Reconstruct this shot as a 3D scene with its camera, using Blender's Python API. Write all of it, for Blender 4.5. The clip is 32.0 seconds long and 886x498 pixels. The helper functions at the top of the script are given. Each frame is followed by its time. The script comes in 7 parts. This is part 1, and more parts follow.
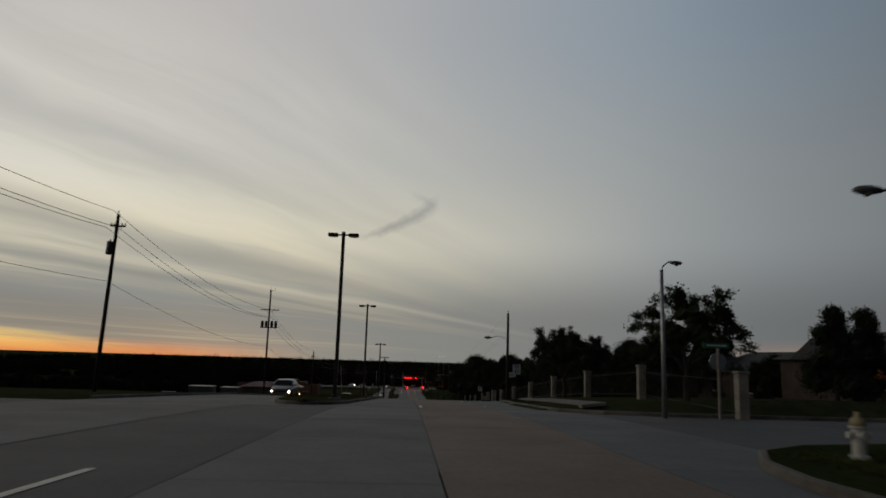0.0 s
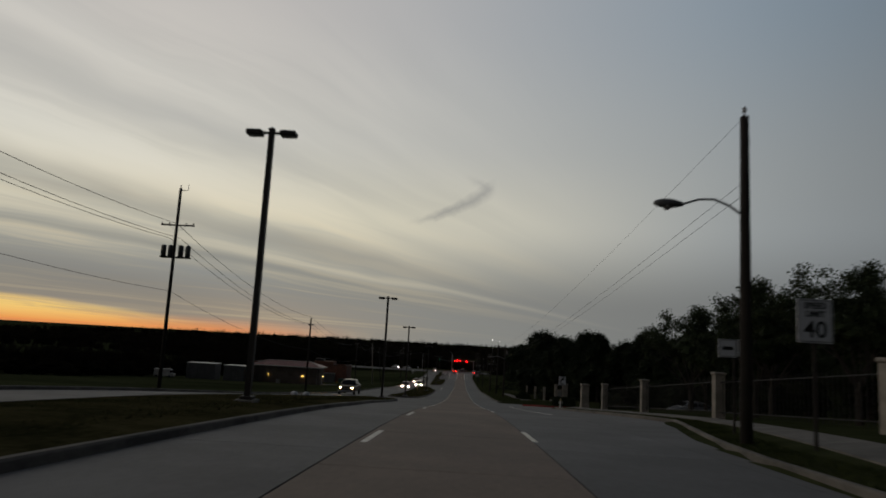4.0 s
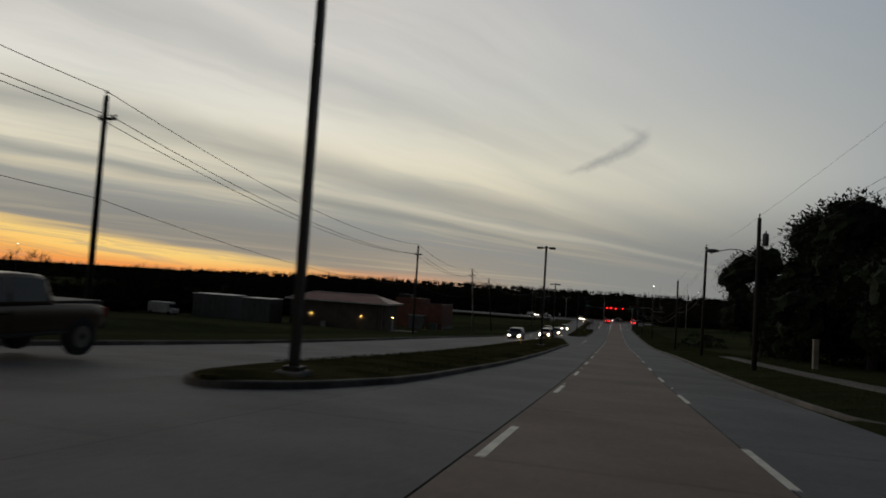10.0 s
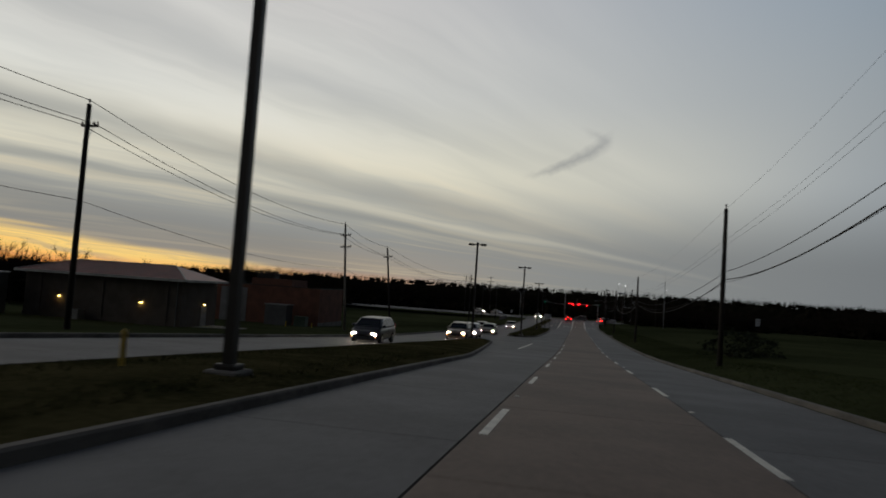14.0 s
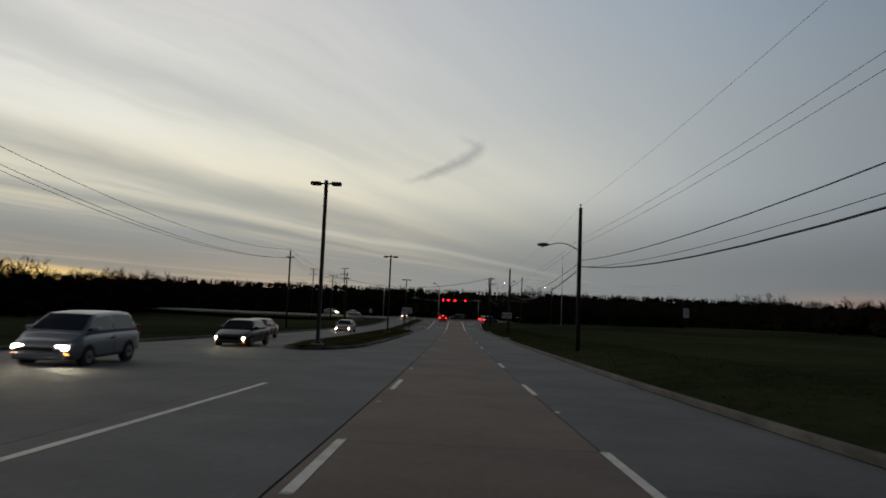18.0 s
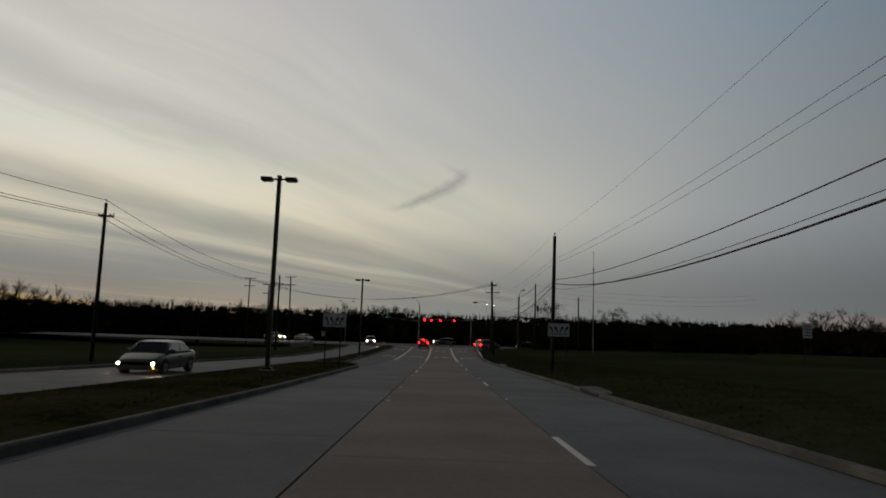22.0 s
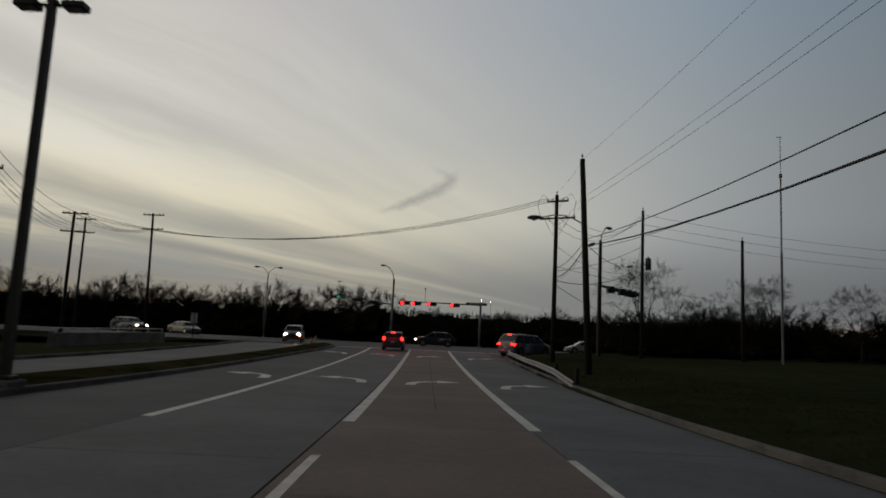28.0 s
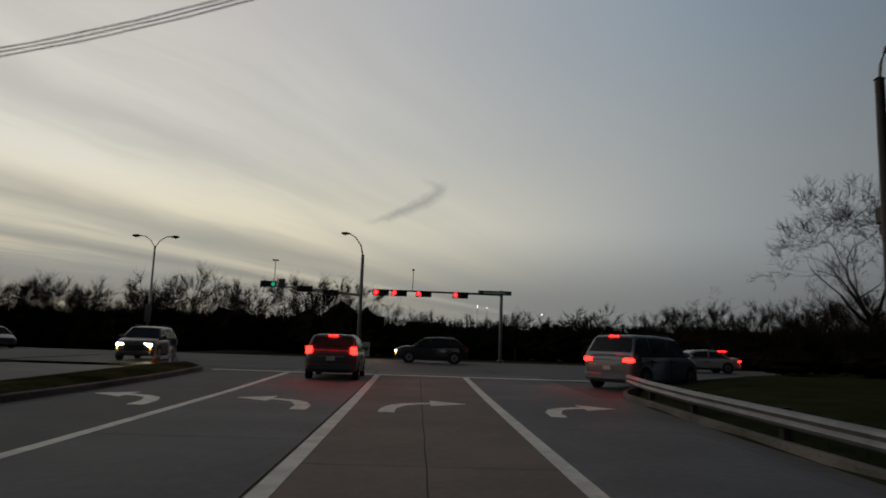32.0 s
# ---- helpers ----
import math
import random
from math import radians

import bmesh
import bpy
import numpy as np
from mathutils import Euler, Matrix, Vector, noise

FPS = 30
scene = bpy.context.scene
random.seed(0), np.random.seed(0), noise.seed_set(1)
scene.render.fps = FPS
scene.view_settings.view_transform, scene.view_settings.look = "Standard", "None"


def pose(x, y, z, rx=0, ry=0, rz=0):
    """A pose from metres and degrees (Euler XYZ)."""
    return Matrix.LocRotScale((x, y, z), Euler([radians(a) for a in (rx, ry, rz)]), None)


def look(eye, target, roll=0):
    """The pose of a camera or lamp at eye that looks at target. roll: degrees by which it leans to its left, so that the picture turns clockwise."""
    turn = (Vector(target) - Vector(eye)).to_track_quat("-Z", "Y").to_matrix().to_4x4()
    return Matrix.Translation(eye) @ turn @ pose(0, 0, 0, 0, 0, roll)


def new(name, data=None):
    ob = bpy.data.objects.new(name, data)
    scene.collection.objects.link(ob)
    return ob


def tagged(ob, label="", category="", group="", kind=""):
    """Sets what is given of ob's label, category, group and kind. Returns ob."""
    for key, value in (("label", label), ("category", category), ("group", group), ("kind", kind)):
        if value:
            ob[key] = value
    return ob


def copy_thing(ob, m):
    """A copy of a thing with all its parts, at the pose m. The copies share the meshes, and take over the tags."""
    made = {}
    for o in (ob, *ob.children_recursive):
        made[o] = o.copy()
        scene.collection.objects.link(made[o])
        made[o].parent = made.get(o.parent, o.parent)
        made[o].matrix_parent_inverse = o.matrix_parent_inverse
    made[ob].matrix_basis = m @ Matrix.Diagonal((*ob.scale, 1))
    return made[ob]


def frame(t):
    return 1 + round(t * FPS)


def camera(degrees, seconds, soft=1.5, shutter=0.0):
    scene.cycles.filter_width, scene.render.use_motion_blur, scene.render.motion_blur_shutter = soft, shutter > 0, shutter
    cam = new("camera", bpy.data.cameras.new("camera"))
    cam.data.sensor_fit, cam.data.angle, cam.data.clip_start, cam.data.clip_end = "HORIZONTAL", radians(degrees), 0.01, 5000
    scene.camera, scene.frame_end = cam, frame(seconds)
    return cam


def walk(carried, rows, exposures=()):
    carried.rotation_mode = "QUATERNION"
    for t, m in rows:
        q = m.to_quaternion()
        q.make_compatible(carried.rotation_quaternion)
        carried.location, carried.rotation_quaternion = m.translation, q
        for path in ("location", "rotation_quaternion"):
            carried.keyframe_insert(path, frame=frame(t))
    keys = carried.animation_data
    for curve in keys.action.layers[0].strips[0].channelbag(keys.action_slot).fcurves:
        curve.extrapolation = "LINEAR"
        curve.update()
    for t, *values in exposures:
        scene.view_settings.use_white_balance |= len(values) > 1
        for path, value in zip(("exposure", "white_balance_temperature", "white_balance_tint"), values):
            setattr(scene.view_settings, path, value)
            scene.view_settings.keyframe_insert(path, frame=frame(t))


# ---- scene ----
cam = camera(67.0, 32.0, soft=1.7, shutter=0.4)
PATH = [
    (0, (-1.98, 51.59, 6.02), (-1.888, 53.562, 6.346), 1.73),
    (0.5, (-1.57, 57.40, 5.91), (-1.483, 59.374, 6.240), 1.67),
    (1, (-1.19, 62.76, 5.82), (-1.109, 64.734, 6.149), 1.59),
    (1.5, (-0.79, 69.30, 5.65), (-0.719, 71.267, 5.985), 1.18),
    (2, (-0.44, 75.10, 5.52), (-0.379, 77.076, 5.848), 1.31),
    (2.5, (-0.09, 80.60, 5.34), (-0.062, 82.577, 5.647), 1.37),
    (3, (0.24, 86.21, 5.08), (0.234, 88.187, 5.367), 2.41),
    (3.5, (0.54, 91.94, 4.78), (0.494, 93.924, 5.060), 3.03),
    (5.5, (0.24, 116.59, 3.67), (0.147, 118.577, 3.915), 3.21),
    (6, (0.20, 122.66, 3.25), (0.115, 124.648, 3.482), 3.36),
    (6.5, (0.22, 128.27, 2.83), (0.137, 130.254, 3.045), 2.99),
    (7, (0.24, 134.84, 2.30), (0.164, 136.823, 2.519), 2.97),
    (7.5, (0.27, 140.91, 1.80), (0.249, 142.894, 2.020), 2.77),
    (8, (0.21, 147.12, 1.33), (0.271, 149.105, 1.559), 3.10),
    (8.5, (0.20, 153.53, 0.84), (-0.082, 155.506, 1.013), 3.68),
    (9, (0.21, 160.48, 0.34), (-0.333, 162.404, 0.454), 3.59),
    (9.5, (0.16, 166.49, -0.09), (-0.408, 168.403, -0.002), 3.47),
    (10, (0.20, 173.07, -0.61), (-0.306, 174.998, -0.503), 3.67),
    (10.5, (0.17, 179.28, -1.02), (-0.291, 181.228, -0.904), 3.76),
    (11, (0.09, 186.01, -1.46), (-0.360, 187.954, -1.332), 3.77),
    (11.5, (0.01, 191.97, -1.85), (-0.396, 193.924, -1.717), 3.91),
    (12, (-0.10, 198.64, -2.32), (-0.497, 200.600, -2.176), 3.79),
    (12.5, (-0.20, 204.75, -2.65), (-0.563, 206.714, -2.496), 3.65),
    (13, (-0.25, 211.47, -3.06), (-0.607, 213.431, -2.897), 3.74),
    (13.5, (-0.22, 217.34, -3.38), (-0.562, 219.306, -3.233), 4.10),
    (15.5, (0.12, 244.35, -4.79), (-0.601, 246.213, -4.735), 2.79),
    (16, (0.14, 251.02, -5.12), (-0.502, 252.912, -5.065), 3.17),
    (16.5, (0.16, 257.29, -5.46), (-0.117, 259.273, -5.373), 2.80),
    (17, (0.17, 263.34, -5.77), (0.160, 265.339, -5.652), 2.45),
    (17.5, (0.17, 269.33, -6.04), (0.110, 271.329, -5.900), 2.22),
    (18, (0.18, 275.74, -6.41), (0.138, 277.728, -6.255), 2.36),
    (18.5, (0.13, 281.70, -6.70), (0.067, 283.691, -6.513), 2.60),
    (19, (0.06, 288.23, -6.98), (-0.066, 290.215, -6.786), 2.13),
    (19.5, (0.01, 293.70, -7.14), (-0.068, 295.685, -6.932), 2.04),
    (20, (-0.01, 300.14, -7.43), (-0.039, 302.124, -7.215), 2.05),
    (20.5, (0.02, 306.24, -7.61), (0.004, 308.229, -7.394), 2.08),
    (21, (0.02, 312.48, -7.86), (0.023, 314.464, -7.638), 2.20),
    (21.5, (0.04, 318.15, -7.98), (0.053, 320.135, -7.753), 2.06),
    (22, (0.09, 324.21, -8.13), (0.092, 326.197, -7.891), 1.98),
    (22.5, (0.12, 329.56, -8.31), (0.135, 331.548, -8.070), 1.66),
    (23, (0.11, 335.61, -8.49), (0.129, 337.593, -8.253), 1.74),
    (23.5, (0.10, 341.00, -8.63), (0.108, 342.990, -8.386), 1.86),
    (24, (0.12, 346.84, -8.82), (0.127, 348.822, -8.572), 1.92),
    (24.5, (0.05, 352.20, -8.98), (0.041, 354.187, -8.737), 1.83),
    (25, (0.04, 357.76, -9.16), (0.042, 359.746, -8.919), 1.93),
    (25.5, (0.09, 363.13, -9.25), (0.094, 365.117, -9.002), 2.39),
    (27.5, (0.09, 383.27, -9.79), (0.120, 385.256, -9.544), 2.70),
    (28, (0.10, 388.07, -9.92), (0.137, 390.051, -9.672), 2.83),
    (28.5, (0.11, 392.79, -10.03), (0.156, 394.774, -9.785), 2.87),
    (29, (0.12, 397.56, -10.12), (0.171, 399.540, -9.868), 2.73),
    (29.5, (0.16, 402.15, -10.18), (0.202, 404.131, -9.927), 2.73),
    (30, (0.20, 406.64, -10.23), (0.231, 408.626, -9.973), 2.61),
    (30.5, (0.21, 410.92, -10.26), (0.255, 412.898, -9.990), 2.56),
    (31, (0.21, 414.97, -10.25), (0.258, 416.955, -9.978), 2.47),
    (31.5, (0.23, 418.74, -10.25), (0.283, 420.715, -9.967), 2.30),
    (32, (0.24, 422.60, -10.26), (0.307, 424.577, -9.980), 1.95),
]
walk(cam, [(t, look(eye, target, roll)) for t, eye, target, roll in PATH],
     [(0, -0.10, 6500, 10), (7, -0.12, 6500, 10), (8, 0.04, 6450, 10), (9, 0.0, 6450, 10), (11, 0.02, 6350, 10), (13, 0.0, 6250, 10), (16, 0.03, 6150, 10), (18, 0.14, 6250, 10), (19, 0.04, 6400, 10), (20, -0.06, 6500, 10), (25, -0.09, 6500, 10), (28, -0.03, 6500, 10), (32, -0.02, 6500, 10)])

# ---- sky and light ----
SUNSET = 47.0  # degrees to the left of +y

world = bpy.data.worlds.new("dusk_sky")
scene.world = world
world.use_nodes = True


class Nodes:
    """Short calls for node trees."""

    def __init__(self, tree):
        self.tree = tree

    def node(self, kind):
        return self.tree.nodes.new(kind)

    def put(self, socket, value):
        if isinstance(value, bpy.types.NodeSocket):
            self.tree.links.new(value, socket)
        else:
            socket.default_value = value

    def math(self, op, a, b=0.0, c=0.0, clamp=False):
        made = self.node("ShaderNodeMath")
        made.operation, made.use_clamp = op, clamp
        for socket, value in zip(made.inputs, (a, b, c)):
            self.put(socket, value)
        return made.outputs[0]

    def mix(self, factor, a, b, kind="MIX"):
        made = self.node("ShaderNodeMix")
        made.data_type, made.blend_type = "RGBA", kind
        self.put(made.inputs[0], factor)
        self.put(made.inputs[6], a)
        self.put(made.inputs[7], b)
        return made.outputs[2]

    def step(self, value, low, high):
        made = self.node("ShaderNodeMapRange")
        made.interpolation_type = "SMOOTHSTEP"
        self.put(made.inputs[0], value)
        made.inputs[1].default_value, made.inputs[2].default_value = low, high
        return made.outputs[0]

    def noise(self, vector, scale, detail=3.0, rough=0.5, distortion=0.0):
        made = self.node("ShaderNodeTexNoise")
        if vector is not None:
            self.put(made.inputs["Vector"], vector)
        made.inputs["Scale"].default_value, made.inputs["Detail"].default_value = scale, detail
        made.inputs["Roughness"].default_value, made.inputs["Distortion"].default_value = rough, distortion
        return made.outputs[0]

    def join(self, x, y, z):
        made = self.node("ShaderNodeCombineXYZ")
        for socket, value in zip(made.inputs, (x, y, z)):
            self.put(socket, value)
        return made.outputs[0]


def rgb(r, g, b):
    return (r, g, b, 1.0)


def build_sky():
    n = Nodes(world.node_tree)
    n.tree.nodes.clear()
    coord = n.node("ShaderNodeTexCoord").outputs["Generated"]
    split = n.node("ShaderNodeSeparateXYZ")
    n.put(split.inputs[0], coord)
    x, y, z = split.outputs
    up = n.math("ARCSINE", z)
    el = n.math("MULTIPLY", up, 57.2958)  # degrees over the horizon
    az = n.math("MULTIPLY", n.math("ARCTAN2", x, y), 57.2958)  # degrees to the right of +y
    # away from the sunset, 0 to 180
    off = n.math("ABSOLUTE", n.math("ADD", az, SUNSET))
    off = n.math("MINIMUM", off, n.math("SUBTRACT", 360.0, off))
    front = n.step(off, 118.0, 62.0)
    west = n.step(az, 34.0, -30.0)
    # smooth veil of high cloud: grey white in the west, blue grey to the north
    high = n.mix(west, rgb(0.228, 0.290, 0.350), rgb(0.552, 0.525, 0.503))
    main = n.mix(west, rgb(0.298, 0.324, 0.334), rgb(0.684, 0.662, 0.588))
    sky = n.mix(n.step(el, 29.0, 12.0), high, main)
    cream = n.math("MULTIPLY", n.step(el, 17.0, 9.0), n.step(az, 24.0, -12.0))
    sky = n.mix(n.math("MULTIPLY", cream, 0.75), sky, rgb(0.715, 0.668, 0.505))
    # grey bank over the horizon
    bank = n.step(el, 10.5, 3.0)
    sky = n.mix(n.math("MULTIPLY", bank, 0.9), sky, n.mix(west, rgb(0.172, 0.181, 0.180), rgb(0.240, 0.238, 0.220)))
    # parallel bands of high cloud on a level sheet; seen from below they run together over one point of the horizon
    across = n.math("SUBTRACT", n.math("MULTIPLY", y, math.sin(radians(25))), n.math("MULTIPLY", x, math.cos(radians(25))))
    sheet = n.math("DIVIDE", n.math("MAXIMUM", across, 0.012), n.math("MAXIMUM", n.math("ADD", z, 0.006), 0.012))
    lane = n.math("LOGARITHM", sheet, 2.71828)
    wobble = n.noise(n.join(n.math("MULTIPLY", az, 0.045), n.math("MULTIPLY", lane, 1.6), 5.0), 1.0, 3.0, 0.55)
    band_at = n.math("ADD", lane, n.math("MULTIPLY", n.math("SUBTRACT", wobble, 0.5), 0.34))
    fade = n.math("MULTIPLY", n.step(az, 14.0, -16.0), n.step(el, 30.0, 19.0))
    along = n.math("MULTIPLY", az, 0.030)
    wide = n.noise(n.join(along, n.math("MULTIPLY", band_at, 3.2), 3.7), 1.0, 3.0, 0.55, 0.3)
    fine = n.noise(n.join(n.math("MULTIPLY", az, 0.055), n.math("MULTIPLY", band_at, 9.0), 8.1), 1.0, 4.0, 0.55, 0.5)
    hair = n.noise(n.join(n.math("MULTIPLY", az, 0.09), n.math("MULTIPLY", band_at, 24.0), 2.2), 1.0, 3.0, 0.55, 0.3)
    thin = n.step(az, -8.0, -30.0)
    hair = n.math("ADD", n.math("MULTIPLY", n.math("SUBTRACT", hair, 0.5), thin), 0.5)
    fine = n.math("ADD", n.math("MULTIPLY", n.math("SUBTRACT", fine, 0.5), n.math("ADD", n.math("MULTIPLY", n.step(az, 4.0, -24.0), 0.85), 0.15)), 0.5)
    cloud = n.math("ADD", n.math("MULTIPLY", wide, 0.50), n.math("ADD", n.math("MULTIPLY", fine, 0.34), n.math("MULTIPLY", hair, 0.16)))

    def streak(middle, width, low_az, high_az):
        near = n.math("DIVIDE", n.math("SUBTRACT", band_at, middle), width)
        bell = n.math("POWER", 2.718, n.math("MULTIPLY", n.math("MULTIPLY", near, near), -1.0))
        return n.math("MULTIPLY", bell, n.step(az, high_az, low_az))

    low = n.step(el, 16.0, 6.0)
    dark = n.math("MULTIPLY", n.step(cloud, 0.54, 0.36), n.math("MULTIPLY", fade, n.math("ADD", n.math("MULTIPLY", low, 0.34), 0.18)))
    pale = n.math("MULTIPLY", n.step(cloud, 0.47, 0.64), n.math("MULTIPLY", fade, n.math("ADD", n.math("MULTIPLY", low, 0.22), 0.16)))
    sky = n.mix(pale, sky, n.mix(n.step(el, 14.0, 7.0), rgb(0.82, 0.78, 0.69), rgb(0.88, 0.72, 0.45)))
    sky = n.mix(dark, sky, rgb(0.262, 0.276, 0.278))
    light = n.math("ADD", streak(1.27, 0.13, -26.0, 8.0), n.math("ADD", n.math("MULTIPLY", streak(1.72, 0.07, -10.0, 16.0), 0.9), n.math("MULTIPLY", streak(0.76, 0.10, -30.0, 6.0), 0.45)))
    sky = n.mix(n.math("MULTIPLY", light, 0.30), sky, n.mix(n.step(el, 15.0, 8.0), rgb(0.82, 0.81, 0.74), rgb(0.87, 0.77, 0.55)))
    ripple = n.math("ADD", n.math("MULTIPLY", fine, 1.1), 0.25, clamp=True)
    first = n.math("MULTIPLY", streak(0.97, 0.10, -26.0, 4.0), n.math("MULTIPLY", ripple, 0.42))
    second = n.math("MULTIPLY", streak(1.50, 0.10, -14.0, 10.0), n.math("MULTIPLY", ripple, 0.62))
    third = n.math("MULTIPLY", streak(1.88, 0.08, -22.0, 2.0), n.math("MULTIPLY", ripple, 0.50))
    sky = n.mix(first, sky, rgb(0.300, 0.313, 0.316))
    sky = n.mix(second, sky, rgb(0.215, 0.222, 0.220))
    sky = n.mix(third, sky, rgb(0.200, 0.203, 0.190))
    # the curled wisp
    t = n.math("DIVIDE", n.math("ADD", az, 4.3), 5.8)
    bow = n.math("MULTIPLY", t, n.math("ADD", n.math("MULTIPLY", t, 0.38), 0.62))
    mid = n.math("ADD", n.math("MULTIPLY", bow, 2.7), 10.15)
    wob = n.math("MULTIPLY", n.math("SUBTRACT", n.noise(n.join(az, el, 0.0), 1.3, 4.0), 0.5), 0.6)
    gap = n.math("ABSOLUTE", n.math("ADD", n.math("SUBTRACT", el, mid), wob))
    width = n.math("ADD", n.math("MULTIPLY", t, 0.62, clamp=True), 0.34)
    wisp = n.math("SUBTRACT", 1.0, n.math("DIVIDE", gap, width), clamp=True)
    wisp = n.math("MULTIPLY", wisp, n.math("MULTIPLY", n.step(t, -0.25, 0.4), n.step(t, 1.16, 0.94)))
    sky = n.mix(n.math("MULTIPLY", wisp, 0.50), sky, rgb(0.20, 0.205, 0.215))
    hook = n.math("SUBTRACT", 1.0, n.math("DIVIDE", n.math("ABSOLUTE", n.math("ADD", n.math("SUBTRACT", el, 13.9), n.math("ADD", n.math("MULTIPLY", az, 0.45), wob))), 0.5), clamp=True)
    hook = n.math("MULTIPLY", hook, n.math("MULTIPLY", n.step(az, -0.8, 1.2), n.step(az, 2.4, 1.5)))
    sky = n.mix(n.math("MULTIPLY", hook, 0.25), sky, rgb(0.22, 0.225, 0.235))
    # warm haze low in the west, and a faint counter glow low in the east
    haze = n.math("MULTIPLY", n.step(el, 4.4, 0.4), n.step(az, 2.0, -26.0))
    sky = n.mix(n.math("MULTIPLY", haze, 0.42), sky, rgb(0.52, 0.34, 0.17))
    east = n.math("MULTIPLY", n.math("MULTIPLY", n.step(el, 2.4, 0.6), n.step(az, 22.0, 32.0)), n.step(az, 70.0, 48.0))
    sky = n.mix(n.math("MULTIPLY", east, 0.62), sky, rgb(0.46, 0.30, 0.20))
    # the last glow, under a grey shelf of cloud
    band = n.noise(n.join(n.math("MULTIPLY", az, 0.04), n.math("MULTIPLY", n.math("ADD", el, n.math("MULTIPLY", az, 0.06)), 0.9), 1.0), 1.0, 3.0, 0.55, 0.5)
    edge = n.math("ADD", n.math("ADD", el, n.math("MULTIPLY", n.math("ADD", az, 34.0), 0.10)), n.math("MULTIPLY", n.math("SUBTRACT", band, 0.5), 1.9))
    shelf = n.math("MULTIPLY", n.math("MULTIPLY", n.step(edge, 1.2, 2.1), n.step(edge, 6.4, 3.4)), n.step(az, -14.0, -26.0))
    sky = n.mix(n.math("MULTIPLY", shelf, 0.58), sky, rgb(0.236, 0.226, 0.200))
    glow = n.math("MULTIPLY", n.step(az, -14.0, -32.0), n.step(edge, 2.0, 1.0))
    bars = n.noise(n.join(n.math("MULTIPLY", az, 0.07), n.math("MULTIPLY", edge, 2.6), 4.4), 1.0, 4.0, 0.6, 0.4)
    glow = n.math("MULTIPLY", glow, n.math("ADD", n.math("MULTIPLY", n.step(bars, 0.34, 0.56), 0.55), 0.45))
    sky = n.mix(n.math("MULTIPLY", n.math("MULTIPLY", glow, n.step(off, 60.0, 30.0)), 0.95), sky, n.mix(n.step(edge, 0.9, -0.6), rgb(1.0, 0.66, 0.19), rgb(0.98, 0.46, 0.09)))
    ember = n.math("MULTIPLY", n.step(az, -7.0, -21.0), n.math("MULTIPLY", n.step(el, 1.15, -0.4), n.step(off, 62.0, 30.0)))
    sky = n.mix(n.math("MULTIPLY", ember, 0.75), sky, rgb(0.85, 0.24, 0.06))
    # dusk overhead and behind
    sky = n.mix(n.step(el, 32.0, 52.0), sky, rgb(0.026, 0.033, 0.046))
    sky = n.mix(front, rgb(0.026, 0.031, 0.040), sky)
    ground = n.step(el, 0.0, -2.0)
    sky = n.mix(ground, sky, rgb(0.02, 0.02, 0.02))
    back = n.node("ShaderNodeBackground")
    n.put(back.inputs[0], sky)
    back.inputs[1].default_value = 1.0
    out = n.node("ShaderNodeOutputWorld")
    n.put(out.inputs[0], back.outputs[0])


build_sky()

# ---- materials ----
MATS = {}


def material(name, colour, rough=0.8, metal=0.0, second=None, grain=20.0, patch=0.6, bump=0.0, vary=0.0, emit=None, power=0.0, spec=0.5):
    """A surface with fine grain, broad patches and, if wanted, a shade of its own for each object."""
    if name in MATS:
        return MATS[name]
    mat = bpy.data.materials.new(name)
    mat.use_nodes = True
    n = Nodes(mat.node_tree)
    shader = n.tree.nodes["Principled BSDF"]
    second = second or tuple(c * 0.62 for c in colour)
    place = n.node("ShaderNodeTexCoord").outputs["Object"]
    broad = n.noise(place, patch, 4.0, 0.6)
    small = n.noise(place, grain, 3.0, 0.6)
    fac = n.math("ADD", n.math("MULTIPLY", broad, 0.65), n.math("MULTIPLY", small, 0.35))
    col = n.mix(n.step(fac, 0.34, 0.66), rgb(*second), rgb(*colour))
    if vary:
        rnd = n.node("ShaderNodeObjectInfo").outputs["Random"]
        shade = n.math("ADD", n.math("MULTIPLY", rnd, vary), 1.0 - vary / 2)
        col = n.mix(1.0, col, n.join(shade, shade, shade), "MULTIPLY")
    n.put(shader.inputs["Base Color"], col)
    shader.inputs["Roughness"].default_value, shader.inputs["Metallic"].default_value = rough, metal
    shader.inputs["Specular IOR Level"].default_value = spec
    if bump:
        b = n.node("ShaderNodeBump")
        b.inputs["Strength"].default_value, b.inputs["Distance"].default_value = bump, 0.02
        n.put(b.inputs["Height"], small)
        n.put(shader.inputs["Normal"], b.outputs[0])
    if emit:
        shader.inputs["Emission Color"].default_value = rgb(*emit)
        shader.inputs["Emission Strength"].default_value = power
    MATS[name] = mat
    return mat


CONCRETE = material("road_concrete", (0.147, 0.148, 0.153), 0.78, second=(0.090, 0.091, 0.095), grain=9, patch=0.35, bump=0.25, vary=0.16)
# worn concrete, its brown warmed to stand for the own car's headlight wash
LANE = material("headlit_lane_concrete", (0.206, 0.153, 0.119), 0.78, second=(0.130, 0.095, 0.073), grain=9, patch=0.3, bump=0.25, vary=0.12)
PALE = material("pale_concrete", (0.20, 0.19, 0.175), 0.88, second=(0.10, 0.096, 0.088), grain=14, patch=0.7, bump=0.2, vary=0.15)
KERB = material("kerb_concrete", (0.165, 0.150, 0.130), 0.9, second=(0.058, 0.054, 0.048), grain=14, patch=0.5, bump=0.25, vary=0.2)
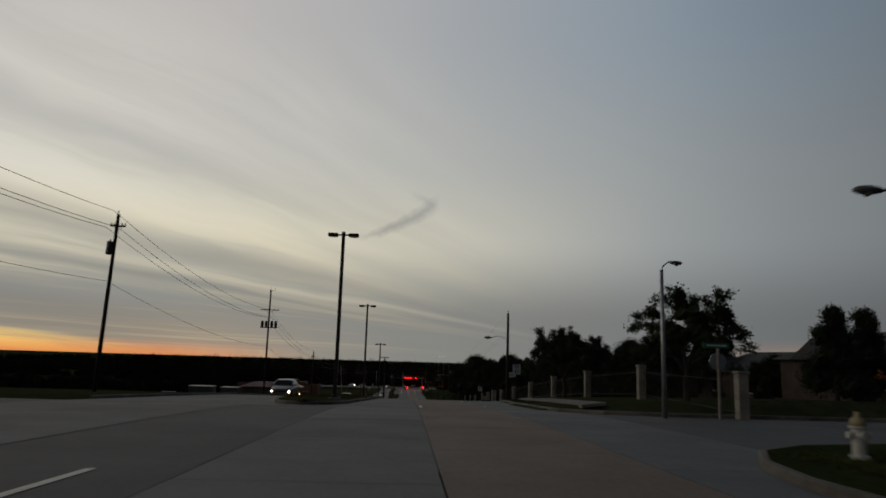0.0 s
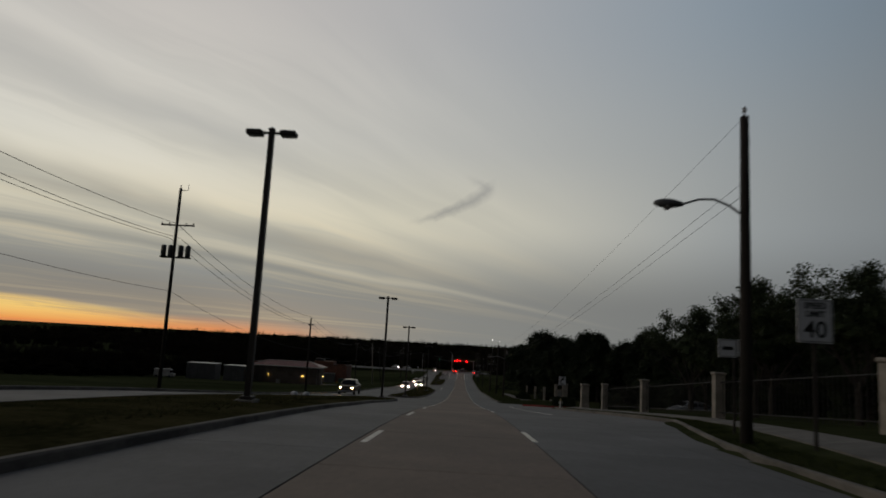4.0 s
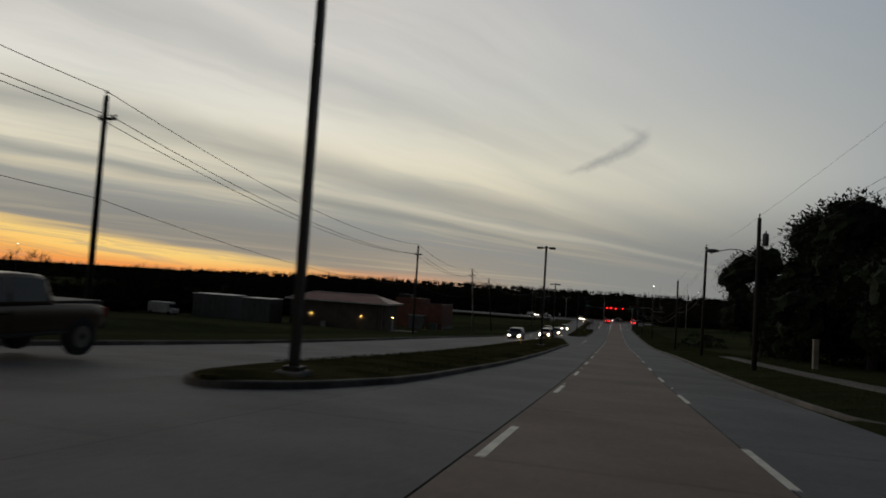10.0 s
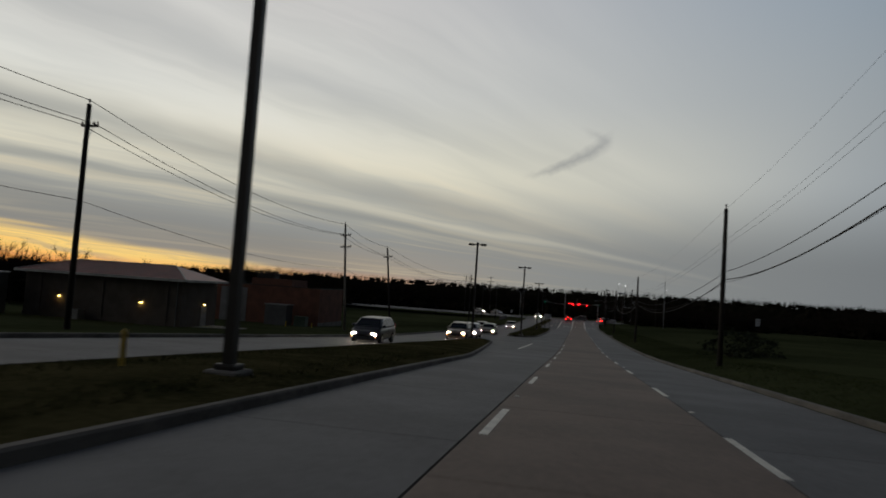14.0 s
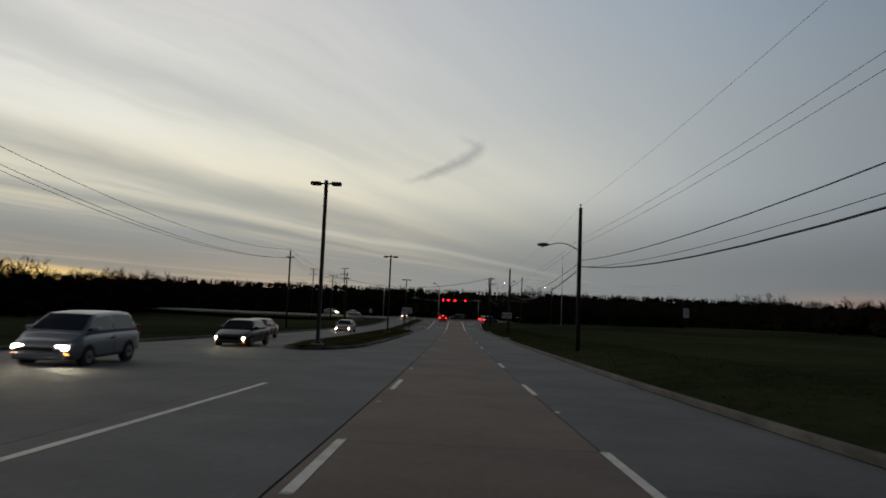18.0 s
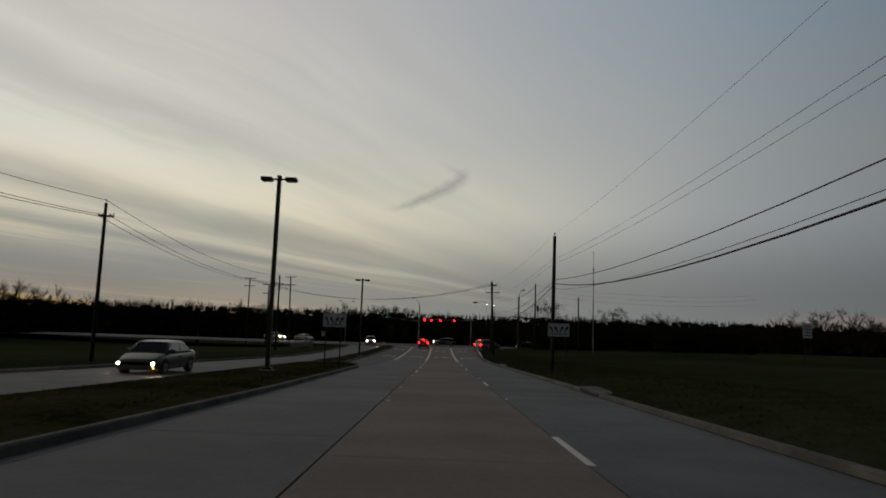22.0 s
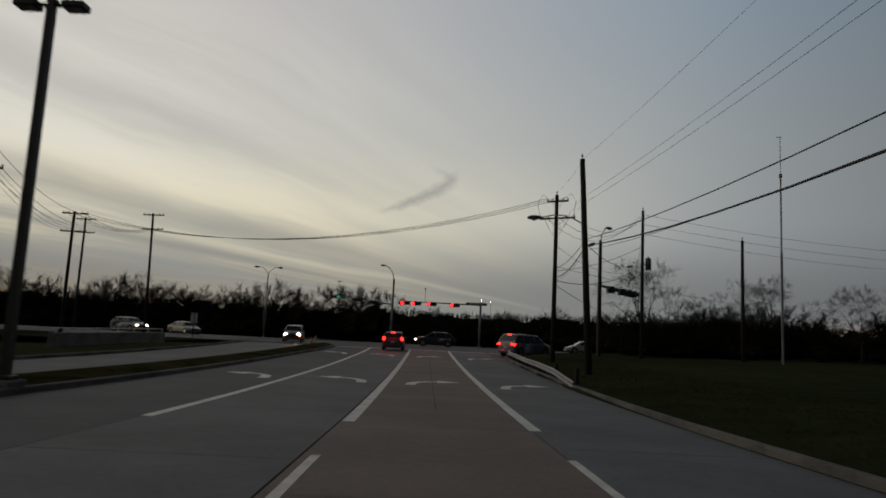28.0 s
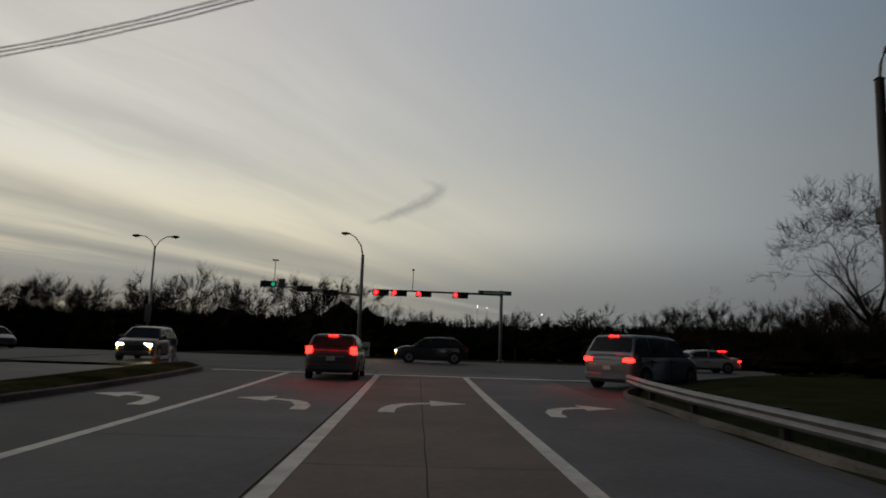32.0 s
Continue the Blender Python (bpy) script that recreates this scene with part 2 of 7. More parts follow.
JOINT = material("joint_filler_and_throat_shade", (0.035, 0.034, 0.033), 0.9)
ASPHALT = material("asphalt", (0.055, 0.055, 0.058), 0.85, second=(0.035, 0.035, 0.037), grain=30, bump=0.3)
STREET = material("dark_street_concrete", (0.088, 0.090, 0.094), 0.8, second=(0.056, 0.057, 0.060), grain=9, patch=0.3, bump=0.25)
GRASS = material("winter_grass", (0.042, 0.052, 0.020), 0.95, second=(0.018, 0.026, 0.010), grain=6, patch=0.12, bump=0.6, spec=0.0)
DRYGRASS = material("dry_grass", (0.075, 0.066, 0.032), 0.95, second=(0.020, 0.022, 0.010), grain=7, patch=0.35, bump=0.6, spec=0.0)
SOIL = material("ground_soil", (0.058, 0.066, 0.032), 0.98, second=(0.026, 0.032, 0.016), grain=0.9, patch=0.03, bump=0.5, spec=0.0)
PAINT = material("road_paint", (0.86, 0.83, 0.74), 0.6, second=(0.58, 0.56, 0.50), grain=18, patch=2.5)
REDKERB = material("red_kerb_paint", (0.35, 0.03, 0.025), 0.7, grain=15, patch=2.0)
BRONZE = material("dark_bronze_steel", (0.030, 0.026, 0.023), 0.55, 0.3, grain=12)
WOOD = material("creosoted_wood", (0.030, 0.024, 0.020), 0.92, second=(0.014, 0.012, 0.010), grain=25, patch=1.2, bump=0.5)
PALEPOLE = material("weathered_pole_wood", (0.26, 0.235, 0.21), 0.9, second=(0.15, 0.135, 0.12), grain=25, patch=1.0, bump=0.4)
GALV = material("galvanised_steel", (0.42, 0.43, 0.44), 0.45, 0.7, second=(0.28, 0.29, 0.30), grain=16, patch=2.0)
GREYPOLE = material("grey_painted_pole", (0.30, 0.31, 0.32), 0.6, 0.2, grain=16)
WIRE = material("black_cable", (0.018, 0.018, 0.018), 0.7)
INSUL = material("insulator_porcelain", (0.20, 0.17, 0.15), 0.35)
TRANSF = material("transformer_paint", (0.11, 0.115, 0.12), 0.5)
WHITE = material("white_sign_sheeting", (0.58, 0.60, 0.64), 0.5, second=(0.48, 0.50, 0.54), grain=8)
BLACK = material("black_sign_print", (0.012, 0.012, 0.013), 0.6)
GREEN = material("green_sign_sheeting", (0.02, 0.16, 0.085), 0.5)
STONE = material("cast_stone", (0.30, 0.275, 0.24), 0.85, second=(0.17, 0.155, 0.135), grain=18, patch=1.5, bump=0.4, vary=0.15)
IRON = material("black_iron", (0.010, 0.010, 0.011), 0.7)
BARK = material("bark", (0.036, 0.030, 0.025), 0.95, second=(0.018, 0.015, 0.013), grain=14, patch=2.0, bump=0.8)
LEAF = material("live_oak_leaves", (0.035, 0.050, 0.020), 0.8, second=(0.018, 0.027, 0.012), grain=3, patch=0.5, spec=0.2)
CEDAR = material("cedar_foliage", (0.018, 0.027, 0.013), 0.9, second=(0.010, 0.015, 0.008), grain=3, patch=0.5, spec=0.15)
TWIG = material("bare_twigs", (0.030, 0.025, 0.020), 0.95, second=(0.015, 0.013, 0.011), grain=4, patch=0.3, spec=0.0)
BRUSH = material("winter_brush", (0.022, 0.019, 0.013), 0.97, second=(0.009, 0.009, 0.006), grain=1.0, patch=0.2, spec=0.0)
BLOCK = material("buff_block", (0.11, 0.092, 0.075), 0.9, second=(0.075, 0.062, 0.05), grain=18, patch=0.8, bump=0.3, vary=0.1)
BRICK = material("brown_brick", (0.20, 0.085, 0.055), 0.9, second=(0.12, 0.055, 0.04), grain=22, patch=0.9, bump=0.4, vary=0.2)
ROOFING = material("red_metal_roof", (0.20, 0.045, 0.035), 0.45, 0.3, second=(0.13, 0.032, 0.027), grain=6)
FASCIA = material("white_fascia", (0.60, 0.59, 0.56), 0.6, grain=8)
DOORPAINT = material("grey_door_paint", (0.24, 0.24, 0.24), 0.55, grain=10)
UTIL = material("utility_green", (0.05, 0.085, 0.06), 0.6)
HVAC = material("air_unit_steel", (0.33, 0.33, 0.32), 0.5, 0.4)
YELLOW = material("yellow_paint", (0.55, 0.37, 0.02), 0.6)
BONNET = material("faded_cream_paint", (0.42, 0.36, 0.20), 0.6)
TYRE = material("tyre_rubber", (0.017, 0.017, 0.018), 0.85, grain=30)
RIM = material("alloy_rim", (0.45, 0.45, 0.46), 0.3, 0.9)
GLASS = material("dark_car_glass", (0.012, 0.014, 0.016), 0.06, spec=0.6)
TRIM = material("black_plastic", (0.02, 0.02, 0.02), 0.6)
LENSRED = material("brake_lamp_lit", (0.35, 0.01, 0.01), 0.3, emit=(1.0, 0.0045, 0.003), power=30.0)
LENSAMB = material("marker_lamp_lit", (0.5, 0.15, 0.02), 0.3, emit=(1.0, 0.33, 0.05), power=4.0)
HEADLAMP = material("head_lamp_lit", (0.8, 0.78, 0.7), 0.2, emit=(1.0, 0.84, 0.55), power=240.0)
SIGRED = material("signal_red_lit", (0.4, 0.01, 0.01), 0.3, emit=(1.0, 0.0022, 0.003), power=45.0)
SIGGREEN = material("signal_green_lit", (0.01, 0.3, 0.12), 0.3, emit=(0.05, 0.9, 0.5), power=0.35)
SIGDARK = material("signal_lens_dark", (0.03, 0.02, 0.02), 0.3)
WALLAMP = material("wall_lamp_lit", (0.8, 0.6, 0.2), 0.4, emit=(1.0, 0.62, 0.16), power=40.0)
FARLAMP = material("distant_lamp_lit", (0.8, 0.8, 0.75), 0.4, emit=(1.0, 0.96, 0.85), power=18.0)
WARMLAMP = material("warm_head_lamp_lit", (0.8, 0.7, 0.5), 0.2, emit=(1.0, 0.62, 0.20), power=150.0)
LAMPGLASS = material("lamp_lens", (0.32, 0.32, 0.30), 0.3)
ORANGE = material("orange_plastic", (0.75, 0.16, 0.02), 0.6)
DARKBRICK = material("dark_house_brick", (0.075, 0.052, 0.042), 0.9, second=(0.045, 0.032, 0.027), grain=20, patch=1.0, bump=0.3)
BLADES = material("grass_blades", (0.10, 0.095, 0.042), 0.9, second=(0.045, 0.055, 0.022), grain=0.8, patch=0.2, spec=0.0)
GREENBLADES = material("green_grass_blades", (0.064, 0.076, 0.030), 0.9, second=(0.032, 0.042, 0.016), grain=0.8, patch=0.2, spec=0.0)
RAIL = material("weathered_rail_steel", (0.25, 0.255, 0.26), 0.55, 0.5, second=(0.15, 0.152, 0.155), grain=14, patch=1.2, bump=0.1)
HEDGE = material("clipped_hedge", (0.030, 0.042, 0.020), 0.9, second=(0.015, 0.021, 0.010), grain=5, spec=0.15)


# ---- mesh helpers ----
class G:
    """Collects corners and faces of one mesh."""

    def __init__(self):
        self.v, self.f = [], []

    def add(self, verts, faces):
        k = len(self.v)
        self.v += [tuple(p) for p in verts]
        self.f += [tuple(i + k for i in face) for face in faces]
        return self

    def box(self, x0, y0, z0, x1, y1, z1, bevel=0.0):
        b = min(bevel, (x1 - x0) / 3, (y1 - y0) / 3, (z1 - z0) / 3)
        if b <= 0:
            v = [(x, y, z) for z in (z0, z1) for x, y in ((x0, y0), (x1, y0), (x1, y1), (x0, y1))]
            return self.add(v, [(3, 2, 1, 0), (4, 5, 6, 7), (0, 1, 5, 4), (1, 2, 6, 5), (2, 3, 7, 6), (3, 0, 4, 7)])
        rings = []
        for z, d in ((z0, b), (z0 + b, 0), (z1 - b, 0), (z1, b)):
            rings.append([(x0 + d + b * (d == 0), y0 + d, z), (x1 - d - b * (d == 0), y0 + d, z), (x1 - d, y0 + d + b * (d == 0), z), (x1 - d, y1 - d - b * (d == 0), z),
                          (x1 - d - b * (d == 0), y1 - d, z), (x0 + d + b * (d == 0), y1 - d, z), (x0 + d, y1 - d - b * (d == 0), z), (x0 + d, y0 + d + b * (d == 0), z)])
        return self.loft(rings)

    def loft(self, rings, caps=True):
        k, m = len(self.v), len(rings[0])
        for ring in rings:
            self.v += [tuple(p) for p in ring]
        for r in range(len(rings) - 1):
            for i in range(m):
                a, b = k + r * m + i, k + r * m + (i + 1) % m
                self.f.append((a, b, b + m, a + m))
        if caps:
            self.f.append(tuple(range(k + m - 1, k - 1, -1)))
            self.f.append(tuple(range(k + (len(rings) - 1) * m, k + len(rings) * m)))
        return self

    def tube(self, path, radii, sides=6, caps=True):
        if not isinstance(radii, (list, tuple)):
            radii = [radii] * len(path)
        rings = []
        for i, p in enumerate(path):
            a, b = Vector(path[max(i - 1, 0)]), Vector(path[min(i + 1, len(path) - 1)])
            d = (b - a).normalized() if (b - a).length > 1e-9 else Vector((0, 0, 1))
            side = d.cross(Vector((0, 0, 1)) if abs(d.z) < 0.9 else Vector((0, 1, 0))).normalized()
            other = side.cross(d)
            rings.append([Vector(p) + radii[i] * (math.cos(q) * side + math.sin(q) * other) for q in (2 * math.pi * j / sides for j in range(sides))])
        return self.loft(rings, caps)

    def disc(self, centre, axis, radius, depth, sides=16):
        c, d = Vector(centre), Vector(axis).normalized()
        return self.tube([c - d * depth / 2, c + d * depth / 2], radius, sides)

    def mesh(self, name, mat, smooth=False):
        me = bpy.data.meshes.new(name)
        me.from_pydata(self.v, [], self.f)
        me.update()
        me.materials.append(mat)
        if smooth:
            me.polygons.foreach_set("use_smooth", [True] * len(me.polygons))
        return me


def part(name, g, mat, parent, label="", smooth=False):
    ob = new(name, g.mesh(name, mat, smooth) if isinstance(g, G) else g)
    ob.parent = parent
    if label:
        ob["label"] = label
    return ob


def thing(name, label, category, at=(0, 0, 0), turn=0.0, group="", kind="", lean=(0, 0)):
    ob = new(name)
    ob.empty_display_size = 0.3
    ob.matrix_basis = pose(*at, lean[0], lean[1], turn)
    return tagged(ob, label, category, group, kind)


def single(name, g, mat, label, category, group="", kind="", smooth=False, at=(0, 0, 0)):
    ob = new(name, g.mesh(name, mat, smooth))
    ob.location = at
    return tagged(ob, label, category, group, kind)


# ---- levels ----
LEVELS = [(-60, 7.0), (-20, 6.4), (20, 5.4), (60, 4.43), (80, 3.92), (120, 2.02), (160, -1.10), (200, -3.85), (240, -5.98), (280, -8.11), (320, -9.50),
          (360, -10.62), (400, -11.66), (420, -11.86), (440, -11.76), (452, -11.58), (470, -11.52), (500, -11.7), (540, -12.4), (700, -12.4)]


def road_z(y):
    """The height of the road along its length."""
    if y <= LEVELS[0][0]:
        return LEVELS[0][1]
    if y >= LEVELS[-1][0]:
        return LEVELS[-1][1]
    i = max(k for k in range(len(LEVELS)) if LEVELS[k][0] <= y)
    (y0, z0), (y1, z1) = LEVELS[i], LEVELS[i + 1]
    (ya, za), (yb, zb) = LEVELS[max(i - 1, 0)], LEVELS[min(i + 2, len(LEVELS) - 1)]
    u, d = (y - y0) / (y1 - y0), y1 - y0
    m0 = (z1 - za) / (y1 - ya) * d if y0 > ya else z1 - z0
    m1 = (zb - z0) / (yb - y0) * d if yb > y1 else z1 - z0
    return (2 * u**3 - 3 * u**2 + 1) * z0 + (u**3 - 2 * u**2 + u) * m0 + (3 * u**2 - 2 * u**3) * z1 + (u**3 - u**2) * m1


def lerp(table, y):
    if y <= table[0][0]:
        return table[0][1]
    for (a, p), (b, q) in zip(table, table[1:]):
        if y <= b:
            return p + (q - p) * (y - a) / (b - a)
    return table[-1][1]


RIGHT_EDGE = [(80, 4.8), (97, 5.0), (104, 5.7), (112, 6.3), (116, 7.0), (126, 9.15), (162, 9.15), (166, 9.9), (172, 5.7), (405, 5.7), (425, 6.1), (436, 6.3), (443, 6.55), (446, 8.0), (450, 10.8), (454, 14.5), (457, 20)]
FAR_EDGE = -16.4


def rise(x, y):
    """The cross fall of the right turn lane and the mouth of the driveway."""
    return 0.13 * min(max((x - 5.7) / 3.4, 0), 1) * min(max((y - 108) / 14, 0), 1) * min(max((178 - y) / 12, 0), 1)


def ground_z(x, y):
    """The lie of the land beside the road."""
    z = road_z(y) + rise(x, y)
    if x > 4.0 and 83 < y < 461 and (y < 443 or x > lerp(RIGHT_EDGE, y) + 0.05):
        over = x - lerp(RIGHT_EDGE, y)
        steep = 0.40 - 0.22 * min(max((y - 108) / 14, 0), 1) * min(max((178 - y) / 12, 0), 1)
        if 163.9 < y < 187.5 and x < 46:
            return z
        return z + (0.0 if over < 0 else 0.13 + steep * min(over / 3.0, 1.0) + 0.35 * min(max(over - 3, 0) / 12.0, 1.0))
    if x < FAR_EDGE:
        out = FAR_EDGE - x
        return z + 0.12 - (0.45 * min(out / 12, 1.0) + 0.6 * min(max(out - 10, 0) / 10, 1.0)) * min(max((y - 150) / 60, 0), 1)
    return z


def build_ground():
    xs = [-3000, -1200, -500, -260, -160, -110, -80, -60, -48, -40, -34, -28, -24, -20, -18, -16.5, -16.3, -14, -11, -8, -5, -2, 1, 3.9, 4.2, 5.0, 5.6, 5.9, 6.05, 6.2, 6.35, 6.5, 6.65, 6.9, 7.4, 8.0, 8.4, 9.0, 9.14, 9.3, 10.2, 12, 15, 19, 24, 32, 42, 60, 90, 140, 240, 500, 1200, 3000]
    ys = [-3000, -1000, -300, -120] + list(range(-60, 60, 10)) + [60 + 2.5 * i for i in range(160) if i != 41] + [162.4, 163.3, 163.95, 164.6] + list(range(460, 560, 10)) + [600, 700, 900, 1300, 2200, 4000]
    ys.sort()
    g = G()
    for y in ys:
        for x in xs:
            z = ground_z(x, y) - 0.05
            if -17 < x < 4.0 or (60 < y < 84) or (y > 443 and ground_z(x, y) <= road_z(y)):
                z -= 0.25 if abs(x) < 70 and y < 520 else 0.0
            g.v.append((x, y, z))
    m = len(xs)
    for j in range(len(ys) - 1):
        for i in range(m - 1):
            a = j * m + i
            g.f.append((a, a + 1, a + 1 + m, a + m))
    single("ground", g, SOIL, "dark winter grass and soil reaching to the horizon", "ground", kind="structure", smooth=True)


build_ground()


def strip(g, left, right, y0, y1, step, lift=0.0):
    """A band of surface between two edges, following the road's level."""
    count = max(1, round((y1 - y0) / step))
    for i in range(count):
        a, b = y0 + (y1 - y0) * i / count, y0 + (y1 - y0) * (i + 1) / count
        la, lb = (left(a), left(b)) if callable(left) else (left, left)
        ra, rb = (right(a), right(b)) if callable(right) else (right, right)
        g.add([(p, q, road_z(q) + rise(p, q) + lift) for p, q in ((la, a), (ra, a), (rb, b), (lb, b))], [(0, 1, 2, 3)])
    return g


def build_roads():
    road = thing("road", "four-lane grey concrete road with dark joints", "road", kind="structure")
    bed = G()
    strip(bed, -16.4, 9.3, 20, 456, 4, -0.16)
    part("road_bed", bed, JOINT, road, "dark joint filler under the slabs")
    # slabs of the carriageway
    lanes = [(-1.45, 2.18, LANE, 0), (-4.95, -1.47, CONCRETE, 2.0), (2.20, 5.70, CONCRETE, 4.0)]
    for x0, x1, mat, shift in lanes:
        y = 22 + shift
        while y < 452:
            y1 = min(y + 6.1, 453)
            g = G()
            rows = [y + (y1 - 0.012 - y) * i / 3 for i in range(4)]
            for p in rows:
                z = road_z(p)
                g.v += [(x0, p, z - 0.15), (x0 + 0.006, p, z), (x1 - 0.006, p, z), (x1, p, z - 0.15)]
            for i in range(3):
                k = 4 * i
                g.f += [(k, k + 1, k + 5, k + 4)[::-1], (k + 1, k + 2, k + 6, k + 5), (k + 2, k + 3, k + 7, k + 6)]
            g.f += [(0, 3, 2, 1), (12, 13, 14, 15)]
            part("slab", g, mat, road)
            y = y1 + 0.012
    # left turn bays, right turn lane and the opposite carriageway
    g = G()
    for a, b, left, right in [(81.8, 190, -9.0, -4.97), (190, 262, -5.6, -4.97), (262, 312, -11.0, -4.97), (312, 376, -6.4, -4.97)]:
        y = a
        while y < b - 0.1:
            y1 = min(y + 6.1, b)
            strip(g, left, right, y, y1 - 0.02, 6.1, -0.004)
            y = y1
    part("turn_bay_slabs", g, CONCRETE, road)
    g = G()
    for k in range(13):
        strip(g, -10.5, -4.97, 376 + 5.9 * k, 376 + 5.9 * k + 5.88, 5.9, -0.004)
    part("turn_bay_slabs", g, STREET, road)
    g = G()
    y = 102
    while y < 162:
        strip(g, 5.72, lambda q: lerp(RIGHT_EDGE, q), y, y + 5.98, 3, -0.004)
        y += 6
    part("right_turn_lane_slabs", g, CONCRETE, road)
    g = G()
    for k in range(7):
        strip(g, 5.71, lambda q: lerp(RIGHT_EDGE, q), 404 + 5.6 * k, 404 + 5.6 * k + 5.58, 2.8, -0.003)
    part("gutter_slabs", g, CONCRETE, road)
    far = thing("opposite_carriageway", "pale grey concrete carriageway beyond the median", "road", kind="structure")
    for x0, x1 in ((-16.4, -13.0), (-12.98, -9.0)):
        y = 24
        while y < 450:
            part("slab", strip(G(), x0, x1, y, y + 6.08, 3.04, -0.002), CONCRETE, far)
            y += 6.1
    # crossing street at the start and the junction with the signals
    first = G()
    for x0 in range(-90, 70, 5):
        for y0 in (61.9, 65.9, 69.9, 73.9, 77.9):
            if x0 >= 5 and y0 < 65:
                continue
            strip(first, x0, x0 + 4.98, y0, y0 + 3.98, 2, -0.012)
    for x0 in (-9.0,):
        strip(first, x0, -4.97, 22, 62, 4, -0.006)
    single("crossing_street", first, STREET, "wide grey concrete crossing street at the junction", "road", kind="structure")
    last = G()
    for x0 in range(-140, 140, 6):
        for y0 in (453.1, 457.1, 461.1, 465.1, 469.1):
            if (x0 >= 16 and y0 < 455) or (x0 >= 22 and y0 < 459):
                continue
            strip(last, x0, x0 + 5.98, y0, y0 + 3.98, 2, -0.010)
    edge = [(5.72, 442.5), (6.5, 443), (7.0, 444.6), (8.2, 446.8), (10.8, 450), (14.0, 453.2)]
    for (xa, ya), (xb, yb) in zip(edge, edge[1:]):
        last.add([(xa, ya, road_z(ya) - 0.014), (xb, yb, road_z(yb) - 0.014), (xb, 453.2, road_z(453.2) - 0.014), (xa, 453.2, road_z(453.2) - 0.014)], [(0, 1, 2, 3)])
    single("junction_street", last, STREET, "grey concrete cross street under the traffic signals", "road", kind="structure")
    drive = G()
    strip(drive, 5.72, 9.1, 162.0, 188, 3, -0.008)
    strip(drive, 9.1, 45, 163.4, 188, 3, -0.008)
    single("driveway", drive, CONCRETE, "concrete driveway between the gate pillars", "driveway", kind="structure")


build_roads()


def kerb(name, line, inward, label, closed=False, mat=None, high=0.15):
    """A kerb along a plan line; inward is the side on which it backs, +1 to the left of the line."""
    g = G()
    rings = []
    m = len(line)
    for i, (x, y) in enumerate(line):
        a = line[(i - 1) % m] if closed or i else line[0]
        b = line[(i + 1) % m] if closed or i < m - 1 else line[-1]
        d = Vector((b[0] - a[0], b[1] - a[1])).normalized()
        nx, ny = -d.y * inward, d.x * inward
        z = road_z(y) + rise(x, y)
        rings.append([(x, y, z - 0.12), (x + 0.03 * nx, y + 0.03 * ny, z + high - 0.03), (x + 0.06 * nx, y + 0.06 * ny, z + high), (x + 0.16 * nx, y + 0.16 * ny, z + high + 0.005), (x + 0.17 * nx, y + 0.17 * ny, z - 0.12)])
    if closed:
        rings.append(rings[0])
    g.loft(rings, not closed)
    return single(name, g, mat or KERB, label, "kerb", kind="structure")


def median(near, far):
    """A raised grass median; near and far are tables of x by y."""
    y0, y1 = near[0][0], near[-1][0]
    inner = max(2, round((y1 - y0 - 5) / 2.5))
    nose = [0.0, 0.06, 0.22, 0.5, 0.9, 1.4, 1.9]
    ys = [y0 + d for d in nose] + [y0 + 2.4 + (y1 - y0 - 4.8) * i / inner for i in range(inner + 1)] + [y1 - d for d in nose[::-1]]
    right, left = [], []
    for y in ys:
        a, b = lerp(near, y), lerp(far, y)
        end = min(y - y0, y1 - y)
        if end < 2.4:
            r = math.sqrt(max(0, 1 - (1 - end / 2.4) ** 2))
            c = (a + b) / 2
            a, b = c + (a - c) * (0.08 + 0.92 * r), c + (b - c) * (0.08 + 0.92 * r)
        right.append((a, y))
        left.append((b, y))
    top = G()
    for y, (a, _), (b, _) in zip(ys, right, left):
        z = road_z(y) + 0.14
        top.v += [(b + (a - b) * u + (0.14 if u == 0 else -0.14 if u == 1 else 0), y, z + 0.10 * math.sin(math.pi * u)) for u in (0, 0.2, 0.4, 0.6, 0.8, 1)]
    for i in range(len(ys) - 1):
        for k in range(5):
            q = 6 * i + k
            top.f.append((q, q + 1, q + 7, q + 6))
    single("median_grass", top, DRYGRASS, "raised median of mown winter grass", "median", kind="structure", smooth=True)
    kerb("median_kerb", right + left[::-1], 1, "worn concrete kerb round the grass median", True)


median([(83.5, -5.6), (89, -4.9), (100, -4.4), (131, -4.35), (138, -4.8), (150, -5.2), (163, -5.3), (165.6, -6.2)], [(83.5, -8.0), (90, -9.3), (125, -10.8), (165.6, -11.0)])
median([(184.5, -6.2), (190, -4.9), (205, -4.55), (225, -4.5), (255, -4.9), (265, -5.8), (286, -7.7), (288.6, -7.9)], [(184.5, -8.6), (190, -9.2), (222, -9.4), (252, -10.2), (265, -10.9), (288.6, -10.6)])
median([(310.5, -6.6), (316, -5.3), (345, -5.1), (372, -5.4), (377.5, -6.4)], [(310.5, -9.0), (316, -9.3), (360, -10.2), (377.5, -10.6)])
median([(381.5, -7.9), (403, -8.8), (430, -8.6), (446, -8.0), (451.5, -8.2)], [(381.5, -10.8), (410, -11.4), (451.5, -10.6)])

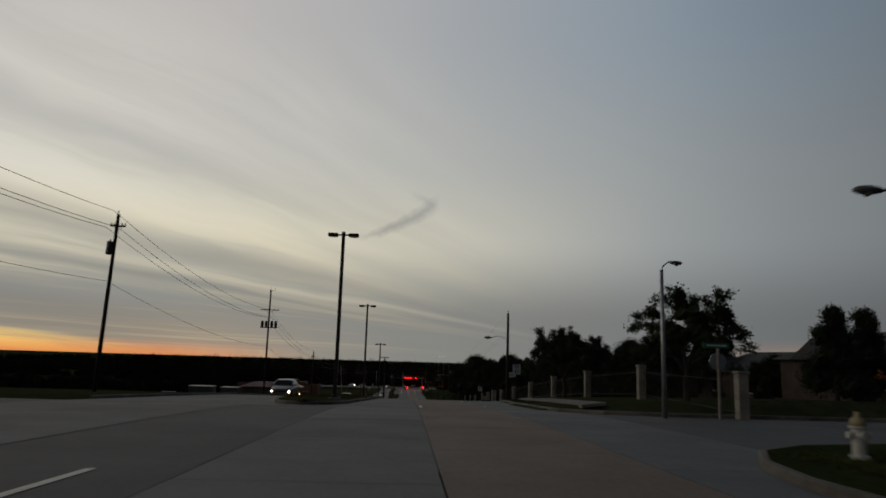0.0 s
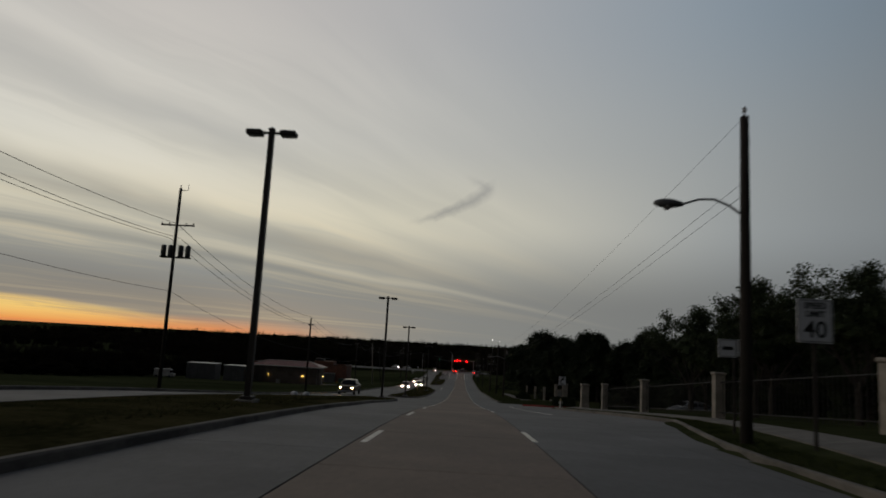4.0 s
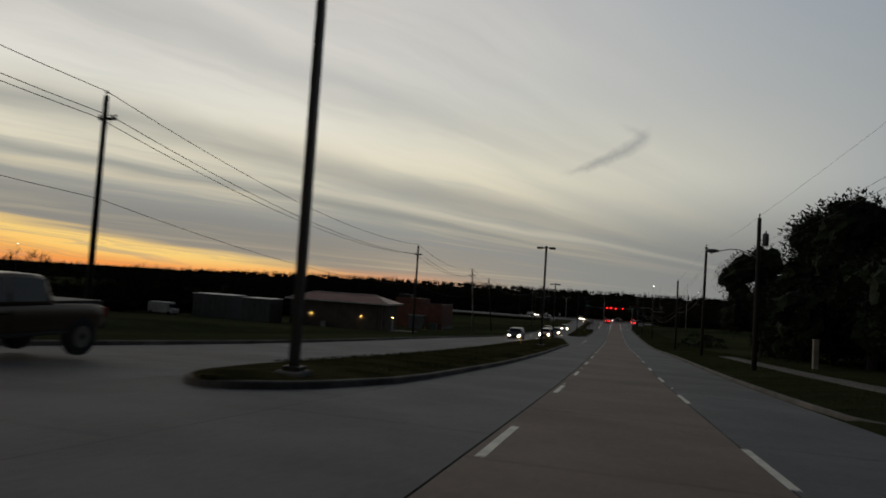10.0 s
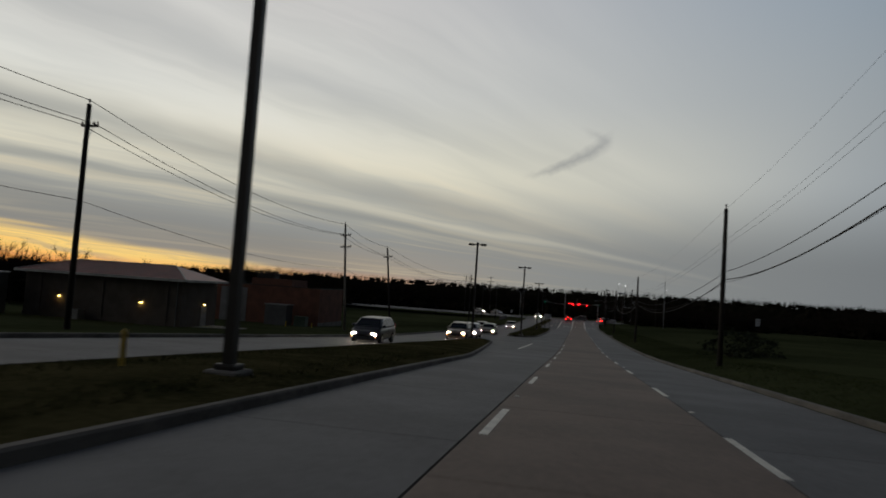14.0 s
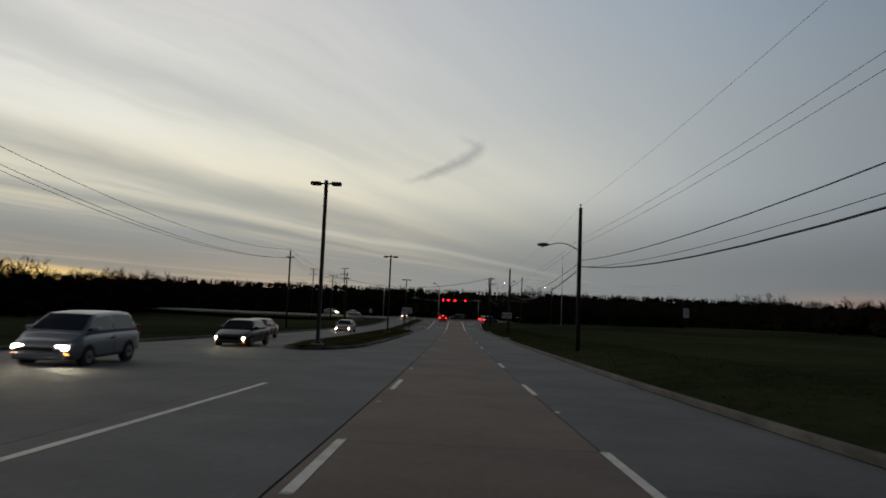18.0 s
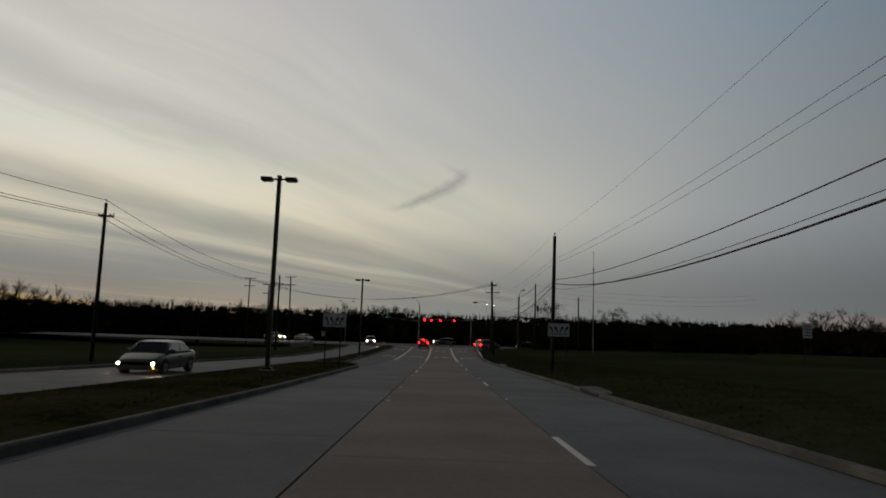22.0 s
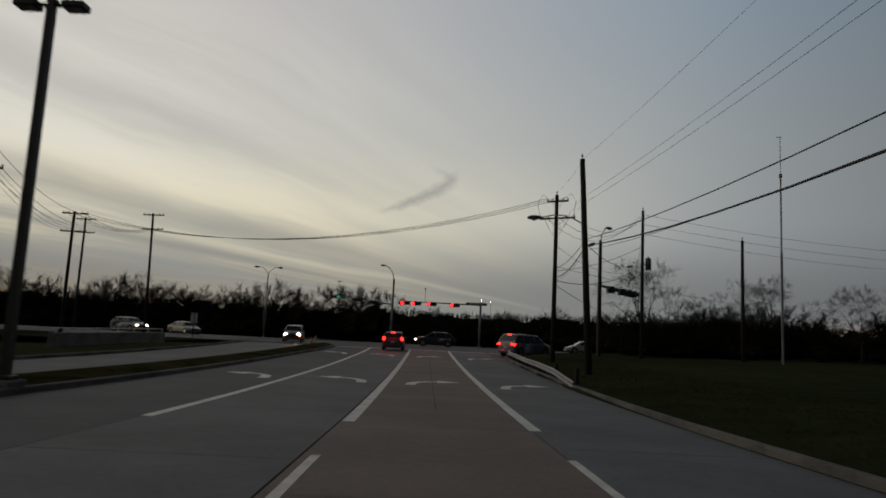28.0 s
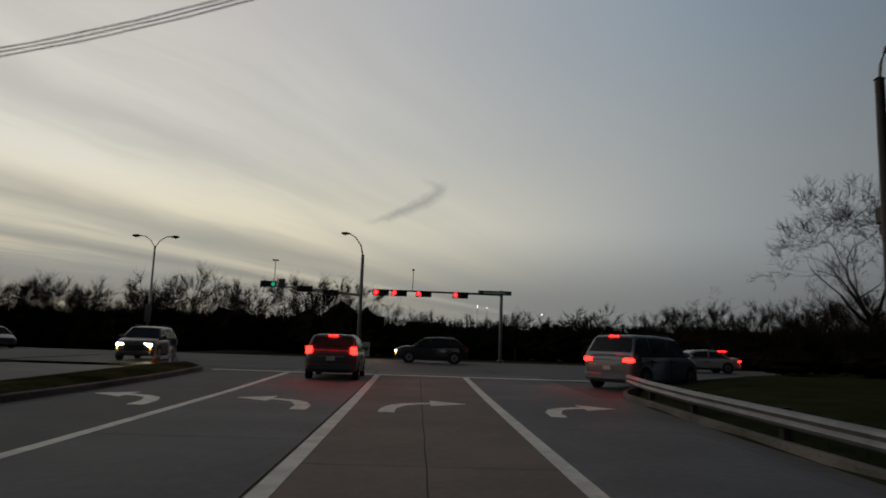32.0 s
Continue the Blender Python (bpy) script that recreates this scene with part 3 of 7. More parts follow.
corner = [(30.0, 80.4), (14.0, 80.3), (9.5, 80.2), (6.6, 81.0), (5.0, 83.0), (4.8, 86)]
kerb("right_kerb", corner + [(lerp(RIGHT_EDGE, y), y) for y in range(90, 162, 3)] + [(9.35, 162.3), (10.1, 163.5), (12.5, 164.1)], -1, "worn concrete kerb beside the right lane")
kerb("right_kerb", [(14, 186.4), (9, 187.0), (6.6, 188.6), (5.75, 191.5)] + [(lerp(RIGHT_EDGE, y), y) for y in range(195, 442, 4)] + [(6.5, 443), (7.0, 444.6), (8.2, 446.8), (10.8, 450), (14.5, 454), (20, 457.4), (30, 459.5), (60, 461)], -1, "worn concrete kerb beside the open field")
kerb("far_kerb", [(FAR_EDGE, y) for y in range(84, 452, 4)], 1, "concrete kerb on the far side of the opposite carriageway")
kerb("near_corner_kerb", [(40, 68.8), (12, 67.4), (8.9, 66.9), (6.4, 66.1), (4.9, 64.8), (4.0, 63.0), (3.55, 61.0), (3.4, 58), (3.4, 40), (3.4, 22)], 1, "pale curved kerb at the street corner")
g = G()
rows = [(3.55, 22), (3.55, 40), (3.55, 58), (3.7, 61), (4.15, 63), (5.0, 64.65), (6.45, 65.95), (8.9, 66.75)]
for x, y in rows:
    z = road_z(y) + 0.15
    g.v += [(x, y, z), (12, y, z + 0.06), (60, y, z + 0.06)]
for i in range(len(rows) - 1):
    g.f += [(3 * i, 3 * i + 1, 3 * i + 4, 3 * i + 3), (3 * i + 1, 3 * i + 2, 3 * i + 5, 3 * i + 4)]
single("corner_lawn", g, GRASS, "short green grass at the street corner", "lawn", kind="structure")


def walkway(points, width, label):
    walk_thing = thing("sidewalk", label, "sidewalk", kind="structure")
    for (xa, ya), (xb, yb) in zip(points, points[1:]):
        count = max(1, round(math.hypot(xb - xa, yb - ya) / 1.5))
        for i in range(count):
            u, v = i / count, (i + 0.985) / count
            a, b = (xa + (xb - xa) * u, ya + (yb - ya) * u), (xa + (xb - xa) * v, ya + (yb - ya) * v)
            g = G()
            spots = [(a[0] - width / 2, a[1]), (a[0] + width / 2, a[1]), (b[0] + width / 2, b[1]), (b[0] - width / 2, b[1])]
            high = [ground_z(p, q) - 0.015 for p, q in spots]
            g.add([(p, q, h) for (p, q), h in zip(spots, high)] + [(p, q, h - 0.15) for (p, q), h in zip(spots, high)],
                  [(0, 1, 2, 3), (4, 5, 1, 0), (5, 6, 2, 1), (6, 7, 3, 2), (7, 4, 0, 3)])
            part("paving_slab", g, PALE, walk_thing)


walkway([(7.0, 84), (7.1, 104), (10.4, 122), (11.1, 128), (11.1, 162.5)], 1.15, "pale concrete sidewalk beside the fence")
walkway([(9.6, 190), (9.7, 236)], 1.3, "pale concrete sidewalk under the trees")


# ---- road markings ----
def bar(g, x0, x1, y0, y1, lift=0.004):
    strip(g, x0, x1, y0, y1, 3.0, lift)


def marking(name, label, rects):
    for x0, x1, y0, y1 in rects:
        g = G()
        bar(g, x0, x1, y0, y1)
        single(name, g, PAINT, label, "road marking", group=name, kind="structure")


dashes = []
for x, starts in ((-1.27, (84, 110.9, 121.6, 131.6, 143.7, 161.8, 171.2, 181.0, 191.6, 200.9, 211.4, 221.1, 232.5, 241.8, 251.9, 262.5, 273.2, 281.9, 292.2, 366.0, 374, 384.4, 394.2)),
                  (2.23, (102.4, 113.2, 131.6, 142.8, 152.1, 161.1, 171.9, 181.4, 192.4, 202.0, 211.2, 220.7, 231.7, 241.8, 252.6, 262.5, 273.4, 281.8, 292.3, 302.8, 322.6, 333.6, 353, 373.8, 385.7, 394.7))):
    dashes += [(x - 0.065, x + 0.065, y, y + 3.0) for y in starts]
marking("lane_dash", "worn white dashed lane line", dashes)
marking("lane_line", "solid white lane line before the junction", [(-1.42, -1.18, 401.2, 450.2), (2.14, 2.38, 401.0, 450.2), (-4.99, -4.77, 400.6, 450.2)])
marking("bay_line", "solid white line of the left turn bay", [(-4.50, -4.36, 276, 292.5)])
marking("edge_line", "solid white line of the right turn lane", [(5.34, 5.47, 134, 165)])
marking("stop_line", "white stop line at the junction", [(-8.0, 7.4, 450.3, 450.75)])
marking("crossing_line", "worn white line at the first junction", [(-6.35, -6.2, 57.6, 61.4)])


def arrow(x, y, mirror):
    """A painted turn arrow, seen foreshortened."""
    path = [(-0.75, 0.0), (-0.72, 0.9), (-0.5, 1.7), (-0.1, 2.1), (0.25, 2.2)]
    g = G()
    wide = 0.17
    for i in range(len(path) - 1):
        (ax, ay), (bx, by) = path[i], path[i + 1]
        d = Vector((bx - ax, by - ay)).normalized()
        quad = [(ax - d.y * wide, ay + d.x * wide), (ax + d.y * wide, ay - d.x * wide), (bx + d.y * wide, by - d.x * wide), (bx - d.y * wide, by + d.x * wide)]
        g.add([(x + mirror * 1.07 * p, y + q, road_z(y + q) + 0.005 + 0.0008 * i) for p, q in quad], [(0, 1, 2, 3) if mirror > 0 else (3, 2, 1, 0)])
    head = [(0.2, 1.55), (1.05, 2.25), (0.2, 2.95)]
    g.add([(x + mirror * 1.07 * p, y + q, road_z(y + q) + 0.009) for p, q in head], [(0, 1, 2) if mirror > 0 else (2, 1, 0)])
    single("turn_arrow", g, PAINT, "white turn arrow painted on the lane", "road marking", group="turn arrows", kind="structure")


for y, spots in ((412.5, (-6.5, -2.95, 0.42, 3.9)), (437.6, (-6.6, -3.1, 0.42, 4.25))):
    for x, mirror in zip(spots, (-1, -1, 1, 1)):
        arrow(x, y, mirror)

button = G()
button.loft([[(0.05 * sx, 0.05 * sy, 0) for sx, sy in ((-1, -1), (1, -1), (1, 1), (-1, 1))], [(0.032 * sx, 0.03 * sy, 0.018) for sx, sy in ((-1, -1), (1, -1), (1, 1), (-1, 1))]])
button_mesh = button.mesh("road_stud", PAINT)
for x, places in ((-1.29, (139.5, 152.0, 158.3, 167.2, 178.4, 195.4, 207.2, 228.0, 238.0, 258.0, 269.9, 289.5, 300.1, 309.7, 329.0, 343.5, 349.8, 360.7, 369.5, 380.2, 391.0)), (2.26, (88.3, 98.0, 139.2, 151.2, 167.5, 178.2, 198.3, 227.3, 238.2, 258.2, 270.3, 289.0, 315.4, 329.5, 345.6, 360.2, 380.5, 391.2))):
    for y in places:
        stud = tagged(new("road_stud", button_mesh), "small white reflective road stud", "road stud", "road studs", "structure")
        stud.location = (x, y, road_z(y) + 0.001)
seam = G()
for i in range(60):
    y = 404 + 0.8 * i
    xa, xb = 0.42 + 0.006 * math.sin(1.7 * i), 0.42 + 0.006 * math.sin(1.7 * (i + 1))
    seam.add([(xa - 0.01, y, road_z(y) + 0.003), (xa + 0.01, y, road_z(y) + 0.003), (xb + 0.01, y + 0.8, road_z(y + 0.8) + 0.003), (xb - 0.01, y + 0.8, road_z(y + 0.8) + 0.003)], [(0, 1, 2, 3)])
single("tar_seam", seam, JOINT, "dark tar seam along the middle of the lane", "road seam", kind="structure")


def sward(name, label, mat, seed, count, where):
    """Short grass blades over a stretch of turf."""
    rng = np.random.default_rng(seed)
    y = rng.uniform(where[0], where[1], count)
    u = rng.random(count)
    x = np.array([where[2](p) for p in y]) * (1 - u) + np.array([where[3](p) for p in y]) * u
    z = np.array([where[4](p, q) for p, q in zip(x, y)])
    a, h = rng.uniform(0, 6.28, count), rng.uniform(0.03, 0.085, count)
    w, lean = rng.uniform(0.012, 0.03, count), rng.normal(0, 0.045, (2, count))
    v = np.empty((count, 3, 3))
    v[:, 0] = np.stack([x - w * np.cos(a), y - w * np.sin(a), z], 1)
    v[:, 1] = np.stack([x + w * np.cos(a), y + w * np.sin(a), z], 1)
    v[:, 2] = np.stack([x + lean[0], y + lean[1], z + h], 1)
    me = bpy.data.meshes.new(name)
    me.from_pydata(v.reshape(-1, 3).tolist(), [], np.arange(count * 3).reshape(-1, 3).tolist())
    me.materials.append(mat)
    tagged(new(name, me), label, "grass", kind="stuff")


def turf(y):
    return road_z(y) + 0.15


sward("median_grass_blades", "short dry grass blades on the median", BLADES, 1, 14000, (90, 163, lambda y: -5.4, lambda y: -9.0, lambda x, y: turf(y) + 0.05))
sward("median_grass_blades", "short dry grass blades on the median", BLADES, 2, 14000, (190, 256, lambda y: -5.3, lambda y: -9.0, lambda x, y: turf(y) + 0.05))
sward("median_grass_blades", "short dry grass blades on the median", BLADES, 3, 12000, (316, 374, lambda y: -5.8, lambda y: -9.2, lambda x, y: turf(y) + 0.05))
sward("verge_grass_blades", "short green grass blades on the verge", GREENBLADES, 4, 16000, (92, 160, lambda y: lerp(RIGHT_EDGE, y) + 0.25, lambda y: lerp(RIGHT_EDGE, y) + 1.1, lambda x, y: ground_z(x, y) - 0.06))
sward("verge_grass_blades", "short green grass blades on the verge", GREENBLADES, 5, 60000, (192, 436, lambda y: 6.0, lambda y: 12.0, lambda x, y: ground_z(x, y) - 0.06))
sward("corner_grass_blades", "short green grass blades at the street corner", GREENBLADES, 6, 5000, (56, 64, lambda y: 4.6, lambda y: 9.0, lambda x, y: turf(y) + 0.02))

# ---- street furniture ----
def light_post():
    post = thing("median_light_post", "dark bronze twin-head light post on a square base", "light post", group="median light posts")
    part("base", G().box(-0.32, -0.32, -0.1, 0.32, 0.32, 0.12, 0.03), PALE, post, "concrete base")
    part("base_cover", G().box(-0.2, -0.2, 0.12, 0.2, 0.2, 0.22, 0.02), BRONZE, post)
    part("shaft", G().loft([[(sx * r, sy * r, z) for sx, sy in ((-1, -1), (1, -1), (1, 1), (-1, 1))] for z, r in ((0.2, 0.095), (9.0, 0.085))]), BRONZE, post)
    part("cross_arm", G().box(-0.34, -0.035, 8.86, 0.34, 0.035, 8.94), BRONZE, post)
    for side in (-1, 1):
        g = G()
        x0, x1 = sorted((side * 0.30, side * 0.84))
        g.box(x0, -0.2, 8.80, x1, 0.2, 8.98, 0.03)
        head = part("lamp_head", g, BRONZE, post)
        part("lens", G().box(x0 + 0.06, -0.15, 8.785, x1 - 0.06, 0.15, 8.802), LAMPGLASS, head)
    part("cap", G().loft([[(sx * r, sy * r, z) for sx, sy in ((-1, -1), (1, -1), (1, 1), (-1, 1))] for z, r in ((9.0, 0.10), (9.05, 0.10), (9.09, 0.04))]), BRONZE, post)
    return post


POSTS = [(-5.8, 88.3), (-6.25, 119.5), (-6.4, 158.4), (-6.6, 186.7), (-6.2, 234.7), (-9.7, 286.2), (-7.2, 312.3), (-7.65, 355.0), (-9.2, 403.4)]
first_post = light_post()
for i, (x, y) in enumerate(POSTS):
    m = pose(x, y, road_z(y) + 0.18, 0, 0, 1.5 * math.sin(3 * i))
    if i:
        copy_thing(first_post, m)
    else:
        first_post.matrix_basis = m


def cobra(parent, at, out, size=1.0):
    """A cobra-head lamp at the end of an arm."""
    at, d = Vector(at), Vector(out).normalized()
    side = Vector((-d.y, d.x, 0))
    rings = []
    for u, w, h in ((0, 0.05, 0.05), (0.12, 0.10, 0.09), (0.35, 0.17, 0.13), (0.6, 0.15, 0.11), (0.75, 0.05, 0.05)):
        c = at + d * u * size
        rings.append([c + side * (w * math.cos(q)) * size + Vector((0, 0, h * math.sin(q) * size)) for q in (k * math.pi / 4 for k in range(8))])
    head = part("lamp_head", G().loft(rings), TRANSF, parent, smooth=True)
    c = at + d * 0.42 * size - Vector((0, 0, 0.09 * size))
    part("lens", G().tube([c + Vector((0, 0, 0.03)), c, c - Vector((0, 0, 0.08 * size))], [0.13 * size, 0.13 * size, 0.05 * size], 10), LAMPGLASS, head)


def wood_pole(x, y, height, label, arms=(), tone=None, lean=(0, 0), lamp=None, can=(), thick=0.15, hardware=True, turn=0.0):
    base = ground_z(x, y)
    pole = thing("utility_pole", label, "utility pole", (x, y, base), group="utility poles", lean=lean, turn=turn)
    part("shaft", G().tube([(0, 0, -0.4), (0, 0, height * 0.5), (0, 0, height)], [thick, thick * 0.86, thick * 0.7], 10), tone or WOOD, pole, smooth=True)
    if hardware:
        g = G().tube([(0, 0, height - 0.1), (0, 0, height + 0.22)], 0.02, 6)
        g.tube([(0, 0, height + 0.12), (0, 0, height + 0.24)], [0.055, 0.04], 8)
        part("top_insulator", g, INSUL, pole)
    for z, half in arms:
        arm = part("cross_arm", G().box(-half, thick * 0.75, z - 0.055, half, thick * 0.75 + 0.09, z + 0.055), tone or WOOD, pole)
        for u in (-0.94, -0.5, 0.5, 0.94):
            part("insulator", G().tube([(u * half, thick + 0.02, z + 0.05), (u * half, thick + 0.02, z + 0.14), (u * half, thick + 0.02, z + 0.2)], [0.03, 0.055, 0.035], 8), INSUL, arm)
        part("arm_brace", G().tube([(-half * 0.5, thick, z - 0.03), (0, thick, z - 0.55), (half * 0.5, thick, z - 0.03)], 0.018, 4), GALV, arm)
    for z, px, r, h in can:
        c = part("transformer", G().tube([(px, 0, z), (px, 0, z + h * 0.92), (px, 0, z + h)], [r, r, r * 0.8], 12), TRANSF, pole, "grey transformer can", True)
        part("bushing", G().tube([(px, 0, z + h), (px, 0, z + h + 0.16)], [0.045, 0.03], 6), INSUL, c)
        part("bracket", G().box(min(0, px), -0.04, z + h * 0.4, max(0, px), 0.04, z + h * 0.5), GALV, c)
    if lamp:
        z0, (lx, ly, lz) = lamp
        d = Vector((lx, ly, 0)).normalized()
        end = Vector((lx, ly, lz)) - d * 0.5
        part("lamp_arm", G().tube([(0, 0, z0)] + [Vector((0, 0, z0)).lerp(end, u) + Vector((0, 0, 0.28 * math.sin(math.pi * u))) for u in (0.25, 0.5, 0.75)] + [end], 0.03, 6), GALV, pole)
        cobra(pole, end, d, 0.95)
    return pole


LEFT = [(-22.3, 97.2, 11.8), (-21.9, 148.1, 15.2), (-22.2, 197.7, 10.6), (-23.3, 250.8, 10.6), (-25.5, 293.0, 11.3), (-25.5, 310.0, 10.6), (-23.5, 370.4, 10.9), (-24.0, 424.0, 11.0)]
wood_pole(-22.3, 97.2, 11.8, "dark wooden utility pole with a side insulator and stub arm", [(11.0, 0.5)], lean=(0, 1.5), can=[(9.0, -0.3, 0.2, 0.9)])
big = wood_pole(-21.9, 148.1, 15.2, "tall wooden pole with crossarms and a row of transformers", [(12.3, 1.3)])
bank = part("transformer_platform", G().box(-1.15, 0.1, 9.75, 1.15, 0.5, 9.85), WOOD, big)
for px in (-0.95, -0.4, 0.4, 0.95):
    part("transformer", G().tube([(px, 0.3, 9.85), (px, 0.3, 10.65), (px, 0.3, 10.75)], [0.2, 0.2, 0.14], 10), TRANSF, big, "grey transformer can", True)
part("vent_pipe", G().tube([(0.1, 0, 15.0), (0.6, 0, 15.05), (0.6, 0, 15.5)], 0.03, 6), GALV, big)
wood_pole(-22.2, 197.7, 10.6, "plain dark wooden utility pole at the field", [(9.6, 0.45)])
wood_pole(-23.3, 250.8, 10.6, "plain dark wooden utility pole near the buildings", [(9.6, 0.45)])
wood_pole(-24.7, 293.0, 11.5, "pale weathered utility pole with two small crossarms", [(10.3, 0.6), (9.0, 0.6)], PALEPOLE, lean=(0, -4.0))
wood_pole(-24.4, 310.0, 10.7, "leaning dark wooden pole with a short crossarm", [(9.5, 0.6)], lean=(0, -6.0))
wood_pole(-23.5, 370.4, 10.9, "dark wooden pole with a short crossarm", [(10.0, 0.55)])
wood_pole(-24.0, 424.0, 11.0, "dark wooden pole with a short crossarm by the junction", [(9.8, 0.7)])
for x, y, tip, tilt in ((-31.4, 447.0, -0.9, 0), (-40.7, 467.0, 1.5, 0), (-30.7, 462.7, 1.75, -1.6)):
    h = tip - ground_z(x, y)
    wood_pole(x, y, h, "wooden pole with two wide crossarms by the junction", [(h - 0.15, 1.15), (h - 1.75, 1.15)], thick=0.16, hardware=False, lean=(0, tilt))

RIGHT = [(7.25, 114.2, 7.7), (7.9, 214.4, 8.5), (7.95, 238.7, 9.8), (7.7, 263.1, 8.5), (7.6, 316.3, 8.5), (7.6, 369.1, 8.8), (7.45, 420.0, 10.3), (8.3, 431.8, 10.9)]
wood_pole(7.25, 114.2, 7.9, "wooden pole with a street lamp arm and loose hardware", lamp=(5.35, (-2.0, 0, 5.6)), can=[])
wood_pole(7.9, 214.4, 8.6, "wooden pole with a transformer and a street lamp", lamp=(6.3, (-2.6, 0, 6.6)), can=[(7.0, 0.36, 0.17, 0.72)])
wood_pole(7.95, 238.7, 9.9, "plain dark wooden pole on the verge", lean=(0, 0.4))
wood_pole(7.7, 263.1, 8.7, "plain dark wooden pole beside the field")
wood_pole(7.6, 316.3, 8.6, "dark wooden pole with a curved street lamp arm", lamp=(5.95, (-2.3, 0.4, 6.3)))
wood_pole(7.6, 369.1, 8.9, "plain dark wooden pole with a small bracket", lean=(0, 0.5))
wood_pole(7.83, 419.9, 10.35, "leaning wooden pole with a curved street lamp arm", lamp=(7.1, (-2.5, 0.3, 7.5)), lean=(0, -2.9), thick=0.18)
wood_pole(8.35, 431.8, 11.0, "wooden pole with stacked crossarms and looping wires", [(10.6, 0.75), (9.45, 1.25)], thick=0.17, turn=-32)
wood_pole(16.2, 438.2, 11.15, "dark wooden pole with a transformer can", can=[(6.6, 0.45, 0.22, 0.9)])
wood_pole(23.3, 437.0, 8.9, "plain dark wooden pole beyond the lawn")

tower = thing("radio_mast", "slim grey steel mast on the lawn", "mast", (25.45, 435.5, ground_z(25.45, 435.5)))
part("lower_tube", G().tube([(0, 0, -0.2), (0, 0, 8.0)], 0.09, 8), GREYPOLE, tower)
part("upper_tube", G().tube([(0, 0, 8.0), (0, 0, 13.6)], 0.06, 8), GREYPOLE, tower)
part("whip", G().tube([(0, 0, 13.6), (0, 0, 16.6)], 0.025, 6), GREYPOLE, tower)
part("collar", G().tube([(0, 0, 13.5), (0, 0, 13.75)], 0.12, 8), GREYPOLE, tower)
part("cross_tip", G().box(-0.28, -0.02, 16.5, 0.1, 0.02, 16.54), GREYPOLE, tower)


def cable(name, a, b, sag, radius, label, group="overhead wires"):
    a, b = Vector(a), Vector(b)
    pts = [a + (b - a) * u - Vector((0, 0, 4 * sag * u * (1 - u))) for u in (i / 14 for i in range(15))]
    return single(name, G().tube(pts, radius, 5), WIRE, label, "cable", group)


def top(p, dz=0.0, dx=0.0):
    x, y, h = p
    return (x + dx, y, ground_z(x, y) + h + dz)


run = [(-22.5, 40.0, 11.6)] + LEFT + [(-31.4, 447.0, -1.1 - ground_z(-31.4, 447.0))]
for p, q in zip(run, run[1:]):
    span = math.hypot(p[0] - q[0], p[1] - q[1])
    for dx, dz in ((0, 0.2), (-0.42, -0.95), (0.42, -0.95)):
        dp = -3.0 if p[2] > 14 else 0
        dq = -3.0 if q[2] > 14 else 0
        cable("overhead_wire", top(p, dz + dp, dx), top(q, dz + dq, dx), span * 0.024, 0.018, "thin black power line between wooden poles")
    if p[1] > 300:
        continue
    cable("phone_cable", top(p, -4.6 - (3.4 if p[2] > 14 else 0)), top(q, -4.6 - (3.4 if q[2] > 14 else 0)), span * 0.018, 0.014, "black phone cable low on the poles")
# heights of the phone cables and service wires on each pole of the verge
LINES = {114.2: (5.2, 5.0, 4.8, 6.0), 214.4: (6.2, 5.7, 5.5, 6.8), 238.7: (6.45, 5.9, 5.7, 8.0), 263.1: (5.2, 4.75, 4.6, 6.7), 316.3: (5.4, 5.02, 5.0, 6.45), 369.1: (5.95, 5.68, 5.3, 7.1), 420.0: (6.45, 6.15, 5.9, 8.3), 431.8: (6.1, 5.5, 5.3, 8.6)}
for p, q in zip(RIGHT, RIGHT[1:]):
    span = q[1] - p[1]
    slack = min(span / 52, 1.0)
    cable("overhead_wire", top(p, 0.2), top(q, 0.2), min(span * 0.012, 0.8), 0.0045, "thin power line along the verge")
    a, b = LINES[p[1]], LINES[q[1]]
    for dz in (0.15, -0.17):
        cable("overhead_wire", top(p, a[3] + dz - p[2], -0.12), top(q, b[3] + dz - q[2], -0.12), min(span * 0.012, 0.8), 0.0055, "thin service wire along the verge")
    if p[1] > 230:
        for k, sag, r in ((0, 1.05, 0.017), (1, 1.45, 0.028), (2, 1.1, 0.010)):
            cable("phone_cable", top(p, a[k] - p[2], 0.15), top(q, b[k] - q[2], 0.15), sag * slack, r, "thick black phone cable sagging between poles")
        end, way = Vector(top(q, b[1] - q[2], 0.15)), (Vector(top(p, a[1] - p[2], 0.15)) - Vector(top(q, b[1] - q[2], 0.15))).normalized()
        if 400 < q[1] < 425:
            case = [end + way * d - Vector((0, 0, 0.05 + 0.06 * d)) for d in (0.7, 0.8, 1.5, 1.6)]
            single("splice_case", G().tube(case, [0.03, 0.075, 0.075, 0.03], 10), WIRE, "black splice case on the phone cable", "splice case", "overhead wires")
KX, KY, KZ = 8.35, 431.8, ground_z(8.35, 431.8)  # the pole where the lines meet
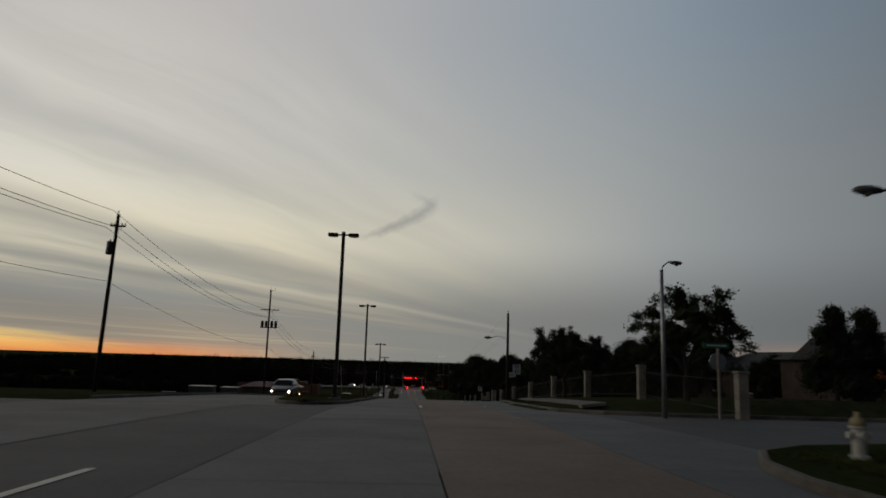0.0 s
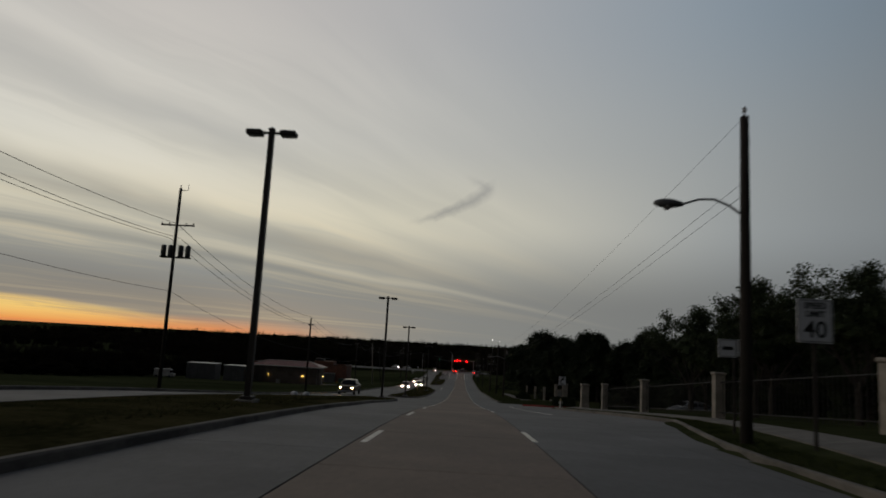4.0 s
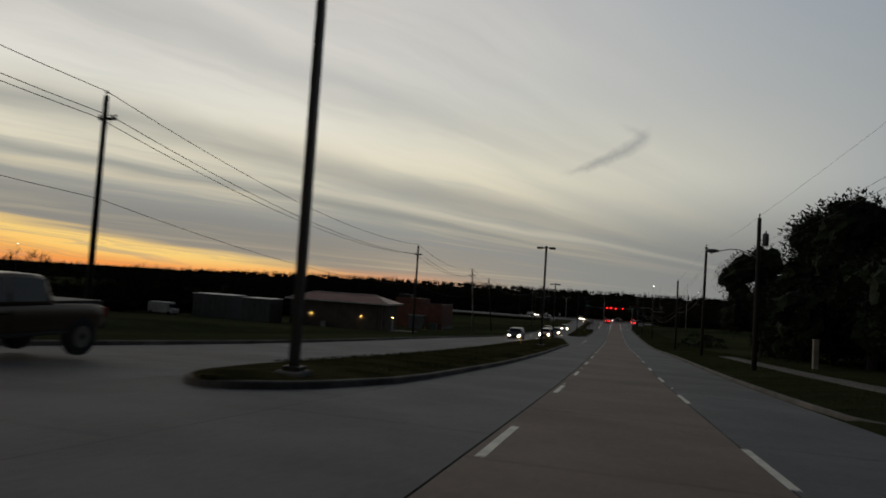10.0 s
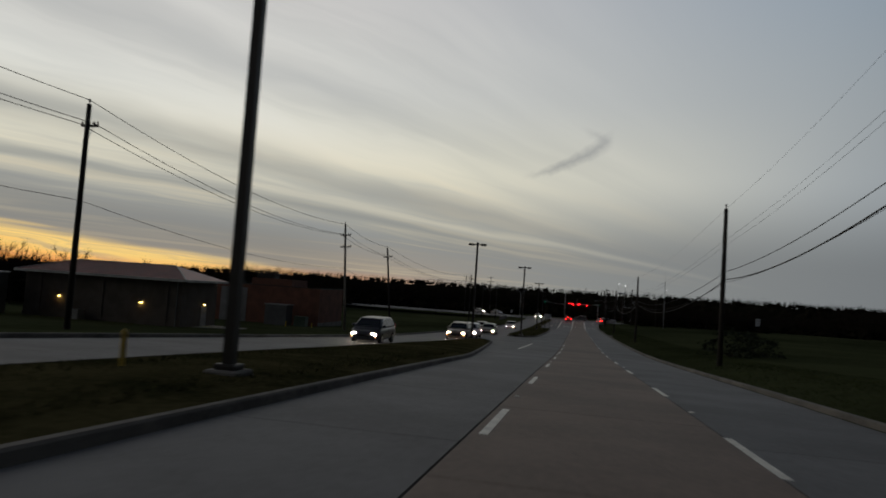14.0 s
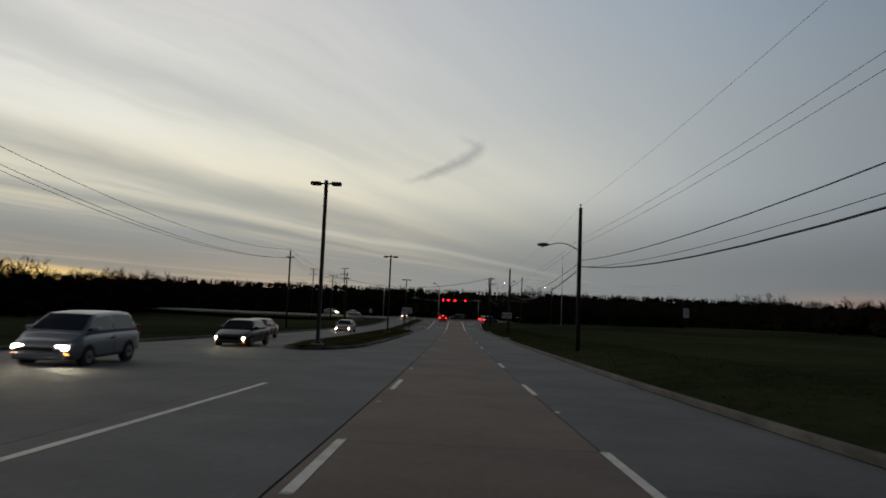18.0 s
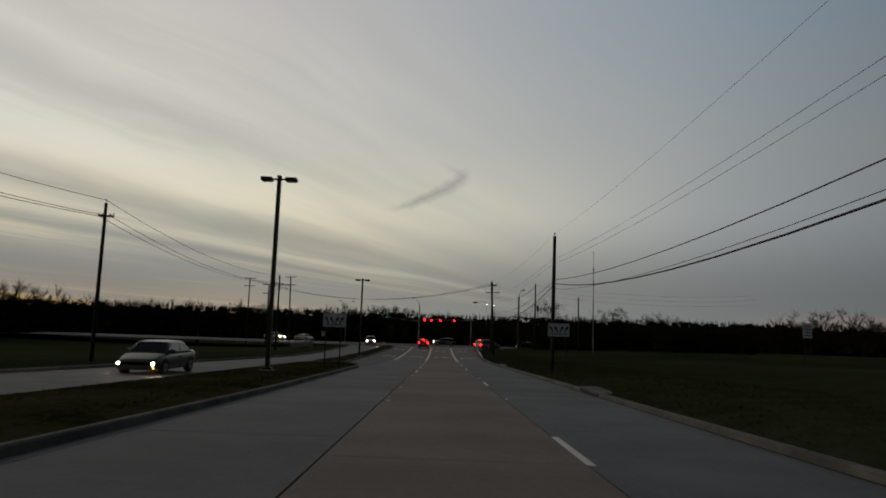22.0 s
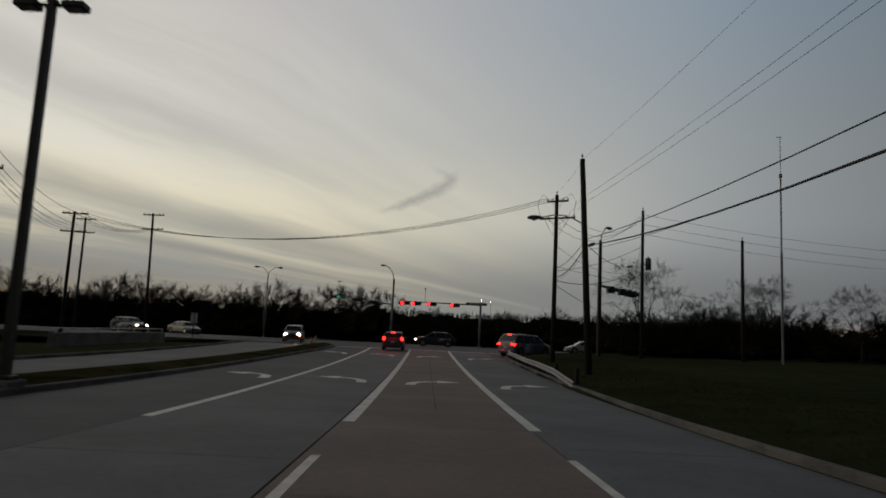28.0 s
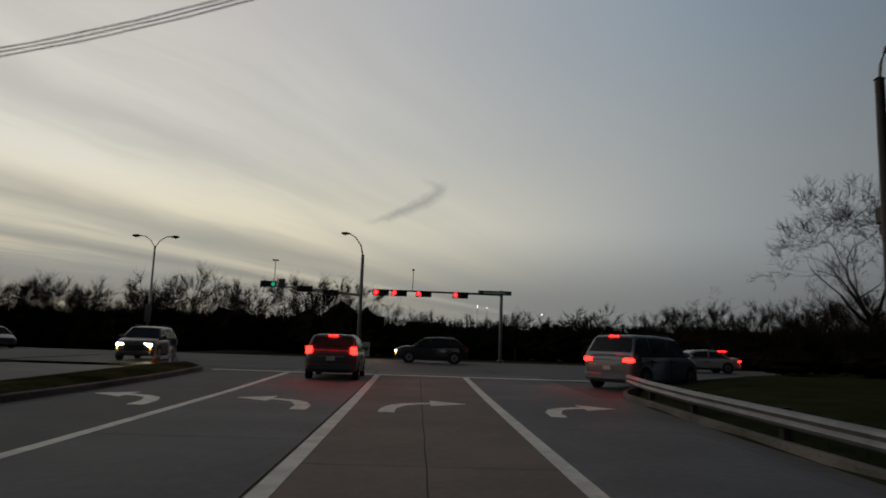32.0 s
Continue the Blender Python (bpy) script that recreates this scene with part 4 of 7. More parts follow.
for dx in (-0.75, 0.0, 0.75):
    cable("overhead_wire", (-31.4 + dx, 447.0 + 0.3 * dx, -0.95), (KX + 0.8 * dx, KY - 0.5 * dx, KZ + 10.78), 2.6, 0.017, "black power line crossing above the road")
    cable("overhead_wire", (KX + dx, KY - 0.6 * dx, KZ + 9.6), (16.2 + dx * 0.3, 438.2, ground_z(16.2, 438.2) + 10.7), 1.5 - 0.4 * dx, 0.013, "slack black wire between poles")
    cable("overhead_wire", (16.2, 438.2, ground_z(16.2, 438.2) + 10.1 + dx), (60, 452.0, -0.6 + 1.2 * dx), 0.9, 0.012, "black wire running off beyond the lawn")
    cable("overhead_wire", (-31.4 + dx, 447, -1.0), (-30.9 + dx, 462.7, -0.05), 0.9, 0.014, "slack black wire between poles")
    cable("overhead_wire", (-24 + 0.4 * dx, 424, ground_z(-24, 424) + 9.9), (-31.4 + dx, 447, -2.6), 0.8, 0.012, "slack black wire between poles")
    cable("overhead_wire", (-30.9 + dx, 462.7, 0.0), (-40.7 + dx, 467, 1.4), 0.7, 0.013, "slack black wire between poles")
cable("phone_cable", (7.7, 420.0, ground_z(7.7, 420) + 6.1), (16.2, 438.2, ground_z(16.2, 438.2) + 7.2), 0.7, 0.018, "black cable between poles")
cable("phone_cable", (KX, KY, KZ + 5.3), (16.2, 438.2, ground_z(16.2, 438.2) + 6.9), 0.75, 0.024, "thick black cable between poles")
cable("phone_cable", (KX, KY, KZ + 5.9), (16.2, 438.2, ground_z(16.2, 438.2) + 8.4), 0.35, 0.016, "black cable between poles")
cable("overhead_wire", (KX, KY, KZ + 7.6), (16.2, 438.2, ground_z(16.2, 438.2) + 6.6), 0.9, 0.013, "slack black wire between poles")
cable("phone_cable", (KX, KY, KZ + 5.0), (21.0, 452.0, -8.6), 0.4, 0.018, "black cable dropping towards the thicket")
for side, x, z in ((-1, 0.2, 9.2), (1, 0.3, 8.3)):
    cable("guy_wire", (16.2, 438.2, ground_z(16.2, 438.2) + z), (14.2 - side * 0.6, 439.5, ground_z(14, 439) + 0.1), 0.05, 0.009, "taut steel guy wire beside the pole")
for k in (-1, 1):
    jumper = [(KX + 0.5 * k, KY - 0.3 * k, KZ + 10.75), (KX + 0.85 * k, KY - 0.5 * k, KZ + 11.05), (KX + 1.15 * k, KY - 0.7 * k, KZ + 10.5), (KX + 1.0 * k, KY - 0.6 * k, KZ + 9.65)]
    single("jumper_wire", G().tube(jumper, 0.012, 5), WIRE, "loose jumper wire at the crossarms", "cable", "overhead wires")
    fuse = [(KX + 0.7 * k, KY - 0.42 * k, KZ + 9.35), (KX + 0.55 * k, KY - 0.34 * k, KZ + 9.0), (KX + 0.1 * k, KY - 0.1 * k, KZ + 8.2)]
    single("jumper_wire", G().tube(fuse, 0.012, 5), WIRE, "loose wire from the crossarm to the pole", "cable", "overhead wires")
cable("overhead_wire", (KX, KY, KZ + 6.2), (60, 452.0, -6.2), 1.6, 0.014, "black cable running off beyond the lawn")


def signal_head(parent, x, y, z, lit, size=0.30):
    """A level signal head with three lenses, the lit one named by its number."""
    n_head = part("signal_head", G().box(x - 0.68, y - 0.02, z - 0.26, x + 0.68, y + 0.18, z + 0.26, 0.04), TRIM, parent)
    for k in range(3):
        cx = x + (k - 1) * 0.42
        mat = (SIGRED if k == 0 else SIGGREEN) if k == lit else SIGDARK
        part("lens", G().disc((cx, y - 0.035, z), (0, 1, 0), 0.17, 0.03, 16), mat, n_head)
        vis = G()
        for q in range(9):
            an = math.pi * (q / 8) * 1.2 - 0.1 * math.pi
            c, s = math.cos(an), math.sin(an)
            vis.v += [(cx + 0.18 * c, y - 0.03, z + 0.18 * s), (cx + 0.18 * c, y - 0.24, z + 0.18 * s), (cx + 0.192 * c, y - 0.24, z + 0.192 * s), (cx + 0.192 * c, y - 0.03, z + 0.192 * s)]
        for q in range(8):
            for e in range(4):
                vis.f.append((4 * q + e, 4 * q + (e + 1) % 4, 4 * q + 4 + (e + 1) % 4, 4 * q + 4 + e))
        part("visor", vis, TRIM, n_head)


def signal_bridge():
    zb, my = road_z(480), 480.0
    mast = thing("signal_mast", "steel mast arm with four lit red signals", "traffic signal", (0, 0, 0))
    part("pole", G().tube([(7.35, my, zb - 0.3), (7.35, my, -5.6)], [0.17, 0.13], 12), GREYPOLE, mast, smooth=True)
    part("pole_cap", G().tube([(7.35, my, -5.6), (7.35, my, -5.54)], [0.15, 0.06], 12), GREYPOLE, mast)
    part("base_plate", G().box(7.05, my - 0.3, zb - 0.05, 7.65, my + 0.3, zb + 0.06, 0.02), GREYPOLE, mast)
    part("arm", G().tube([(7.35, my, -5.92), (2.0, my, -5.90), (-3.7, my, -5.86)], [0.11, 0.08, 0.055], 10), GREYPOLE, mast, smooth=True)
    for x in (-3.0, -1.45, 0.65, 3.8):
        signal_head(mast, x, my - 0.15, -6.1, 0)
    plate = part("street_name_sign", G().box(5.35, my - 0.16, -5.98, 8.2, my - 0.12, -5.62), GREEN, mast, "green street sign with unreadable white bars")
    part("sign_bar", G().box(5.8, my - 0.175, -5.88, 7.7, my - 0.162, -5.72), WHITE, plate)
    part("antenna", G().tube([(-0.3, my, -5.9), (-0.3, my, -4.1)], 0.03, 6), GREYPOLE, mast)
    part("camera_box", G().box(-0.4, my - 0.1, -4.1, -0.2, my + 0.3, -3.98), TRIM, mast)
    mast = thing("signal_mast", "steel pole with a davit lamp and a green signal arm", "traffic signal")
    part("pole", G().tube([(-4.7, my, zb - 0.3), (-4.7, my, -2.9)], [0.2, 0.13], 12), GREYPOLE, mast, smooth=True)
    part("base_plate", G().box(-5.05, my - 0.35, zb - 0.05, -4.35, my + 0.35, zb + 0.06, 0.02), GREYPOLE, mast)
    part("lamp_arm", G().tube([(-4.7, my, -3.0), (-4.9, my, -2.1), (-5.4, my, -1.4), (-5.95, my, -1.1)], [0.07, 0.06, 0.05, 0.045], 6), GREYPOLE, mast)
    cobra(mast, (-5.9, my, -1.1), (-1, 0, 0))
    part("arm", G().tube([(-4.7, my, -6.4), (-13.2, my, -5.72)], [0.12, 0.06], 10), GREYPOLE, mast)
    for x, z in ((-12.55, -5.72), (-9.47, -6.02), (-7.27, -6.28)):
        signal_head(mast, x, my - 0.15, z, 2 if x < -12 else -1)
    part("sign_plate", G().box(-11.7, my - 0.17, -6.0, -11.15, my - 0.14, -5.25), TRANSF, mast)
    part("antenna", G().tube([(-12.1, my, -5.8), (-12.1, my, -3.7)], 0.03, 6), GREYPOLE, mast)
    part("antenna_head", G().box(-12.35, my - 0.1, -3.7, -11.85, my + 0.1, -3.6), TRIM, mast)
    part("cabinet", G().box(-4.4, my - 0.3, zb, -3.75, my + 0.3, zb + 1.2, 0.03), GALV, mast)
    twin = thing("twin_street_lamp", "pale pole with two curved lamp arms", "street lamp", (-21.2, 477.0, road_z(477)))
    part("pole", G().tube([(0, 0, -0.2), (0, 0, 8.3)], [0.12, 0.07], 10), GALV, twin, smooth=True)
    for side in (-1, 1):
        part("lamp_arm", G().tube([(0, 0, 8.2), (side * 0.35, 0, 8.75), (side * 0.85, 0, 9.1), (side * 1.2, 0, 9.12)], 0.035, 6), GALV, twin)
        cobra(twin, (side * 1.2, 0, 9.12), (side, 0, 0), 0.9)
    part("sign_plate", G().box(-0.25, -0.15, 2.2, 0.25, -0.12, 3.6), TRANSF, twin, "grey backs of small signs")
    side_pole = thing("signal_mast", "steel lamp pole with a signal arm over the side street", "traffic signal", (13.75, 441.2, ground_z(13.75, 441.2)))
    part("pole", G().tube([(0, 0, -0.3), (0, 0, 9.1)], [0.2, 0.13], 12), BRONZE, side_pole)
    part("pole_cap", G().tube([(0, 0, 9.1), (0, 0, 9.16)], [0.16, 0.08], 12), BRONZE, side_pole)
    part("lamp_arm", G().tube([(0, 0, 9.0), (0.1, 0.05, 9.6), (0.35, 0.15, 10.15), (0.55, 0.3, 10.3)], 0.05, 6), GREYPOLE, side_pole)
    cobra(side_pole, (0.5, 0.3, 10.3), (0.8, 0.6, 0))
    part("arm", G().tube([(0, 0, 5.55), (4.6, 6.0, 5.4)], [0.11, 0.06], 8), GREYPOLE, side_pole)
    for u in (0.3, 0.62, 0.82, 0.95):
        head = part("signal_head", G().box(4.6 * u - 0.3, 6.0 * u - 0.3, 5.1, 4.6 * u + 0.3, 6.0 * u + 0.3, 5.65, 0.05), TRIM, side_pole)
        part("visor", G().tube([(4.6 * u + 0.25, 6.0 * u - 0.2, 5.38), (4.6 * u + 0.5, 6.0 * u - 0.4, 5.36)], [0.17, 0.18], 10), TRIM, head)
    part("antenna", G().tube([(3.95, 5.2, 5.4), (3.95, 5.2, 7.7)], 0.03, 6), GREYPOLE, side_pole)
    part("antenna_head", G().box(3.7, 5.1, 7.7, 4.2, 5.3, 7.8), TRIM, side_pole)


signal_bridge()


def sign(name, label, x, y, base, plates, posts, post_mat=None, turn=0.0):
    """A sign on posts; plates: (x0, z0, x1, z1)."""
    s = thing(name, label, "traffic sign", (x, y, base), turn)
    for px, h in posts:
        part("post", G().box(px - 0.03, 0.02, -0.3, px + 0.03, 0.07, h), post_mat or WOOD, s)
    made = []
    for x0, z0, x1, z1 in plates:
        p = part("panel", G().box(x0, -0.012, z0, x1, 0.018, z1), WHITE, s)
        edge = G()
        for a, b, c, d in ((x0 + 0.02, z0 + 0.02, x1 - 0.02, z0 + 0.035), (x0 + 0.02, z1 - 0.035, x1 - 0.02, z1 - 0.02), (x0 + 0.02, z0 + 0.035, x0 + 0.035, z1 - 0.035), (x1 - 0.035, z0 + 0.035, x1 - 0.02, z1 - 0.035)):
            edge.box(a, -0.0165, b, c, -0.0125, d)
        part("border", edge, BLACK, p)
        made.append(p)
    return s, made


def words(parent, text, x, z, size, y=-0.017):
    data = bpy.data.curves.new("lettering", "FONT")
    data.body, data.size, data.align_x, data.align_y, data.extrude, data.offset = text, size, "CENTER", "CENTER", 0.002, 0.006
    ob = new("lettering_text", data)
    ob.matrix_basis = pose(0, 0, 0, 90, 0, 0)
    bpy.context.view_layer.update()
    me = bpy.data.meshes.new_from_object(ob)
    bpy.data.objects.remove(ob)
    me.materials.clear()
    me.materials.append(BLACK)
    made = new("lettering", me)
    made.parent = parent
    made.matrix_basis = pose(x, y, z, 90, 0, 0)


def arrow_mark(parent, x, z, w, h, mirror, y=-0.0165):
    """A flat, bold bent arrow with a short stem."""
    g = G()
    path = [(-0.22, -0.5), (-0.22, -0.18), (-0.02, 0.14), (0.1, 0.2)]
    th = 0.13
    for i in range(3):
        (ax, az), (bx, bz) = path[i], path[i + 1]
        d = Vector((bx - ax, bz - az)).normalized()
        quad = [(ax - d.y * th, az + d.x * th), (ax + d.y * th, az - d.x * th), (bx + d.y * th, bz - d.x * th), (bx - d.y * th, bz + d.x * th)]
        g.add([(x + mirror * p * w, y - 0.0006 * i, z + q * h) for p, q in quad], [(0, 1, 2, 3)])
    g.add([(x + mirror * p * w, y - 0.002, z + q * h) for p, q in ((-0.12, 0.36), (0.5, 0.46), (0.32, -0.12))], [(0, 1, 2)])
    part("arrow", g, BLACK, parent)


# lane-use boards on both sides
s, (panel,) = sign("lane_sign", "white lane-use board with four black arrows on two posts", -6.0, 363.1, road_z(363.1) + 0.3, [(-0.65, 2.2, 0.65, 2.98)], [(-0.45, 2.5), (0.4, 2.5)])
for k, x in enumerate((-0.42, -0.14, 0.15, 0.42)):
    arrow_mark(panel, x, 2.60, 0.27, 0.42, -1 if k < 2 else 1)
part("text_bar", G().box(-0.5, -0.0165, 2.32, 0.5, -0.0125, 2.36), BLACK, panel)
s, (panel,) = sign("lane_sign", "white lane-use board with four black arrows beside the kerb", 6.95, 363.0, ground_z(6.95, 363), [(-0.62, 2.1, 0.62, 2.86)], [(-0.35, 2.4), (0.42, 2.4)])
for k, x in enumerate((-0.42, -0.14, 0.15, 0.42)):
    arrow_mark(panel, x, 2.50, 0.27, 0.42, -1 if k < 2 else 1)
part("text_bar", G().box(-0.5, -0.0165, 2.22, 0.5, -0.0125, 2.26), BLACK, panel)
# right turn sign, speed limit, small warning board
s, (panel,) = sign("turn_sign", "white right-turn-only sign on a thin post", 9.45, 158.1, ground_z(9.45, 158.1), [(-0.32, 1.95, 0.32, 2.7)], [(0, 2.4)])
arrow_mark(panel, -0.03, 2.4, 0.40, 0.46, 1)
part("text_bar", G().box(-0.2, -0.0165, 2.02, 0.2, -0.0125, 2.1), BLACK, panel)
s, (panel,) = sign("speed_sign", "white speed limit sign reading forty", 7.75, 112.0, ground_z(7.75, 112), [(-0.36, 2.1, 0.36, 3.0)], [(0, 2.6)])
words(panel, "SPEED", 0, 2.86, 0.17)
words(panel, "LIMIT", 0, 2.69, 0.17)
words(panel, "40", 0, 2.36, 0.48)
s, (panel, second_panel) = sign("small_sign", "two small white signs on one post beside the pole", 8.1, 117.0, ground_z(8.5, 117.0), [(-0.45, 2.0, 0.05, 2.5), (0.08, 2.05, 0.38, 2.5)], [(0, 2.3)])
part("text_bar", G().box(-0.35, -0.0165, 2.2, -0.05, -0.0125, 2.3), BLACK, panel)
s, (panel,) = sign("board_sign", "white board with unreadable lines standing in the field", 44.6, 405.6, ground_z(44.6, 405.6), [(-0.55, 3.2, 0.55, 5.0)], [(-0.4, 3.6), (0.4, 3.6)])
for k in range(4):
    part("text_bar", G().box(-0.4, -0.0165, 3.5 + 0.35 * k, 0.4, -0.0125, 3.62 + 0.35 * k), TRANSF, panel)
s, (panel, second_panel) = sign("small_sign", "small white signs at the corner of the junction", -22.0, 452.5, ground_z(-22, 452.5), [(-0.3, 1.5, 0.0, 2.5), (0.05, 1.5, 0.35, 2.5)], [(0, 2.2)])

# corner lamp, street name post, hydrants
lamp = thing("street_lamp", "pale concrete lamp pole with a short curved arm", "street lamp", (8.25, 78.3, ground_z(8.45, 84)))
part("pole", G().tube([(0, 0, -0.3), (0, 0, 5.6)], [0.11, 0.07], 10), GALV, lamp, smooth=True)
part("arm", G().tube([(0, 0, 5.5), (0.05, 0, 5.75), (0.3, 0, 5.95), (0.42, 0, 5.97)], 0.03, 6), GALV, lamp)
cobra(lamp, (0.35, 0, 5.92), (1, 0.2, 0), 0.75)
lamp = thing("street_lamp", "street lamp arm reaching over the corner", "street lamp", (10.9, 65.6, road_z(65.6) + 0.2))
part("pole", G().tube([(0, 0, -0.9), (0, 0, 5.6)], [0.11, 0.07], 10), GALV, lamp, smooth=True)
part("arm", G().tube([(0, 0, 5.5), (-0.6, 0.05, 5.72), (-1.6, 0.2, 5.72), (-2.2, 0.3, 5.62)], 0.035, 6), GALV, lamp)
cobra(lamp, (-2.2, 0.3, 5.62), (-1, 0.1, 0), 0.9)
name_post = thing("street_name_post", "square post with a green street name blade", "street sign", (11.1, 79.6, road_z(79.6)))
part("post", G().tube([(0, 0, -0.2), (0, 0, 2.9)], 0.07, 8), STONE, name_post)
part("stop_panel", G().tube([(0, 0.04, 2.35), (0, 0.07, 2.35)], 0.38, 8), GALV, name_post, "bare metal back of a stop sign")
blade = part("blade", G().box(-0.65, -0.02, 2.9, 0.5, 0.02, 3.12), GREEN, name_post)
part("text_bar", G().box(-0.5, -0.03, 2.98, 0.35, -0.021, 3.05), WHITE, blade)


def hydrant(x, y, z, label):
    h = thing("fire_hydrant", label, "fire hydrant", (x, y, z), group="fire hydrants")
    part("barrel", G().tube([(0, 0, -0.05), (0, 0, 0.05), (0, 0, 0.06), (0, 0, 0.5), (0, 0, 0.52), (0, 0, 0.56)], [0.16, 0.16, 0.11, 0.11, 0.15, 0.15], 14), FASCIA, h, smooth=False)
    part("bonnet", G().tube([(0, 0, 0.56), (0, 0, 0.66), (0, 0, 0.72), (0, 0, 0.8)], [0.13, 0.11, 0.05, 0.04], 14), BONNET, h, smooth=True)
    for dx, dy, r in ((-1, 0, 0.06), (1, 0, 0.06), (0, -1, 0.08)):
        part("outlet", G().tube([(0.1 * dx, 0.1 * dy, 0.4), (0.2 * dx, 0.2 * dy, 0.4)], r, 10), FASCIA, h)


hydrant(5.95, 63.3, road_z(63) + 0.17, "white fire hydrant with a yellow bonnet on grass")
hydrant(9.8, 160.9, ground_z(9.8, 160.9), "yellow-topped fire hydrant beside the driveway")
hydrant(-10.4, 452.6, road_z(452) + 0.02, "small hydrant-like post at the median end")
for x, y in ((-8.0, 234.2),):
    b = thing("marker_post", "short yellow marker post in the median", "marker post", (x, y, road_z(y) + 0.2))
    part("shaft", G().tube([(0, 0, -0.2), (0, 0, 0.6)], 0.05, 8), YELLOW, b)
    part("cap", G().tube([(0, 0, 0.6), (0, 0, 0.68)], [0.06, 0.03], 8), YELLOW, b)
cone = thing("traffic_cone", "orange traffic cone by the median end", "traffic cone", (-10.5, 451.0, road_z(451)))
part("base", G().box(-0.18, -0.18, 0, 0.18, 0.18, 0.03), ORANGE, cone)
part("body", G().tube([(0, 0, 0.03), (0, 0, 0.7)], [0.14, 0.03], 12), ORANGE, cone)
part("band", G().tube([(0, 0, 0.36), (0, 0, 0.5)], [0.092, 0.067], 12), FASCIA, cone)


# guardrail along the last bend
def guardrail():
    line = [(5.95, 414.5), (6.0, 419), (6.1, 424), (6.2, 429), (6.4, 434), (6.5, 438), (6.75, 441.5), (7.05, 444.2)]
    rail = thing("guardrail", "galvanised steel guardrail with a folded beam", "guardrail")
    profile = [(0, 0.72), (-0.05, 0.69), (-0.08, 0.64), (-0.03, 0.57), (-0.08, 0.50), (-0.05, 0.45), (0, 0.42), (0.015, 0.42), (-0.03, 0.46), (-0.055, 0.50), (-0.01, 0.57), (-0.055, 0.64), (-0.03, 0.68), (0.015, 0.72)]
    for (xa, ya), (xb, yb) in zip(line, line[1:]):
        rings = []
        for x, y in ((xa, ya), (xb, yb)):
            z = ground_z(6.0, y) - 0.06 - 0.07 * max(0.0, 422 - y)
            rings.append([(x + dx, y, z + dz) for dx, dz in profile])
        part("beam", G().loft(rings), RAIL, rail)
        z = ground_z(6.0, ya)
        part("post", G().box(xa + 0.05, ya - 0.07, z - 0.4, xa + 0.2, ya + 0.07, z + 0.68), WOOD, rail, "square wooden post")


guardrail()


# fence columns and gate pillars
PICKET = G().box(-0.01, -0.01, 0.08, 0.01, 0.01, 1.66).loft([[(-0.01, -0.01, 1.66), (0.01, -0.01, 1.66), (0.01, 0.01, 1.66), (-0.01, 0.01, 1.66)], [(-0.002, -0.002, 1.76), (0.002, -0.002, 1.76), (0.002, 0.002, 1.76), (-0.002, 0.002, 1.76)]]).mesh("picket", IRON)


def fence():
    ys = [79.7 + 12.3 * i for i in range(6)] + [153.0]
    col = thing("fence_column", "tall pale cast stone fence column", "fence column", group="fence columns")
    part("shaft", G().box(-0.22, -0.22, -0.5, 0.22, 0.22, 1.85, 0.02), STONE, col)
    part("cap", G().box(-0.27, -0.27, 1.85, 0.27, 0.27, 1.98, 0.03), STONE, col)
    for i, y in enumerate(ys):
        m = pose(12.1, y, ground_z(12.1, y))
        if i:
            copy_thing(col, m)
        else:
            col.matrix_basis = m
    for a, b in zip(ys, ys[1:]):
        f = thing("iron_fence", "black iron picket fence panel between stone columns", "fence", (12.1, a, 0), group="fence panels")
        za, zb = ground_z(11.9, a), ground_z(11.9, b)
        for h in (0.25, 1.55):
            part("rail", G().tube([(0, 0.22, za + h), (0, b - a - 0.22, zb + h)], 0.022, 4), IRON, f)
        count = 40
        for k in range(1, count):
            u = k / count
            bar_ob = part("picket", PICKET, IRON, f)
            bar_ob.location = (0, 0.22 + (b - a - 0.44) * u, za + (zb - za) * u)


fence()


def pillar(x, y, h, w, label, panel_side=0):
    p = thing("gate_pillar", label, "gate pillar", (x, y, ground_z(x, y) if not 163 < y < 189 else road_z(y)), group="gate pillars")
    part("shaft", G().box(-w, -w, -0.3, w, w, h - 0.28, 0.02), STONE, p)
    part("neck", G().box(-w * 0.9, -w * 0.9, h - 0.28, w * 0.9, w * 0.9, h - 0.2), STONE, p)
    part("cap", G().box(-w * 1.15, -w * 1.15, h - 0.2, w * 1.15, w * 1.15, h, 0.04), STONE, p)
    part("plinth", G().box(-w * 1.1, -w * 1.1, -0.3, w * 1.1, w * 1.1, 0.35, 0.02), STONE, p)
    return p


pillar(12.1, 161.7, 2.1, 0.34, "broad cast stone gate pillar beside the driveway")
pillar(14.4, 188.8, 3.0, 0.33, "cast stone gate pillar with a keypad niche")
pillar(13.2, 188.8, 2.8, 0.18, "slim cast stone gate post")
block = thing("stone_block", "low cast stone block at the foot of the gate post", "stone block", (12.7, 188.6, road_z(188.6)))
part("base", G().box(-0.28, -0.28, -0.2, 0.28, 0.28, 0.72, 0.02), STONE, block)
part("cap", G().box(-0.32, -0.32, 0.72, 0.32, 0.32, 0.80, 0.02), STONE, block)
board = thing("gate_board", "pale framed board between the gate posts", "notice board", (13.7, 188.7, ground_z(13.8, 192)))
part("frame", G().box(-0.3, -0.05, 0.4, 0.3, 0.05, 1.7, 0.02), STONE, board)
part("panel", G().box(-0.22, -0.07, 0.6, 0.22, -0.052, 1.5), DOORPAINT, board)


